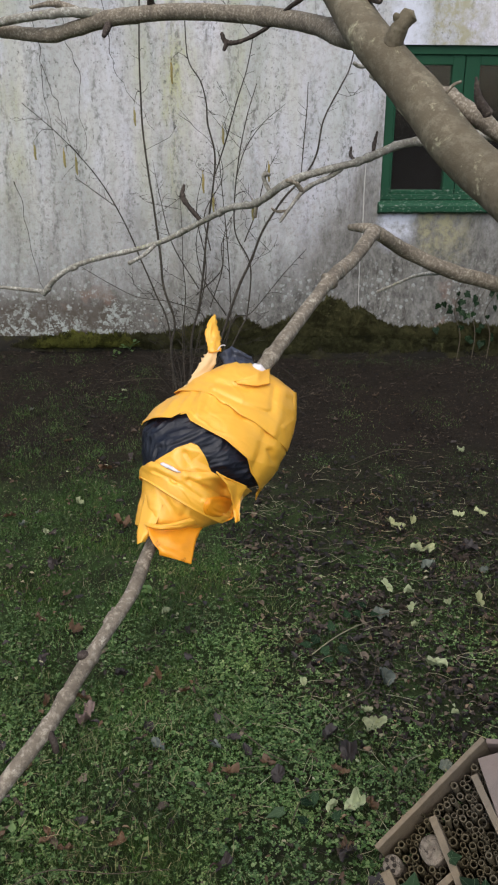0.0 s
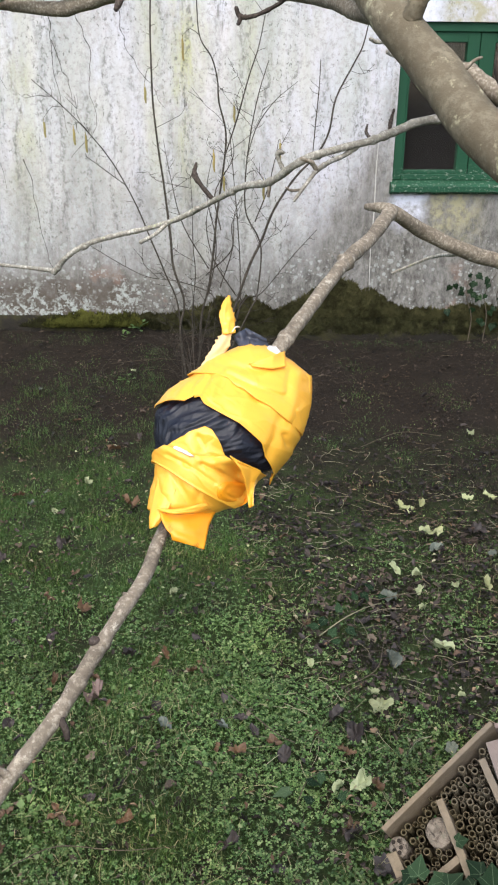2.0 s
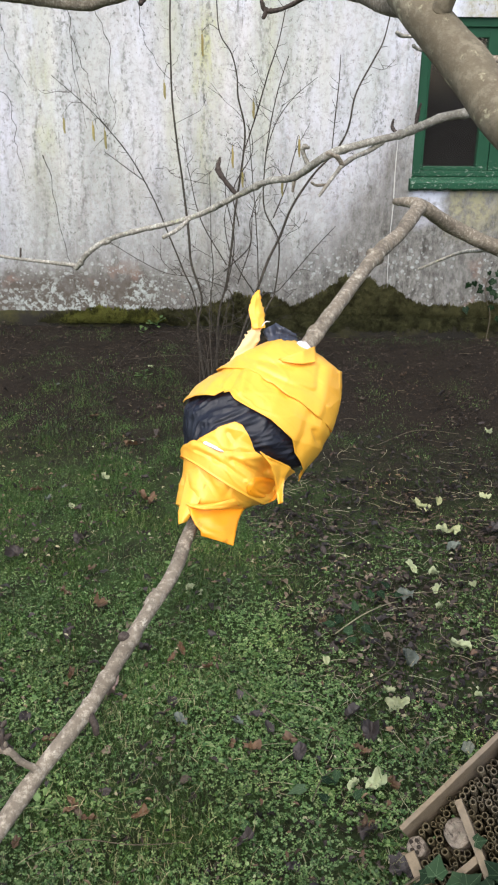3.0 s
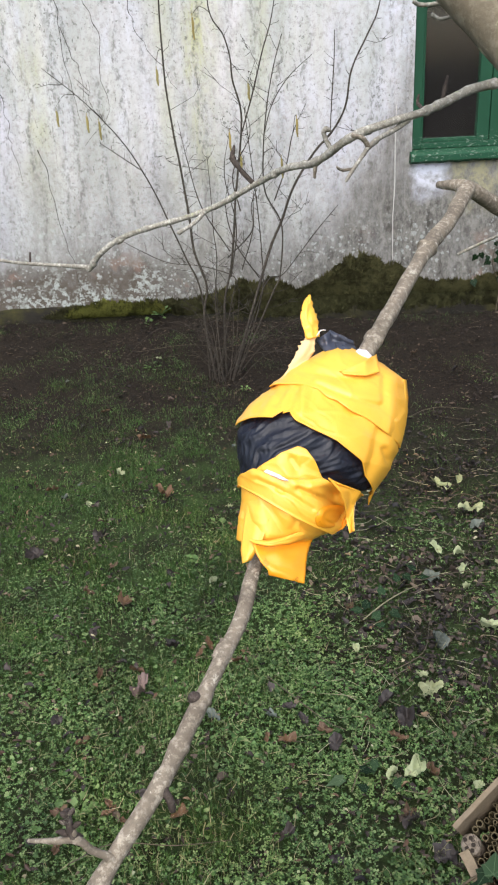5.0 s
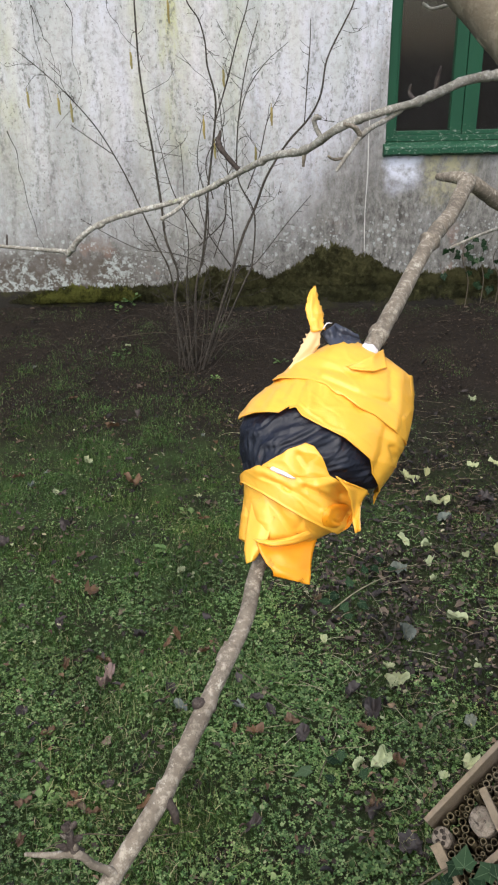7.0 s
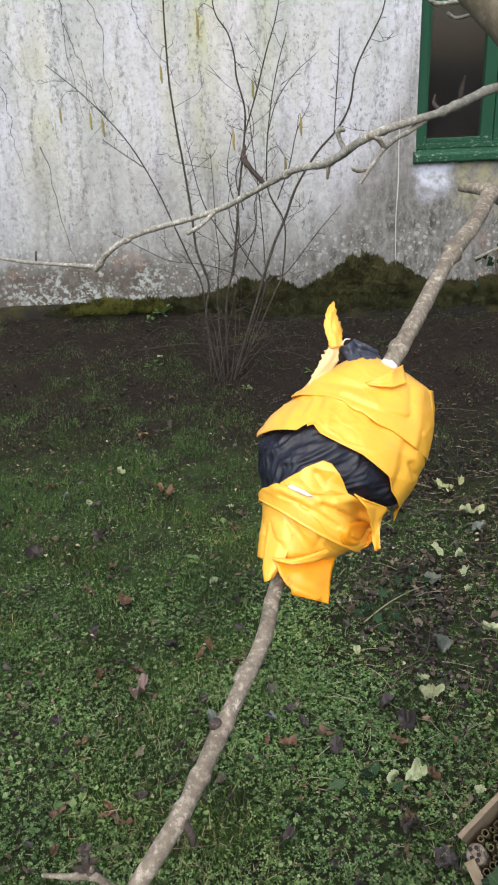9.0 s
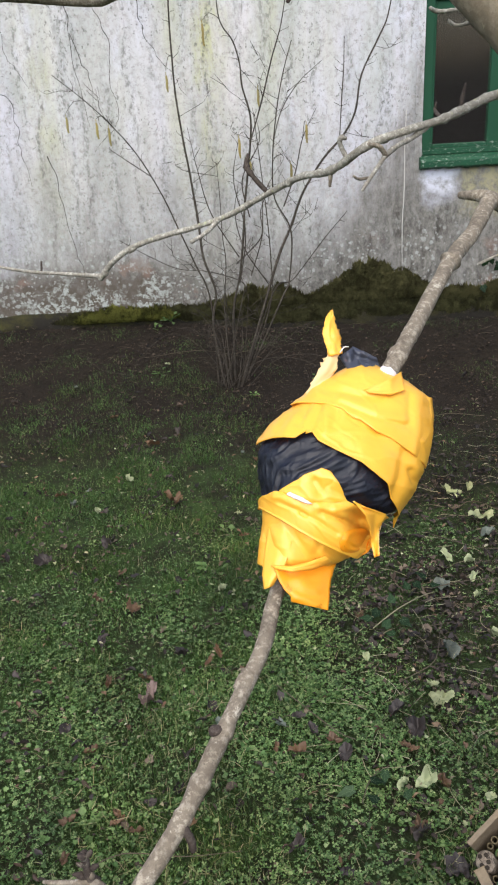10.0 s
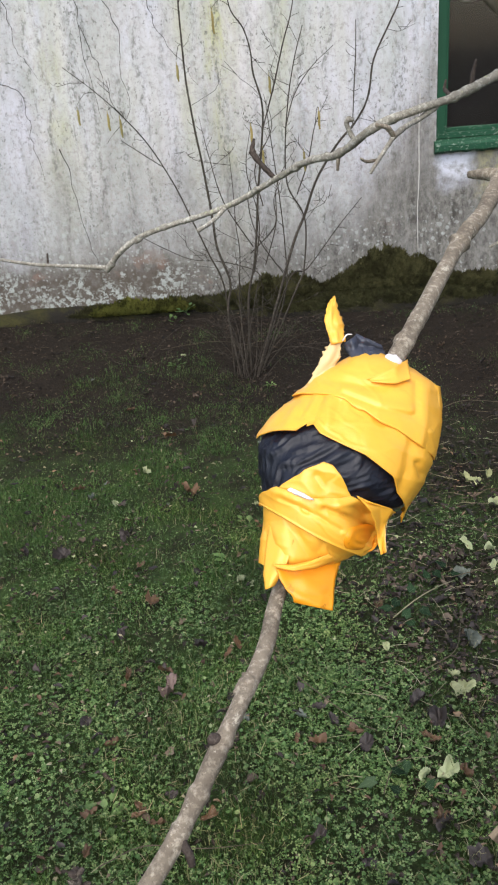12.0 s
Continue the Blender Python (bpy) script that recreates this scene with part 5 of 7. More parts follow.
black_core()
flat = lambda s: (lambda t: s)
UPPER_FOLDS = [fold(17, 26, (648, 872), (638, 880)), fold(12, 12, (642, 870), (638, 876)), fold(-6, 7, (545, 668), (528, 705)), fold(4, 6, (560, 672), (552, 712)), fold(-4, 8, (506, 668), (474, 712)), fold(-5, 6, (527, 664), (508, 700)), fold(-4, 6, (575, 676), (566, 702)),
               fold(5, 16, (500, 690), (470, 722)), fold(-7, 6, (600, 686), (610, 695)), fold(-6, 5, (634, 708), (642, 716)), fold(-8, 6, (697, 784), (702, 800)), fold(-4, 9, (690, 740), (672, 800), (655, 850)),
               fold(4, 14, (718, 730), (700, 800), (680, 835)), fold(-3, 12, (650, 725), (690, 775)), fold(4, 20, (600, 730), (655, 790))]
upper_low = edge((433, 735), (470, 724), (500, 723), (518, 716), (523, 709), (529, 711), (538, 727), (565, 742), (610, 765), (650, 800), (660, 830), (664, 862), (660, 884), (668, 886))
wrap("yellow_band", upper_low, flat(360), 4.0, YELLOW, 1.7, lip=2.0, folds=UPPER_FOLDS, rise=150)
TOP_FOLDS = [fold(-4, 5, (588, 664), (640, 688), (690, 702)), fold(3, 8, (585, 655), (640, 678), (692, 692)), fold(-4, 6, (702, 652), (698, 700)), fold(4, 9, (715, 655), (710, 712), (700, 750)), fold(-5, 7, (560, 640), (600, 648), (650, 655)),
             fold(5, 14, (545, 640), (585, 622), (625, 606)), fold(-4, 7, (570, 618), (602, 606)), fold(-3, 9, (530, 660), (570, 655)), fold(3, 18, (650, 700), (700, 740)), fold(-7, 5, (600, 690), (610, 696))]
top_low = edge((470, 690), (482, 676), (500, 666), (530, 662), (560, 664), (585, 672), (603, 690), (614, 691), (640, 712), (665, 724), (700, 752), (728, 780))
wrap("yellow_band", top_low, flat(434), 7.0, YELLOW, 5.2, lip=0.6, crease=0.8, folds=TOP_FOLDS)
cuff_up = edge((436, 838), (452, 824), (464, 817), (478, 822), (500, 832), (520, 836), (560, 836), (580, 832), (600, 843), (630, 853), (648, 859))
LOWER_FOLDS = [fold(-5, 7, (480, 880), (510, 930), (530, 946)), fold(6, 14, (465, 900), (480, 935)), fold(-5, 6, (450, 946), (490, 950), (530, 945)), fold(4, 10, (520, 905), (545, 940)), fold(-3, 8, (588, 852), (606, 876), (614, 908)),
               fold(-6, 6, (545, 922), (575, 930), (600, 935)), fold(-4, 6, (440, 880), (455, 920)), fold(-4, 7, (550, 880), (520, 935))]
wrap("yellow_band", flat(22), lambda t: min(150, cuff_up(t) - 7), 2.5, YELLOW, 9.4, crease=0.5, m=56, folds=LOWER_FOLDS, wrinkle=0.35)
wrap("inner_tab", flat(130), edge((462, 820), (480, 806), (500, 795), (520, 783), (540, 775), (555, 781), (566, 797), (576, 818), (584, 838)), 3.5, YELLOW, 22.0, t0=-40, t1=26, n=70, crease=0.7, folds=[fold(-5, 8, (528, 800), (536, 815)), fold(4, 12, (505, 805), (520, 825))])
CUFF_FOLDS = [fold(-6, 5, (538, 852), (580, 870), (620, 890)), fold(4, 8, (530, 845), (585, 862), (622, 880)), fold(6, 6, (560, 846), (590, 842), (606, 850)), fold(-4, 5, (470, 836), (520, 862), (560, 890)), fold(5, 9, (462, 828), (490, 840)), fold(-6, 4, (568, 864), (576, 869)), fold(-5, 4, (503, 855), (508, 859))]
wrap("cuff", edge((436, 846), (470, 868), (500, 888), (530, 906), (560, 921), (590, 932), (620, 930), (632, 922)), cuff_up, 8.5, YELLOW, 12.3, t0=-108, t1=120, crease=0.4, slant=1.3, lip=2.5, folds=CUFF_FOLDS, wrinkle=0.3)

# loose flaps and torn ends
sheet("side_flap", [at(594, 834, 14), at(612, 855, 24), at(623, 880, 32), at(627, 908, 33), at(632, 936, 30)], [at(612, 845, 18), at(657, 860, 34), at(642, 884, 40), at(640, 908, 40), at(641, 932, 36)], YELLOW, n=26, m=12, curl=-5, seed=2, rough=2, ragged=2)
sheet("hanging_flap", [at(450, 946, 12), at(458, 972, 20), at(468, 990, 24), at(478, 1000, 26), at(480, 1010, 27)], [at(564, 946, 10), at(554, 970, 24), at(550, 990, 30), at(548, 1008, 34), at(545, 1027, 36)], ORANGE, n=24, m=20, curl=8, seed=6, rough=2.5, ragged=1.2)
sheet("tie_fold", [at(446, 946, 14), at(480, 948, 20), at(510, 942, 18), at(545, 930, 12)], [at(452, 951, 12), at(482, 958, 20), at(520, 954, 20), at(556, 942, 12)], YELLOW, n=20, m=10, curl=6, seed=7, rough=2)
sheet("neck_sheet", [at(444, 880, 4), at(435, 930, 8), at(431, 965, 8), at(433, 988, 4)], [at(484, 905, 6), at(474, 938, 10), at(464, 958, 8), at(448, 982, 2)], YELLOW, n=18, m=10, curl=5, seed=8, rough=2, ragged=1)
sheet("corner_flap", [at(680, 640, 0), at(684, 690, 1), at(700, 740, 1)], [at(747, 657, 14), at(749, 690, 14), at(743, 735, 8)], YELLOW, n=16, m=12, curl=2, seed=11, rough=1.5)
sheet("collar_fold", [at(622, 638, 13), at(650, 628, 24), at(672, 619, 36), at(693, 609, 46)], [at(630, 643, 13), at(650, 646, 17), at(672, 648, 20), at(697, 641, 22)], YELLOW, n=20, m=10, curl=-3, seed=13, rough=1, ragged=1)
sheet("torn_strip", [at(508, 662, 10), at(525, 640, 20), at(541, 612, 26), at(553, 590, 28), at(565, 574, 28)], [at(556, 640, 6), at(572, 612, 16), at(580, 600, 22), at(582, 586, 26), at(582, 572, 28)], TORN, n=26, m=10, curl=3, seed=15, rough=1.5, ragged=5)
sheet("torn_tip", [at(566, 578, 30), at(561, 558, 30), at(556, 536, 30), at(562, 512, 26), at(573, 497, 20)], [at(591, 574, 28), at(588, 558, 22), at(589, 544, 22), at(581, 522, 22), at(577, 497, 20)], YELLOW, n=24, m=10, curl=7, seed=17, rough=3, ragged=4, grain=5)
sheet("black_tuft", [at(586, 580, 10), at(594, 594, 10), at(606, 610, 0)], [at(612, 562, 10), at(618, 584, 12), at(626, 608, 4)], THIN_BLACK, n=24, m=20, curl=9, seed=23, rough=4, ragged=0.6, grain=3)
sheet("black_tuft", [at(610, 562, 10), at(616, 584, 12), at(624, 608, 4)], [at(652, 583, 0), at(656, 594, -4), at(662, 608, -12)], THIN_BLACK, n=30, m=30, curl=13, seed=19, rough=4.5, ragged=0.8, grain=3.5)
sheet("white_lining", [at(476, 820, 13), at(490, 828, 14), at(506, 835, 14)], [at(482, 817, 9), at(502, 826, 11), at(520, 838, 13)], WHITE, n=14, m=8, curl=2, seed=21, rough=1.2, ragged=2.5)
def pocket():
    """The sheet rolled inwards beside the side flap: a hollow ringed with curved creases, its bounced light painted
    deep orange.
    """
    verts, faces, n, m = [], [], 40, 18
    for i in range(n):
        a = 2 * math.pi * i / n
        for j in range(m + 1):
            r = j / m
            wave = 1 + 0.10 * noise.noise(Vector((math.cos(a) * 1.6, math.sin(a) * 1.6, 4)))
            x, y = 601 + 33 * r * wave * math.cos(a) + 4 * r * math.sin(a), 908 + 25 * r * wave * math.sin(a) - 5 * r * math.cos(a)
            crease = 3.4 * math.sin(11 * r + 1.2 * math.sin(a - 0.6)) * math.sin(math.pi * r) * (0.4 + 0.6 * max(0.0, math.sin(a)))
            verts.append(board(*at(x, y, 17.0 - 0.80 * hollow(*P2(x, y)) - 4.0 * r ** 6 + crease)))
    for i in range(n):
        for j in range(m):
            p, q = i * (m + 1) + j, ((i + 1) % n) * (m + 1) + j
            faces.append((p, p + 1, q + 1, q))
    part("pocket", Geo().add(verts, faces), BOUNCE_TINT, bundle, "inward-rolled fold of the yellow vinyl, tinted orange for bounced light", solid=0.0003)


pocket()
part("torn_edge", Geo().tube([board(*at(655, 861, 36)), board(*at(645, 882, 41)), board(*at(641, 906, 41)), board(*at(642, 931, 37))], [0.00006, 0.00010, 0.00009, 0.00006], 6, 0.8, 0.0008), TORN, bundle, "frayed white edge of the vinyl")
part("white_plug", Geo().tube([board(*P2(660, 604), -48), board(*P2(670, 610), -40), board(*P2(682, 615), -42)], [0.0015, 0.0025, 0.0014], 12, 0.2, 0.001), WHITE, bundle, "scrap of white lining")
part("thread", Geo().tube([board(*P2(585, 572), -22), board(*P2(592, 562), -22), board(*P2(601, 562), -25)], [0.0003, 0.0003, 0.0002], 5, 0, 0.001), WHITE, bundle)


# ---- the insect hotel: a small tilted wooden house of bamboo tubes, propped on an ivy-grown stump ----
H_AT = Vector((0.2279, 0.9681, 0.6695))
H_X, H_Y, H_N = Vector((0.9266, -0.2239, 0.3021)), Vector((0.0471, 0.8662, 0.4974)), Vector((-0.3731, -0.4467, 0.8132))
HM = Matrix((H_X.to_4d() * Vector((1, 1, 1, 0)), H_Y.to_4d() * Vector((1, 1, 1, 0)), H_N.to_4d() * Vector((1, 1, 1, 0)), (*H_AT, 1))).transposed()
HM[3][0] = HM[3][1] = HM[3][2] = 0.0
HM[3][3] = 1.0


def stump():
    root = thing("tree_stump", (0.42, 0.99, 0.0), "old ivy-grown tree stump under the insect hotel", "stump")
    g = Geo().tube([(0.42, 0.99, -0.04), (0.42, 0.99, 0.1), (0.415, 0.985, 0.3), (0.41, 0.98, 0.56)], [0.14, 0.11, 0.085, 0.07], 26, 0.2, 0.02)
    part("bark", g, BARK_LIMB, root)
    g = Geo().tube([(0.41, 0.98, 0.56), (0.41, 0.98, 0.58)], [0.066, 0.062], 26, 0.1, 0.01)
    part("cut_top", g, LOG_END, root, "grey sawn top")


def board_between(name, a, b, thick, back, front, mat, parent, side=0.0):
    """A board on edge along the line a-b of the hotel's face, from back to front in depth."""
    d = Vector((b[0] - a[0], b[1] - a[1], 0))
    L = d.length
    ang = math.atan2(d.y, d.x)
    m = HM @ Matrix.Translation((a[0], a[1], 0)) @ Matrix.Rotation(ang, 4, "Z")
    n, vs, fs = 14, [], []
    for i in range(n + 1):
        x = L * i / n
        w = noise.noise(Vector((x * 60, a[0] * 90, 3))) * 0.0006
        for y, z in ((side + w, back), (side + thick + w, back), (side + thick + w, front), (side + w, front)):
            vs.append(m @ Vector((x, y, z)))
    for i in range(n):
        for j in range(4):
            k = (j + 1) % 4
            fs.append((i * 4 + j, i * 4 + k, (i + 1) * 4 + k, (i + 1) * 4 + j))
    fs += [(0, 1, 2, 3), (n * 4 + 3, n * 4 + 2, n * 4 + 1, n * 4)]
    return part(name, Geo().add(vs, fs), mat, parent, bevel=0.0008, smooth=False)


def ring_tube(x, y, r, wall, front, length, lean, parent):
    m = HM @ Matrix.Translation((x, y, front)) @ Euler((lean[0], lean[1], 0)).to_matrix().to_4x4()
    n, vs, fs = 14, [], []
    ri = r - wall
    for rr, z in ((r * 0.98, -length), (r, -length * 0.4), (r * 1.01, -0.001), (r * 0.96, 0.0), (ri * 1.04, 0.0), (ri, -0.0012), (ri * 0.95, -0.03)):
        for k in range(n):
            a = 2 * math.pi * k / n
            q = 1 + 0.05 * noise.noise(Vector((math.cos(a), math.sin(a), x * 300 + y * 170)))
            vs.append(m @ Vector((rr * q * math.cos(a), rr * q * math.sin(a), z)))
    for i in range(6):
        for k in range(n):
            k2 = (k + 1) % n
            fs.append((i * n + k, i * n + k2, (i + 1) * n + k2, (i + 1) * n + k))
    tube = part("bamboo_tube", Geo().add(vs, fs), BAMBOO, parent)
    # a dark disc down the bore paints the shade inside the tube
    dark = [m @ Vector((ri * 0.97 * math.cos(2 * math.pi * k / n), ri * 0.97 * math.sin(2 * math.pi * k / n), -0.022)) for k in range(n)]
    part("hollow", Geo().add(dark, [tuple(range(n))]), HOLE_SHADE, tube)


def log_disc(x, y, r, front, holes, parent):
    m = HM @ Matrix.Translation((x, y, 0))
    n, vs, fs = 28, [], []
    for rr, z in ((r, -0.06), (r, front - 0.002), (r * 0.95, front), (r * 0.5, front + 0.0006), (0.0001, front + 0.0008)):
        for k in range(n):
            a = 2 * math.pi * k / n
            q = 1 + 0.07 * noise.noise(Vector((math.cos(a) * 1.5, math.sin(a) * 1.5, x * 100)))
            vs.append(m @ Vector((rr * q * math.cos(a), rr * q * 1.05 * math.sin(a), z)))
    for i in range(4):
        for k in range(n):
            k2 = (k + 1) % n
            fs.append((i * n + k, i * n + k2, (i + 1) * n + k2, (i + 1) * n + k))
    log = part("log_slice", Geo().add(vs, fs), LOG_END, parent, "grey weathered log slice" + (" with drilled holes" if holes else ""))
    # drilled holes are flat dark discs on the face, coloured like their inner shade
    for hx, hy in holes:
        mm = m @ Matrix.Translation((hx * r, hy * r, front + 0.0022))
        hole = [mm @ Vector((0.0027 * math.cos(2 * math.pi * k / 10), 0.0027 * math.sin(2 * math.pi * k / 10), 0)) for k in range(10)]
        part("drilled_hole", Geo().add(hole, [tuple(range(10))]), HOLE_SHADE, log)


def insect_hotel():
    root = thing("insect_hotel", tuple(H_AT), "weathered wooden insect hotel packed with bamboo tubes", "insect hotel")
    slope = Vector((0.144, 0.1155)).normalized()
    board_between("roof_board", (-0.003, 0.0), tuple(slope * 0.188), 0.0065, -0.075, 0.026, TIMBER, root)
    board_between("roof_board", (0.1465, 0.1175), (0.25, 0.100), 0.0065, -0.075, 0.012, TIMBER_RED, root)
    board_between("side_board", (-0.002, -0.022), (0.022, -0.085), 0.013, -0.075, 0.010, TIMBER, root, -0.004)
    board_between("divider", (0.066, 0.035), (0.092, -0.055), 0.0095, -0.06, 0.016, TIMBER, root, -0.004)
    board_between("divider", (0.046, -0.05), (0.087, -0.023), 0.0085, -0.06, 0.012, TIMBER, root, -0.008)
    board_between("divider", (0.125, 0.078), (0.152, -0.012), 0.009, -0.06, 0.020, TIMBER, root, -0.004)
    m = HM
    g = Geo().box((0.136, -0.06, 0.008), (0.215, 0.092, 0.017), m @ Matrix.Translation((0, 0.0, 0)) @ Matrix.Rotation(radians(10), 4, "Z") @ Matrix.Translation((0.012, -0.018, 0)))
    part("front_panel", g, TIMBER_RED, root, "pinkish grey front panel", smooth=False, bevel=0.001)
    flatp = [(0.004, -0.10), (0.2, -0.10), (0.2, 0.105), (0.135, 0.103), (0.004, -0.004)]
    g = Geo().add([m @ Vector((x, y, z)) for z in (-0.078, -0.072) for x, y in flatp], [(4, 3, 2, 1, 0), (5, 6, 7, 8, 9)] + [(i, (i + 1) % 5, 5 + (i + 1) % 5, 5 + i) for i in range(5)])
    part("back_panel", g, TIMBER, root, smooth=False)
    log_disc(0.0085, -0.0135, 0.0118, 0.004, ((-0.45, 0.45), (0.15, 0.55), (0.3, -0.1), (-0.4, -0.35), (0.1, -0.6)), root)
    log_disc(0.0600, 0.0005, 0.0165, 0.004, (), root)
    r = random.Random(21)
    placed = [(0.0085, -0.0135, 0.0133), (0.0600, 0.0005, 0.018)]
    lines = [((0.066, 0.035), (0.092, -0.055)), ((0.046, -0.05), (0.087, -0.023)), ((0.125, 0.078), (0.152, -0.012))]

    def clear(x, y, rad):
        if y > x * slope.y / slope.x - rad * 1.35 or y < -0.085 or x < 0.012 or x > 0.2:
            return False
        if any((x - a) ** 2 + (y - b) ** 2 < (rad + c) ** 2 * 0.96 for a, b, c in placed):
            return False
        for (ax, ay), (bx, by) in lines:
            t = max(0, min(1, ((x - ax) * (bx - ax) + (y - ay) * (by - ay)) / ((bx - ax) ** 2 + (by - ay) ** 2)))
            if math.hypot(x - ax - t * (bx - ax), y - ay - t * (by - ay)) < rad + 0.004:
                return False
        return not (x > 0.135 + max(0, (0.06 - y) * 0.22))

    for size, tries in (((0.0054, 0.0060), 40), ((0.0042, 0.0050), 1500), ((0.0034, 0.0040), 5000), ((0.0024, 0.0029), 4000)):
        for _ in range(tries):
            x, y, rad = r.uniform(0.01, 0.16), r.uniform(-0.085, 0.11), r.uniform(*size)
            if clear(x, y, rad):
                placed.append((x, y, rad))
                ring_tube(x, y, rad, rad * r.uniform(0.22, 0.40), r.uniform(-0.018, 0.008), 0.06, (r.uniform(-0.12, 0.12), r.uniform(-0.1, 0.16)), root)


stump()
insect_hotel()


# ---- ivy ----
def ivy_mesh():
    half = [(0.0, -0.04), (0.16, -0.15), (0.36, -0.17), (0.43, -0.02), (0.50, 0.12), (0.62, 0.30), (0.47, 0.38), (0.36, 0.48), (0.22, 0.70), (0.0, 1.0)]
    rim = half + [(-x, y) for x, y in reversed(half[1:-1])]
    vs = [(x, y, 0.10 * abs(x) - 0.12 * max(0, y - 0.3) ** 2 - 0.05 * (x * x)) for x, y in rim]
    mid = [(0.0, 0.12, -0.02), (0.0, 0.42, -0.02), (0.0, 0.72, -0.05)]
    n = len(rim)
    vs += mid
    c, d, e = n, n + 1, n + 2
    fs = []
    for i in range(n):
        j = (i + 1) % n
        ym = (rim[i][1] + rim[j][1]) / 2
        fs.append((i, j, c if ym < 0.28 else d if ym < 0.5 else e))
    for i in range(n - 0):
        j = (i + 1) % n
        a = c if (rim[i - 1][1] + rim[i][1]) / 2 < 0.28 else d if (rim[i - 1][1] + rim[i][1]) / 2 < 0.5 else e
        b = c if (rim[i][1] + rim[j][1]) / 2 < 0.28 else d if (rim[i][1] + rim[j][1]) / 2 < 0.5 else e
        if a != b:
            fs.append((i, b, a) if i < n / 2 else (i, b, a))
    return Geo().add(vs, fs).mesh("ivy_leaf", IVY)


IVY_MESH = ivy_mesh()


def ivy_leaf(at, size, facing, spin, parent, slim=1.0, back=0.0):
    """One leaf; facing is the way its upper side looks."""
    ob = new("leaf", IVY_MESH)
    q = Vector(facing).normalized().to_track_quat("Z", "Y")
    ob.matrix_world = Matrix.Translation(at) @ q.to_matrix().to_4x4() @ Matrix.Rotation(spin, 4, "Z") @ Matrix.Diagonal((size * slim, size, size, 1)) @ Matrix.Translation((0, -back, 0))
    ob.parent = parent
    ob.matrix_parent_inverse = Matrix.Translation(parent.location).inverted()


def on_hotel(x, y, h):
    return HM @ Vector((x, y, h))


ivy = thing("ivy_plant", (0.3, 1.0, 0.55), "glossy dark green ivy with pale veins round the insect hotel", "ivy")
for x, y, size, spin, lean in ((0.035, -0.040, 0.040, 0.5, -0.3), (0.054, -0.058, 0.036, 2.3, 0.2), (0.075, -0.057, 0.038, -0.5, 0.1), (0.100, -0.044, 0.036, 0.6, 0.4), (0.089, -0.014, 0.024, -1.0, -0.2), (0.119, -0.055, 0.048, 0.2, 0.2),
                               (0.043, -0.070, 0.034, 1.5, -0.4), (0.020, -0.052, 0.030, 2.6, 0.3), (0.092, -0.078, 0.038, -2.3, -0.1), (0.066, -0.086, 0.034, 1.2, 0.3), (0.135, -0.075, 0.036, 2.0, 0.0), (0.012, -0.09, 0.030, 0.4, 0.2)):
    ivy_leaf(on_hotel(x, y, 0.022), size * 0.62, H_N + Vector((lean, rnd.uniform(-0.4, 0.2), rnd.uniform(-0.1, 0.3))), spin, ivy, 1.0, 0.4)
for i in range(26):
    p = on_hotel(rnd.uniform(-0.03, 0.15), rnd.uniform(-0.115, -0.062), rnd.uniform(0.0, 0.025))
    ivy_leaf(p, rnd.uniform(0.014, 0.024), H_N + Vector((rnd.uniform(-0.6, 0.6), rnd.uniform(-0.7, 0.4), rnd.uniform(-0.1, 0.6))), rnd.uniform(0, 6.28), ivy)
for i in range(46):
    a = rnd.uniform(0, 6.28)
    z = rnd.uniform(0.06, 0.5)
    R = 0.125 - 0.08 * z
    p = Vector((0.42 + R * math.cos(a), 0.985 + R * math.sin(a), z))
    ivy_leaf(p, rnd.uniform(0.03, 0.05), Vector((math.cos(a), math.sin(a), 0.5)), rnd.uniform(-0.6, 0.6), ivy)
for pts in (((-0.045, -0.072, 0.0), (-0.01, -0.058, 0.008), (0.018, -0.047, 0.014), (0.05, -0.045, 0.015)), ((0.05, -0.045, 0.012), (0.07, -0.07, 0.02), (0.11, -0.09, 0.015), (0.2, -0.14, -0.02))):
    part("stem", Geo().tube([on_hotel(*p) for p in pts], [0.0012, 0.0014, 0.0014, 0.0016], 6, 0.2, 0.005), STRAW, ivy)


# ---- what grows and lies on the ground ----
def smooth(a, b, v):
    t = np.clip((v - a) / (b - a), 0, 1)
    return t * t * (3 - 2 * t)


def field(x, y, scale, seed):
    return np.array([noise.noise(Vector((a * scale, b * scale, seed))) for a, b in zip(x, y)])


def bare(x, y):
    """How bare the ground is: 0 in the green turf, 1 on leaf-strewn soil by the wall and to the east."""
    east = smooth(-0.16, 0.30, x - 0.16 - 0.20 * np.clip(2.6 - y, 0, 2) + 0.12 * np.clip(y - 2.6, 0, 3) + 0.22 * field(x, y, 1.4, 12)) * (0.55 * smooth(1.15, 1.6, y) + 0.45 * smooth(1.6, 2.1, y + 0.25 * field(x, y, 2.0, 14)))
    wall = smooth(3.1, 4.5, y + 0.6 * np.clip(x + 0.3, 0, 1) + 0.9 * field(x, y, 1.9, 15) + 0.7 * field(x, y, 4.3, 16))
    return np.clip(np.maximum(east * 0.74, wall * 0.95) + (0.30 * field(x, y, 1.7, 77) + 0.42 * field(x, y, 4.6, 71)) * np.maximum(east, wall), 0, 1)


def scatter(n, x0, x1, y0, y1):
    return rng.uniform(x0, x1, n), rng.uniform(y0, y1, n)


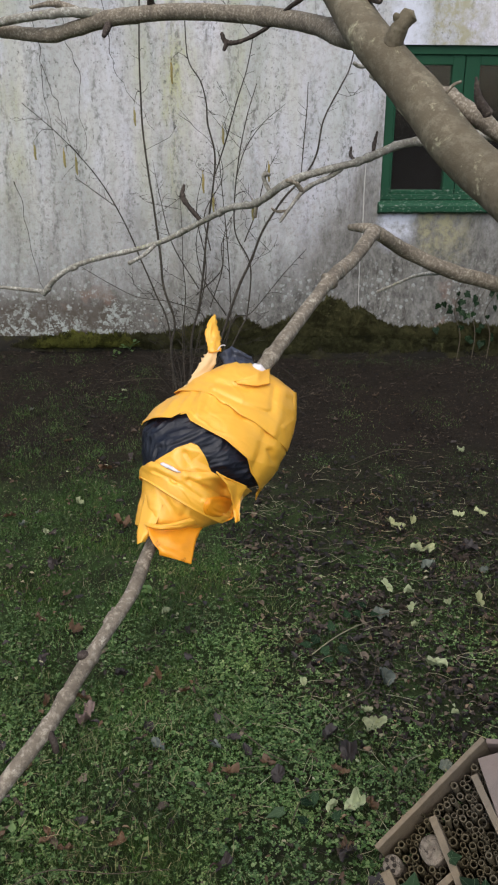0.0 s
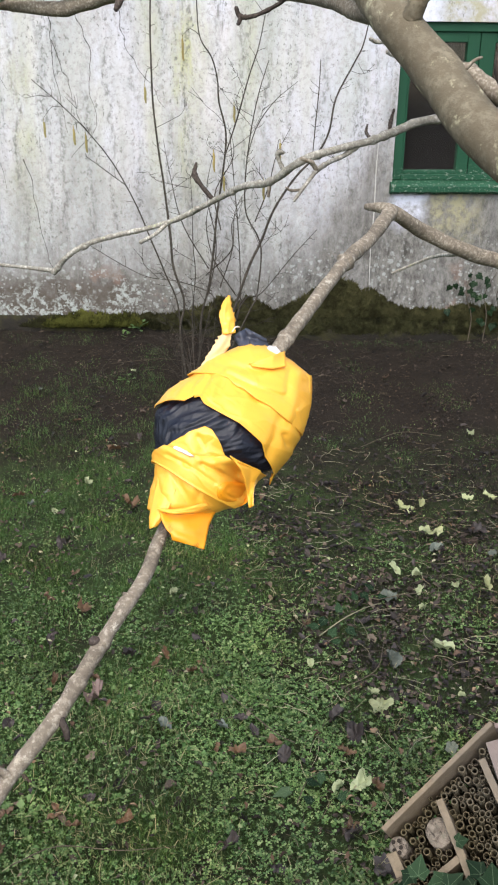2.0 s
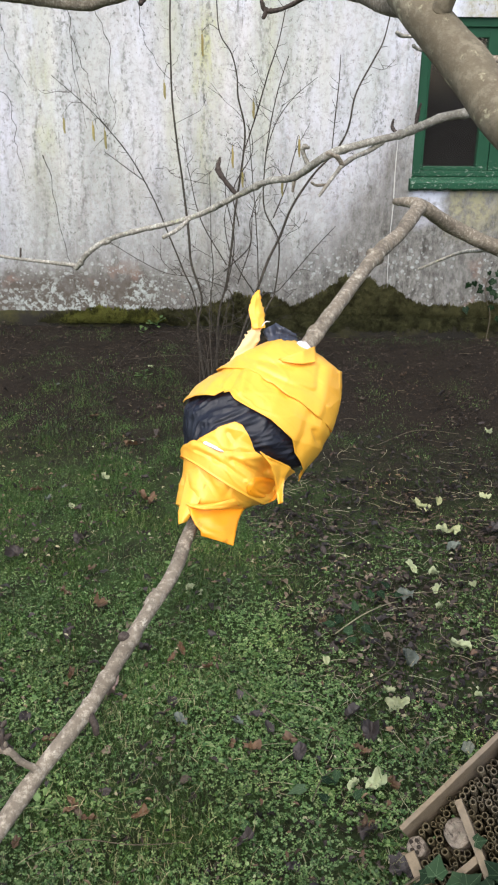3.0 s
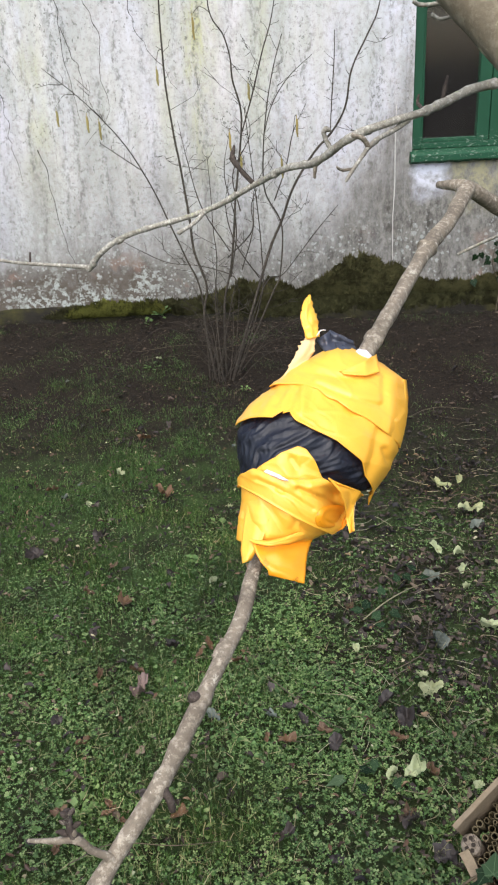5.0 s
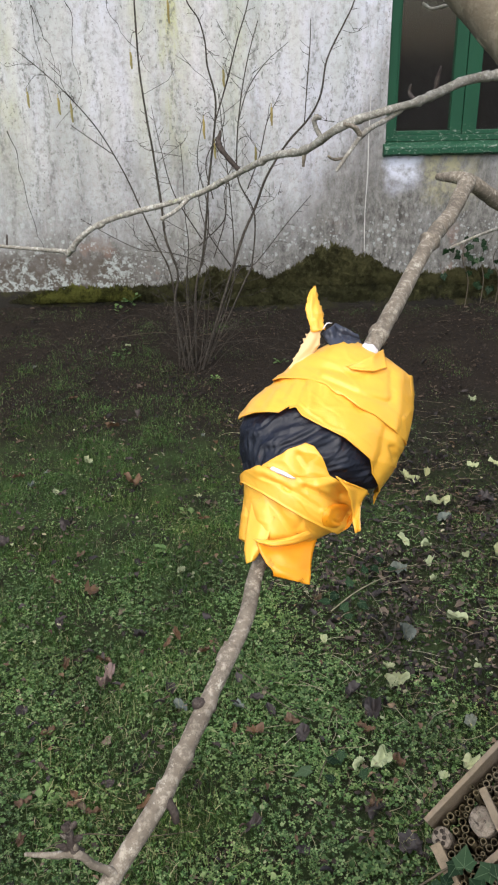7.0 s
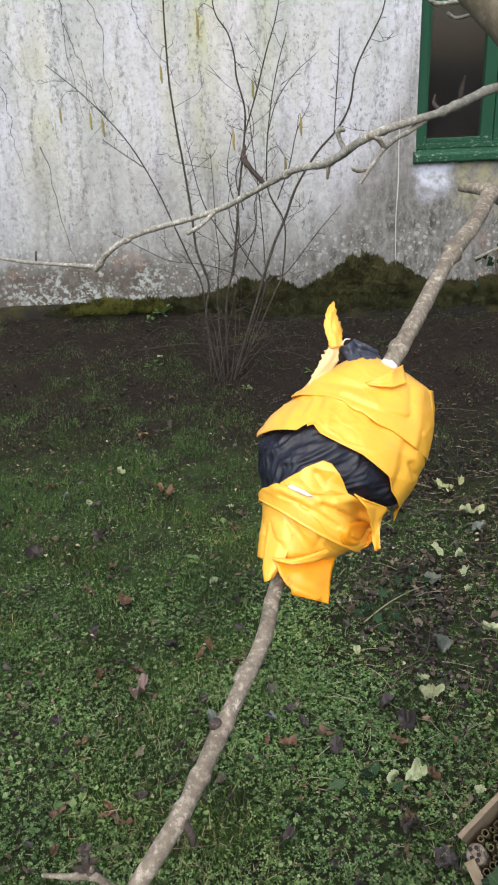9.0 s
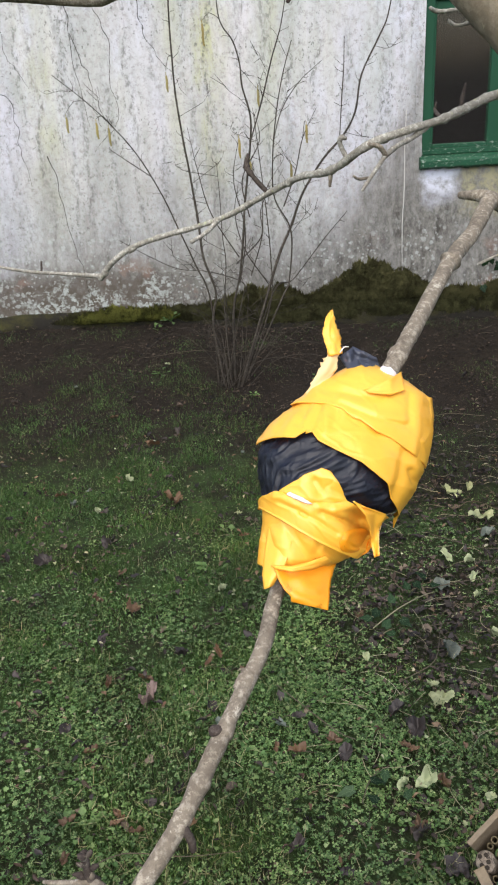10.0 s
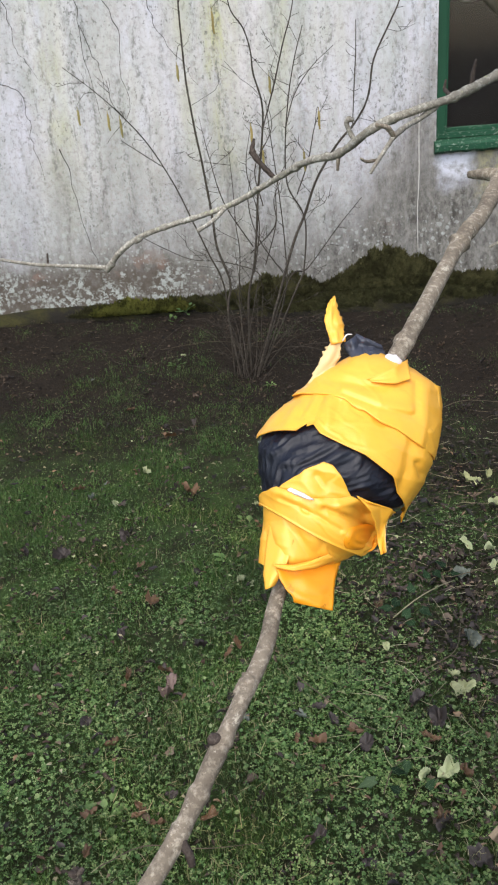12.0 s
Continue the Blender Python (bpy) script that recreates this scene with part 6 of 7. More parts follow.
def close_by(x, y):
    """The stretch of garden before the wall that is planted thickest; it thins out unevenly towards its edges."""
    return (np.abs(x - 0.02) < 0.30 + 0.30 * y + 0.55 * rng.random(len(x)) ** 2) & (y > 1.15)


def heights(x, y):
    return np.array([ground_z(a, b) for a, b in zip(x, y)])


LEAFLET = [(0, 0, 0), (-0.30, 0.38, 0.08), (-0.26, 0.78, 0.10), (0, 0.70, -0.02), (0.26, 0.78, 0.10), (0.30, 0.38, 0.08)]


def trefoil():
    vs, fs = [], []
    for k, ang in enumerate((0, 2 * math.pi / 3, 4 * math.pi / 3)):
        c, s = math.cos(ang), math.sin(ang)
        vs += [(c * x - s * y, s * x + c * y, z + 0.12 * y) for x, y, z in LEAFLET]
        o = k * 6
        fs += [(o, o + 3, o + 2, o + 1), (o, o + 5, o + 4, o + 3)]
    return vs, fs


def round_leaf():
    """A small toothed, three-lobed weed leaf."""
    rim = [(0.0, 0.0), (0.16, 0.06), (0.40, 0.10), (0.34, 0.26), (0.52, 0.42), (0.30, 0.50), (0.28, 0.70), (0.14, 0.72), (0.0, 0.95)]
    rim += [(-x, y) for x, y in reversed(rim[1:-1])]
    n = len(rim)
    vs = [(x, y, 0.30 * abs(x) - 0.10 * y * y + 0.04 * (k % 2)) for k, (x, y) in enumerate(rim)] + [(0, 0.42, -0.05)]
    return vs, [(k, (k + 1) % n, n) for k in range(n)]


def curled_leaf():
    """A torn scrap of dead leaf: lopsided, pointed, a little rolled."""
    vs, fs = [], []
    for i in range(6):
        t = i / 5
        w = (0.06, 0.22, 0.27, 0.34, 0.16, 0.02)[i]
        for j in (-1, 0, 1):
            vs.append((w * j * (1.25 if j > 0 else 0.8) + 0.10 * math.sin(5 * t), t - 0.5 + 0.07 * j * (i % 2), 0.09 * abs(j) * (1 + t) + 0.10 * math.sin(4 * t) - 0.04))
    for i in range(5):
        for j in range(2):
            a = i * 3 + j
            fs.append((a, a + 1, a + 4, a + 3))
    return vs, fs


def blade(bend):
    return [(-0.5, 0, 0), (0.5, 0, 0), (-0.42, bend * 0.25, 0.55), (0.42, bend * 0.25, 0.55), (0, bend, 0.95)], [(0, 1, 3, 2), (2, 3, 4)]


def leaf_shape(kind, seed):
    """A limp fallen leaf: an uneven, torn outline, folded along its midrib and buckled."""
    r = random.Random(seed)
    rim, n = [], 32
    for k in range(n):
        a = 2 * math.pi * k / n
        if kind == "lobed":
            q = 0.27 + 0.25 * max(0.0, math.cos(2.5 * (a - math.pi))) ** 0.7 * (0.55 + 0.45 * math.sin(a / 2)) + 0.03 * math.cos(9 * a)
        elif kind == "long":
            q = 0.46 * (0.32 + 0.68 * abs(math.cos(a)) ** 1.7)
        else:
            q = 0.36 + 0.10 * math.cos(a - math.pi) + 0.05 * math.cos(2 * a)
        q *= 1 + 0.22 * noise.noise(Vector((math.cos(a) * 2.2, math.sin(a) * 2.2, seed))) + 0.10 * (r.random() - 0.5)
        rim.append((q * math.sin(a), -q * math.cos(a)))
    vs, curl, fold, twist = [], r.uniform(-0.2, 0.9), r.uniform(0.2, 1.1), r.uniform(-0.7, 0.7)
    for t in (1.0, 0.72, 0.42):
        for x, y in rim:
            x, y = x * t, y * t
            z = fold * abs(x) + curl * y * y + twist * x * y + 0.26 * noise.noise(Vector((x * 5, y * 5, seed))) + 0.12 * noise.noise(Vector((x * 12, y * 12, seed)))
            vs.append((x * (1 - 0.25 * fold), y, z))
    vs.append((0, 0, 0))
    fs = [(t * n + i, t * n + (i + 1) % n, (t + 1) * n + (i + 1) % n, (t + 1) * n + i) for t in (0, 1) for i in range(n)] + [(2 * n + i, 2 * n + (i + 1) % n, 3 * n) for i in range(n)]
    return Geo().add(vs, fs)


def greens():
    # trefoils
    x, y = scatter(300000, -2.2, 2.3, 1.15, 4.9)
    near = smooth(3.5, 2.0, y)
    keep = (rng.random(len(x)) < (1 - bare(x, y)) ** 1.3 * (0.05 + 0.86 * near) * (0.78 + 0.18 * smooth(-0.3, 0.15, x)) * np.clip(0.82 + 1.5 * field(x, y, 3.6, 3) + 0.8 * field(x, y, 1.3, 6), 0.15, 1) + 0.16 * (y < 3.0) * np.clip(0.1 + 1.5 * field(x, y, 3.1, 23), 0, 1)) & close_by(x, y)
    x, y = x[keep], y[keep]
    n = len(x)
    lift = 0.008 + 0.042 * np.clip(0.5 + field(x, y, 6, 8), 0, 1) * rng.random(n) ** 0.7 * (1 - 0.6 * bare(x, y))
    size = rng.uniform(0.0045, 0.0112, n) * (1 + 0.5 * field(x, y, 5, 19)) * (1 - 0.38 * smooth(2.0, 3.2, y)) * (0.78 + 0.20 * smooth(-0.25, 0.2, x))
    vs, fs = trefoil()
    swarm("clover", vs, fs, turns(n, 0.52, size), np.stack([x, y, heights(x, y) + lift], 1), CLOVER, "dense low trefoil leaves of green ground cover", "ground cover")
    # rounder leaves among them
    x, y = scatter(29000, -2.2, 2.3, 1.15, 4.9)
    keep = (rng.random(len(x)) < (1 - bare(x, y)) * np.clip(0.45 + 1.3 * field(x, y, 2.4, 13), 0.12, 1) + 0.03 * (y < 2.8)) & close_by(x, y)
    x, y = x[keep], y[keep]
    n = len(x)
    vs, fs = round_leaf()
    swarm("herb_leaves", vs, fs, turns(n, 0.4, rng.uniform(0.007, 0.016, n) * (1 - 0.45 * smooth(2.0, 2.8, y))), np.stack([x, y, heights(x, y) + rng.uniform(0.006, 0.036, n)], 1), CLOVER, "small toothed weed leaves in the turf", "ground cover")
    # grass
    x, y = scatter(760000, -2.2, 2.3, 1.15, 4.9)
    turf = smooth(0.4, -0.25, x)
    keep = (rng.random(len(x)) < (1 - bare(x, y)) ** 0.8 * (0.45 + 0.55 * turf) * np.clip(0.52 + 1.5 * field(x, y, 2.7, 31) + 1.3 * field(x, y, 6.5, 33), 0.10, 1) + 0.010 * (y < 3.4)) & close_by(x, y)
    x, y = x[keep], y[keep]
    n = len(x)
    vs, fs = blade(0.55)
    m3 = turns(n, 0.55, np.ones(n))
    L, w = rng.uniform(0.010, 0.036, n) * (1 - 0.25 * smooth(2.6, 3.4, y)) * (1 + 0.7 * field(x, y, 3.3, 35)), rng.uniform(0.0008, 0.0018, n)
    m3 = m3 * np.stack([w, L, L], 1)[:, None, :]
    swarm("grass", vs, fs, m3, np.stack([x, y, heights(x, y)], 1), GRASS, "short uneven winter grass", "grass")
    # bleached blades lying over the turf
    x, y = scatter(26000, -1.3, 1.3, 1.2, 2.9)
    keep = (rng.random(len(x)) < (1 - bare(x, y)) * np.clip(0.35 + 1.2 * field(x, y, 2.1, 57), 0.05, 1) * (0.25 + 0.75 * smooth(2.5, 1.8, y))) & close_by(x, y)
    x, y = x[keep], y[keep]
    n = len(x)
    L, w = rng.uniform(0.012, 0.045, n), rng.uniform(0.0008, 0.0017, n)
    m3 = turns(n, 1.2, np.ones(n)) * np.stack([w, L, L], 1)[:, None, :]
    swarm("dead_grass", vs, fs, m3, np.stack([x, y, heights(x, y) + rng.uniform(0.018, 0.05, n)], 1), GRASS_PALE, "bleached grass blades lying over the turf", "grass")
    # the rest of the garden, thinner
    x, y = scatter(70000, -4.4, 4.4, -3.2, 4.9)
    keep = (rng.random(len(x)) < 0.15 + 0.85 * (1 - bare(x, y))) & ~close_by(x, y) & (rng.random(len(x)) < smooth(4.6, 2.2, np.hypot(x, 0.8 * (y - 1.6))))
    x, y = x[keep], y[keep]
    n = len(x)
    m3 = turns(n, 0.5, np.ones(n)) * np.stack([np.full(n, 0.006), np.full(n, 0.07), np.full(n, 0.07)], 1)[:, None, :]
    swarm("grass", vs, fs, m3, np.stack([x, y, heights(x, y)], 1), GRASS, "rough lawn grass round about", "grass")
    x, y = scatter(44000, -4.4, 4.4, -3.2, 4.9)
    keep = (rng.random(len(x)) < 1 - bare(x, y)) & ~close_by(x, y) & (rng.random(len(x)) < smooth(4.6, 2.2, np.hypot(x, 0.8 * (y - 1.6))))
    x, y = x[keep], y[keep]
    n = len(x)
    vs, fs = trefoil()
    swarm("clover", vs, fs, turns(n, 0.5, rng.uniform(0.012, 0.022, n)), np.stack([x, y, heights(x, y) + 0.025], 1), CLOVER, "looser trefoil ground cover round about", "ground cover")


def litter():
    x, y = scatter(105000, -2.2, 2.3, 1.15, 4.97)
    keep = (rng.random(len(x)) < 0.10 + 0.75 * bare(x, y) * np.clip(0.7 + field(x, y, 4, 41), 0.2, 1)) & close_by(x, y)
    x, y = x[keep], y[keep]
    # the darker tones take over from y = 3 onward
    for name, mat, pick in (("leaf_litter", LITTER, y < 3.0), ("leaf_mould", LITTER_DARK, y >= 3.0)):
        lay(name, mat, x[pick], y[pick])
    # whole leaves, limp and crumpled, over the crumbs
    x, y = scatter(9500, -1.6, 1.9, 1.25, 4.4)
    keep = (rng.random(len(x)) < 0.03 + 0.62 * bare(x, y) * smooth(3.9, 2.7, y)) & close_by(x, y)
    x, y = x[keep], y[keep]
    for k in range(3):
        a, b = x[k::3], y[k::3]
        n = len(a)
        g = leaf_shape(("ovate", "lobed", "long")[k], 51 + k)
        size = rng.uniform(0.016, 0.046, n)
        flat = np.stack([rng.uniform(0.5, 1.0, n), np.ones(n), rng.uniform(0.4, 1.3, n)], 1)[:, None, :]
        swarm("leaf_litter", g.v, g.f, turns(n, 0.55, size) * flat, np.stack([a, b, heights(a, b) + rng.uniform(0.006, 0.022, n)], 1), LITTER_LEAF, "whole dark brown leaves rotting on the soil", "leaf litter")


def lay(name, mat, x, y):
    n = len(x)
    vs, fs = curled_leaf()
    size = rng.uniform(0.006, 0.022, n) * np.where(rng.random(n) < 0.08, 1.9, 1.0) * (1 - 0.35 * smooth(2.6, 3.6, y))
    swarm(name, vs, fs, turns(n, 0.5, size) * np.stack([rng.uniform(0.5, 1.2, n), np.ones(n), rng.uniform(0.3, 1.4, n)], 1)[:, None, :], np.stack([x, y, heights(x, y) + 0.004 + rng.uniform(0, 0.014, n)], 1), mat, "brown rotting leaves strewn over dark soil" if mat is LITTER else "darker rotting leaves on the soil by the wall", "leaf litter")


def stalks():
    x, y = scatter(10000, -1.9, 2.1, 1.15, 4.95)
    keep = (rng.random(len(x)) < (0.10 + 0.5 * bare(x, y)) * (1 - 0.7 * smooth(2.8, 3.5, y))) & close_by(x, y)
    x, y = x[keep], y[keep]
    n = len(x)
    L, w = rng.uniform(0.015, 0.10, n), rng.uniform(0.0007, 0.0016, n)
    stalk = [(-0.5, -0.5, 0), (0.5, -0.5, 0), (0, -0.5, 0.9), (-0.5 + 9, 0, 2), (0.5 + 9, 0, 2), (9, 0, 2.9), (-0.5, 0.5, 0), (0.5, 0.5, 0), (0, 0.5, 0.9)]
    sf = [(0, 1, 4, 3), (1, 2, 5, 4), (2, 0, 3, 5), (3, 4, 7, 6), (4, 5, 8, 7), (5, 3, 6, 8)]
    m3 = turns(n, 0.16, np.ones(n)) * np.stack([w, L, w], 1)[:, None, :]
    swarm("dry_stalks", stalk, sf, m3, np.stack([x, y, heights(x, y) + 0.006 + rng.uniform(0, 0.012, n)], 1), STRAW, "thin pale dead stalks lying on the soil", "stalks")


def scraps(name, n, shape, lo, hi, mat, label, category):
    """Loose small leaves scattered through the turf."""
    x, y = scatter(n, -1.7, 1.9, 1.15, 3.7)
    keep = close_by(x, y)
    x, y = x[keep], y[keep]
    n = len(x)
    vs, fs = shape
    swarm(name, vs, fs, turns(n, 0.5, rng.uniform(lo, hi, n)) * np.stack([rng.uniform(0.45, 1.1, n), np.ones(n), rng.uniform(0.5, 2.0, n)], 1)[:, None, :], np.stack([x, y, heights(x, y) + rng.uniform(0.034, 0.056, n)], 1), mat, label, category)


def pale_stalks():
    """Long pale stalks and petioles lying about the bare soil."""
    g = Geo()
    for _ in range(340):
        x, y = rnd.uniform(0.10, 1.25), rnd.uniform(1.45, 3.6)
        z, a, L = ground_z(x, y) + rnd.uniform(0.02, 0.04), rnd.uniform(0, 6.28), rnd.uniform(0.02, 0.10)
        d, s = Vector((math.cos(a), math.sin(a), rnd.uniform(-0.15, 0.2))), Vector((-math.sin(a), math.cos(a), 0))
        p, bow = Vector((x, y, z)), rnd.uniform(-0.35, 0.35)
        g.tube([p, p + d * L * 0.35 + s * L * bow * 0.8, p + d * L * 0.7 + s * L * bow, p + d * L + s * L * bow * rnd.uniform(0.2, 1.2)], [0.0010, 0.0008, 0.0007, 0.0005], 5, 0, 0.012)
    tagged(part("pale_stalks", g, PALE_STRAW), "thin curved pale leaf stalks strewn on the soil", "stalks", kind="stuff")


greens()
litter()
stalks()
pale_stalks()
scraps("brown_leaf_scraps", 900, curled_leaf(), 0.007, 0.022, LEAF_BROWN, "small tan and russet leaf scraps in the turf", "leaf litter")
scraps("tan_leaf_scraps", 420, curled_leaf(), 0.006, 0.017, PALE_STRAW, "small pale tan scraps of dead leaf in the turf", "leaf litter")
scraps("yellow_leaflets", 170, round_leaf(), 0.008, 0.016, LEAF_PALE, "tiny yellowed leaves among the clover", "leaf litter")
scraps("black_leaf_scraps", 300, curled_leaf(), 0.012, 0.034, LEAF_PURPLE, "small blackened leaves rotting in the turf", "leaf litter")


# ---- fallen leaves that stand out ----
def fallen(rows, kind, mat, label, group):
    for i, (x, y, size) in enumerate(rows):
        root = thing("fallen_leaf", (x, y, ground_z(x, y)), label, "leaf", group)
        g = leaf_shape(kind, int(x * 977 + y * 131) % 997)
        m = Matrix.Translation((x, y, ground_z(x, y) + 0.026 + 0.01 * rnd.random())) @ Euler((rnd.uniform(-0.35, 0.35), rnd.uniform(-0.35, 0.35), rnd.uniform(0, 6.28))).to_matrix().to_4x4() @ Matrix.Scale(size, 4)
        g.v = [tuple(m @ Vector(v)) for v in g.v]
        part("blade", g, mat, root)
        p = [m @ Vector((0, -0.36, 0.05)), m @ Vector((0.03, -0.6, 0.02)), m @ Vector((0.12, -0.85, -0.1))]
        part("stalk", Geo().tube(p, [0.0009, 0.0008, 0.0005], 5, 0, 0.01), STRAW, root)


fallen([(0.672, 2.187, 0.068), (0.443, 1.935, 0.072), (0.732, 3.067, 0.072), (-0.522, 3.326, 0.059), (1.011, 3.128, 0.053), (1.11, 3.144, 0.059), (0.43, 1.985, 0.04), (1.205, 3.75, 0.06)], "lobed", LEAF_PALE, "pale yellow-green lobed leaf lying on the ground", "fallen leaves")
fallen([(0.816, 3.083, 0.052), (0.77, 3.04, 0.045), (0.686, 2.565, 0.049), (0.792, 2.495, 0.044), (0.274, 2.107, 0.036), (0.334, 1.653, 0.065), (0.293, 1.66, 0.046), (-0.068, 2.99, 0.034), (-0.13, 2.489, 0.042), (-0.096, 2.474, 0.034), (0.542, 1.641, 0.06), (0.673, 1.974, 0.03), (-0.427, 4.414, 0.04), (-0.611, 3.052, 0.04), (0.48, 1.617, 0.033)], "ovate", LEAF_PALE, "pale yellow-green oval leaf lying on the ground", "fallen leaves")
fallen([(0.797, 2.848, 0.097), (0.614, 2.607, 0.063), (0.671, 2.479, 0.056), (0.659, 2.391, 0.051), (0.896, 2.493, 0.067)], "long", LEAF_PALE, "long pale shrivelled leaf lying on the soil", "fallen leaves")
fallen([(0.775, 2.714, 0.065), (0.57, 2.455, 0.068), (0.51, 2.145, 0.077), (0.592, 1.781, 0.049), (0.025, 1.87, 0.038), (-0.121, 1.882, 0.05), (0.98, 2.70, 0.05)], "ovate", LEAF_GREY, "grey-green limp dead leaf on the ground", "fallen leaves")
fallen([(-0.706, 3.097, 0.045), (-0.883, 4.239, 0.03), (-0.40, 3.0, 0.025), (-0.67, 3.22, 0.03), (-0.05, 3.5, 0.03)], "ovate", LEAF_GREY, "small whitish dead leaf lying in the grass", "fallen leaves")
fallen([(0.059, 1.782, 0.054), (-0.409, 2.406, 0.079), (-0.327, 3.113, 0.091), (0.149, 1.816, 0.044), (-0.194, 1.589, 0.044), (0.302, 1.542, 0.05), (0.282, 2.296, 0.048), (-0.451, 3.648, 0.07), (0.313, 1.78, 0.041), (0.332, 1.76, 0.037)], "lobed", LEAF_BROWN, "crisp brown leaf fallen in the grass", "fallen leaves")
fallen([(0.381, 1.665, 0.059), (-0.445, 1.813, 0.045), (-0.354, 1.622, 0.039), (-0.355, 1.599, 0.035), (-0.312, 1.575, 0.041), (-0.466, 1.611, 0.042), (-0.455, 1.509, 0.041), (-0.061, 2.103, 0.041), (-0.139, 2.188, 0.05), (-0.165, 2.14, 0.038), (-0.526, 2.476, 0.051), (-0.058, 2.807, 0.037), (-0.435, 2.067, 0.052), (-0.359, 1.889, 0.025), (0.007, 1.801, 0.034), (-0.775, 3.196, 0.053), (-0.653, 3.93, 0.056), (-0.336, 2.078, 0.056), (-0.462, 2.616, 0.035)], "long", LEAF_BROWN, "curled reddish-brown leaf fallen in the grass", "fallen leaves")
fallen([(0.31, 1.53, 0.06), (0.365, 1.44, 0.07), (-0.535, 2.788, 0.084), (-0.734, 2.695, 0.083), (0.354, 1.819, 0.079), (0.134, 1.443, 0.051), (0.314, 1.892, 0.06), (0.17, 1.76, 0.057), (0.064, 1.892, 0.042), (-0.291, 1.649, 0.035), (-0.156, 1.957, 0.05), (-0.479, 2.247, 0.048), (-0.523, 1.902, 0.046), (-0.24, 2.181, 0.05), (0.969, 2.871, 0.09), (0.035, 1.513, 0.046), (0.102, 1.849, 0.045)], "ovate", LEAF_PURPLE, "blackened purple leaf rotting in the turf", "fallen leaves")
fallen([(-0.317, 2.008, 0.087)], "long", LEAF_MOTTLED, "mottled purple and pale pink leaf fallen in the turf", "fallen leaves")

# a low ivy climbing the foot of the wall under the window
wall_ivy = thing("ivy_plant", (1.6, 4.93, 0.12), "low dark ivy climbing the foot of the wall", "ivy")
for k in range(3):
    x = 1.5 + 0.09 * k
    part("stem", Geo().tube([(x, 4.9, 0.10), (x + 0.02, 4.93, 0.3), (x + rnd.uniform(-0.04, 0.06), 4.975, 0.42), (x + rnd.uniform(-0.05, 0.08), 4.985, 0.56)], [0.003, 0.0028, 0.0022, 0.0014], 6, 0.2, 0.03), STRAW, wall_ivy)
for _ in range(34):
    z = rnd.uniform(0.22, 0.58)
    ivy_leaf(Vector((rnd.gauss(1.60, 0.10), 4.955 - 0.09 * max(0.0, 0.42 - z) - rnd.uniform(0, 0.02), z)), rnd.uniform(0.026, 0.045), Vector((rnd.uniform(-0.6, 0.6), -1, rnd.uniform(-0.3, 0.6))), rnd.uniform(2.2, 4.1), wall_ivy, 0.9)

# sprigs of ivy in the ground cover
sprig = thing("ivy_sprig", (0.38, 2.32, 0.03), "sprig of dark ivy leaves lying on the ground", "ivy")
for x, y, s in ((0.337, 2.305, 0.06), (0.387, 2.345, 0.058), (0.402, 2.258, 0.055), (0.346, 2.227, 0.06), (0.365, 2.191, 0.045), (0.31, 2.27, 0.05), (0.479, 2.447, 0.055), (0.514, 2.476, 0.05), (0.528, 2.43, 0.045), (0.45, 2.42, 0.05)):
    ivy_leaf(Vector((x, y, ground_z(x, y) + 0.04)), s * 0.7, Vector((rnd.uniform(-0.4, 0.4), rnd.uniform(-0.7, 0.1), 1)), rnd.uniform(0, 6.28), sprig, 0.62)
part("stem", Geo().tube([(0.315, 2.245, 0.03), (0.39, 2.30, 0.048), (0.465, 2.353, 0.05), (0.53, 2.41, 0.03)], [0.0022, 0.0021, 0.0018, 0.0014], 6, 0.2, 0.02), PALE_STRAW, sprig)
sprig = thing("ivy_sprig", (0.2, 1.66, 0.03), "sprig of dark ivy leaves lying in the clover", "ivy")
for x, y, s in ((0.171, 1.64, 0.06), (0.219, 1.665, 0.05), (0.253, 1.688, 0.045), (0.287, 1.614, 0.04), (0.222, 1.611, 0.04)):
    ivy_leaf(Vector((x, y, ground_z(x, y) + 0.045)), s * 0.7, Vector((rnd.uniform(-0.4, 0.4), rnd.uniform(-0.7, 0.1), 1)), rnd.uniform(0, 6.28), sprig, 0.62)
part("stem", Geo().tube([(0.19, 1.62, 0.03), (0.22, 1.68, 0.04), (0.27, 1.72, 0.035)], [0.0013, 0.0012, 0.0009], 6, 0.2, 0.02), STRAW, sprig)

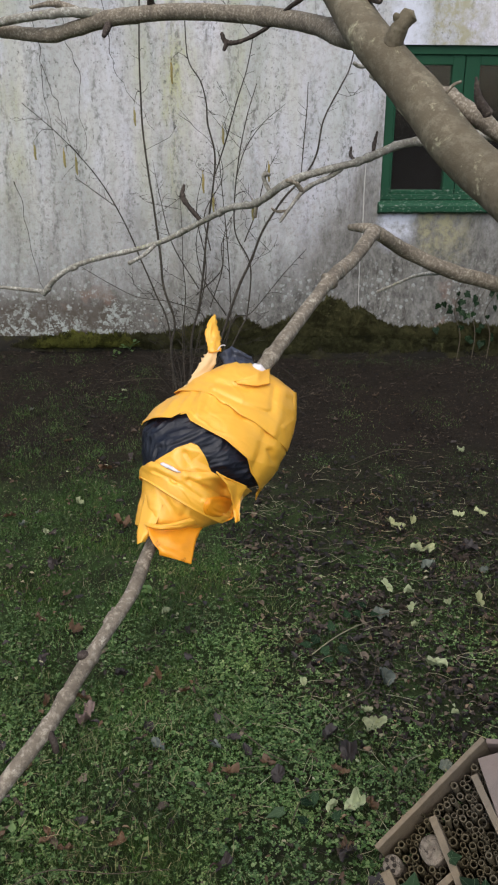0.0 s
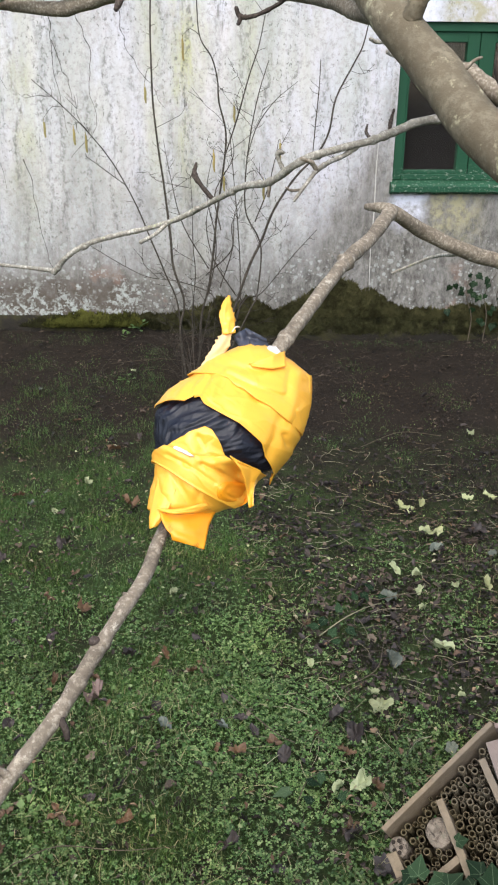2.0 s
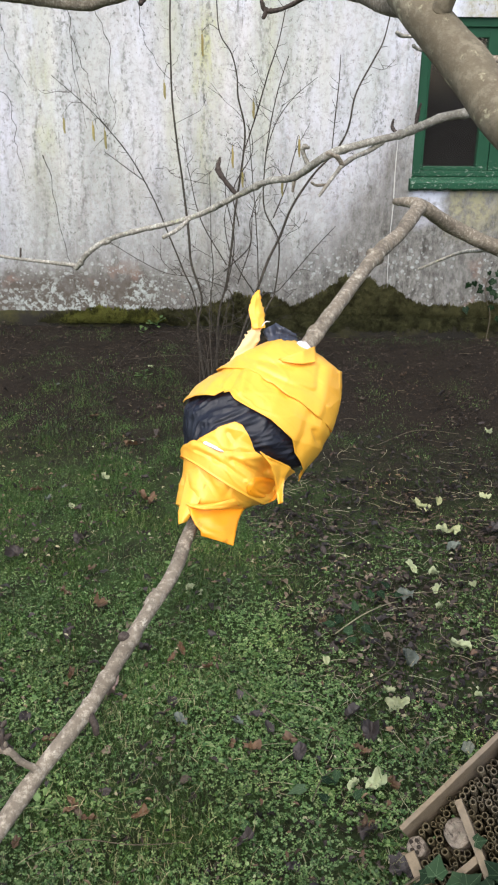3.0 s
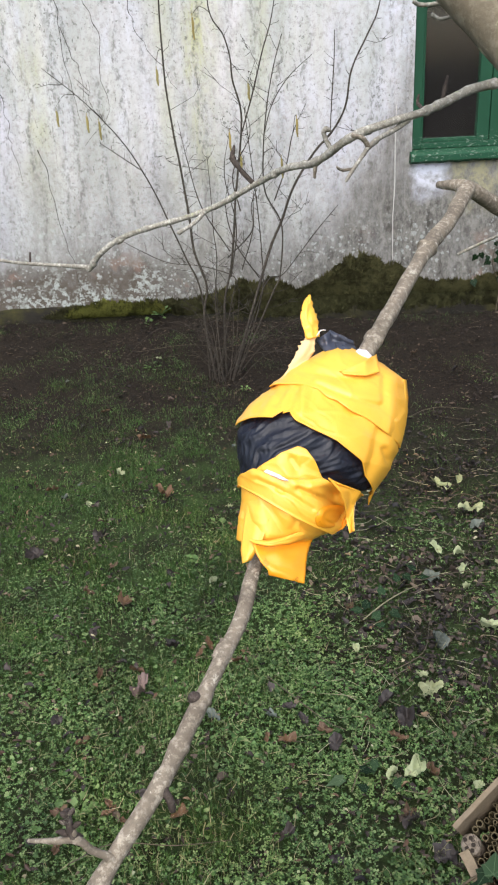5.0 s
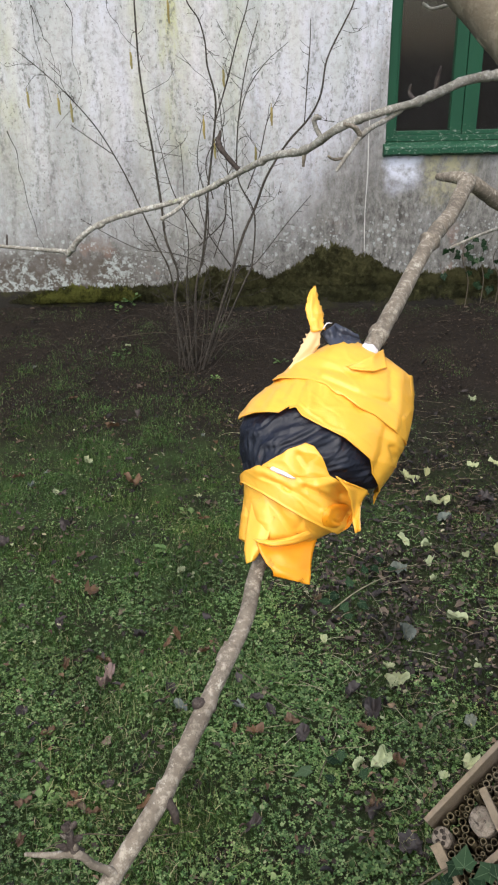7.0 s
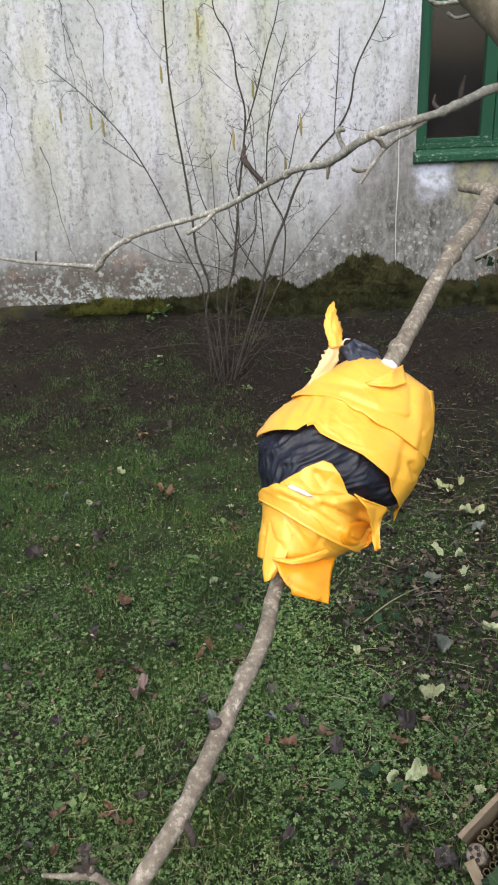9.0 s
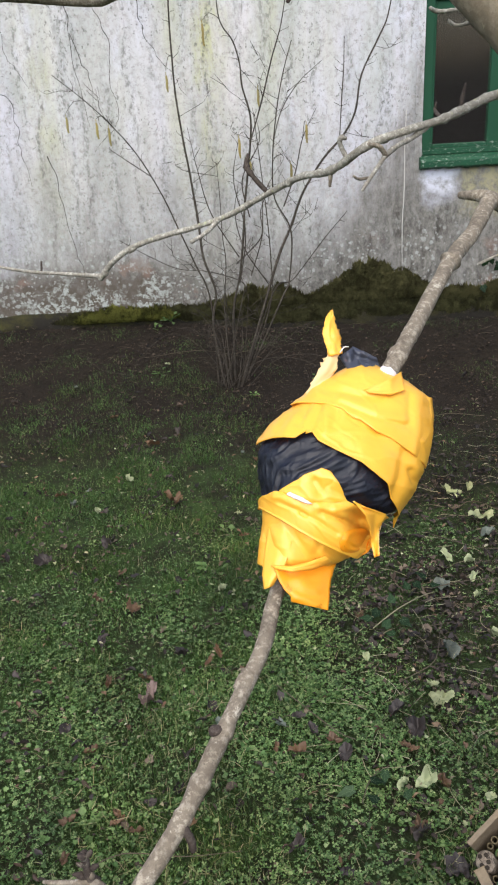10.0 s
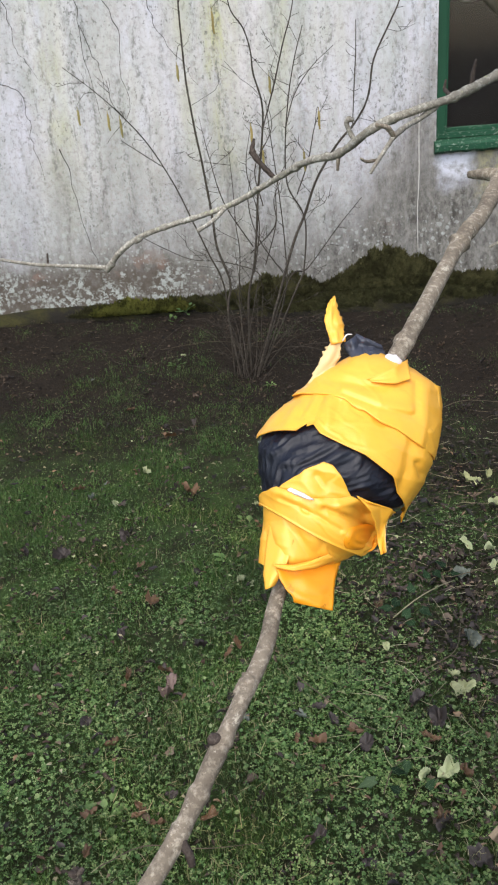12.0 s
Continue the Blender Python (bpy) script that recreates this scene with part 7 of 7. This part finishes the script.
# a few longer twigs on the ground
for pts in ([(-0.42, 1.46, 0.05), (-0.33, 1.50, 0.055), (-0.20, 1.49, 0.05), (-0.08, 1.50, 0.045)], [(0.52, 2.42, 0.035), (0.606, 2.433, 0.045), (0.704, 2.437, 0.05), (0.78, 2.45, 0.04)], [(0.722, 2.897, 0.045), (0.79, 2.92, 0.06), (0.896, 2.831, 0.045)], [(0.02, 2.0, 0.05), (0.15, 1.83, 0.05), (0.2, 1.79, 0.05)],
            [(0.6, 2.75, 0.03), (0.75, 2.62, 0.045), (0.95, 2.66, 0.03)], [(-0.55, 4.5, 0.16), (-0.25, 4.45, 0.2), (0.0, 4.35, 0.18)], [(0.35, 2.0, 0.04), (0.45, 2.06, 0.05), (0.5, 2.2, 0.045)], [(0.66, 3.6, 0.05), (0.86, 3.72, 0.07), (1.05, 3.7, 0.06)]):
    tagged(part("twig", Geo().tube(pts, [0.0014, 0.0012, 0.0010, 0.0007][:len(pts)], 6, 0.25, 0.02), STRAW), "thin dead twig lying on the ground", "twig", "dead twigs")


# small weeds by the wall and in the turf
def weed(x, y, z, n, size, spread):
    root = thing("weed", (x, y, z), "small leafy green weed growing near the wall" if y > 4 else "rosette of light green weed leaves in the turf", "weed", "weeds")
    for _ in range(n):
        a, el = rnd.uniform(0, 6.28), rnd.uniform(0.1, 0.9)
        d = Vector((math.cos(a) * math.cos(el), math.sin(a) * math.cos(el), math.sin(el)))
        tip = Vector((x, y, z)) + d * spread * rnd.uniform(0.5, 1.2)
        side = d.cross(Vector((0, 0, 1))).normalized() * size * rnd.uniform(0.3, 0.45)
        up = side.cross(d).normalized() * size * 0.1
        e = tip + d * size + Vector((0, 0, -0.25 * size))
        m = tip.lerp(e, 0.5)
        part("leaf", Geo().add([tip, m + side + up, e, m - side + up, m - up * 0.5], [(0, 1, 4), (1, 2, 4), (2, 3, 4), (3, 0, 4)]), CLOVER, root)
        part("stalk", Geo().tube([(x, y, z), tip.lerp(Vector((x, y, z)), 0.4) + Vector((0, 0, 0.006)), tip], [0.0012, 0.001, 0.0008], 5, 0, 0.02), GRASS, root)


for x, y, z, n, size, spread in ((-0.49, 4.88, 0.17, 16, 0.034, 0.06), (-0.43, 4.9, 0.24, 12, 0.032, 0.05), (-0.46, 4.38, 0.10, 9, 0.030, 0.03), (0.02, 4.1, 0.06, 6, 0.020, 0.02), (-0.36, 3.75, 0.01, 7, 0.024, 0.02),
                                 (-0.44, 1.62, 0.0, 12, 0.030, 0.035), (-0.16, 2.62, 0.0, 14, 0.028, 0.05), (-0.10, 2.86, 0.0, 10, 0.028, 0.04), (0.36, 4.25, 0.08, 8, 0.022, 0.03)):
    weed(x, y, z, n, size, spread)
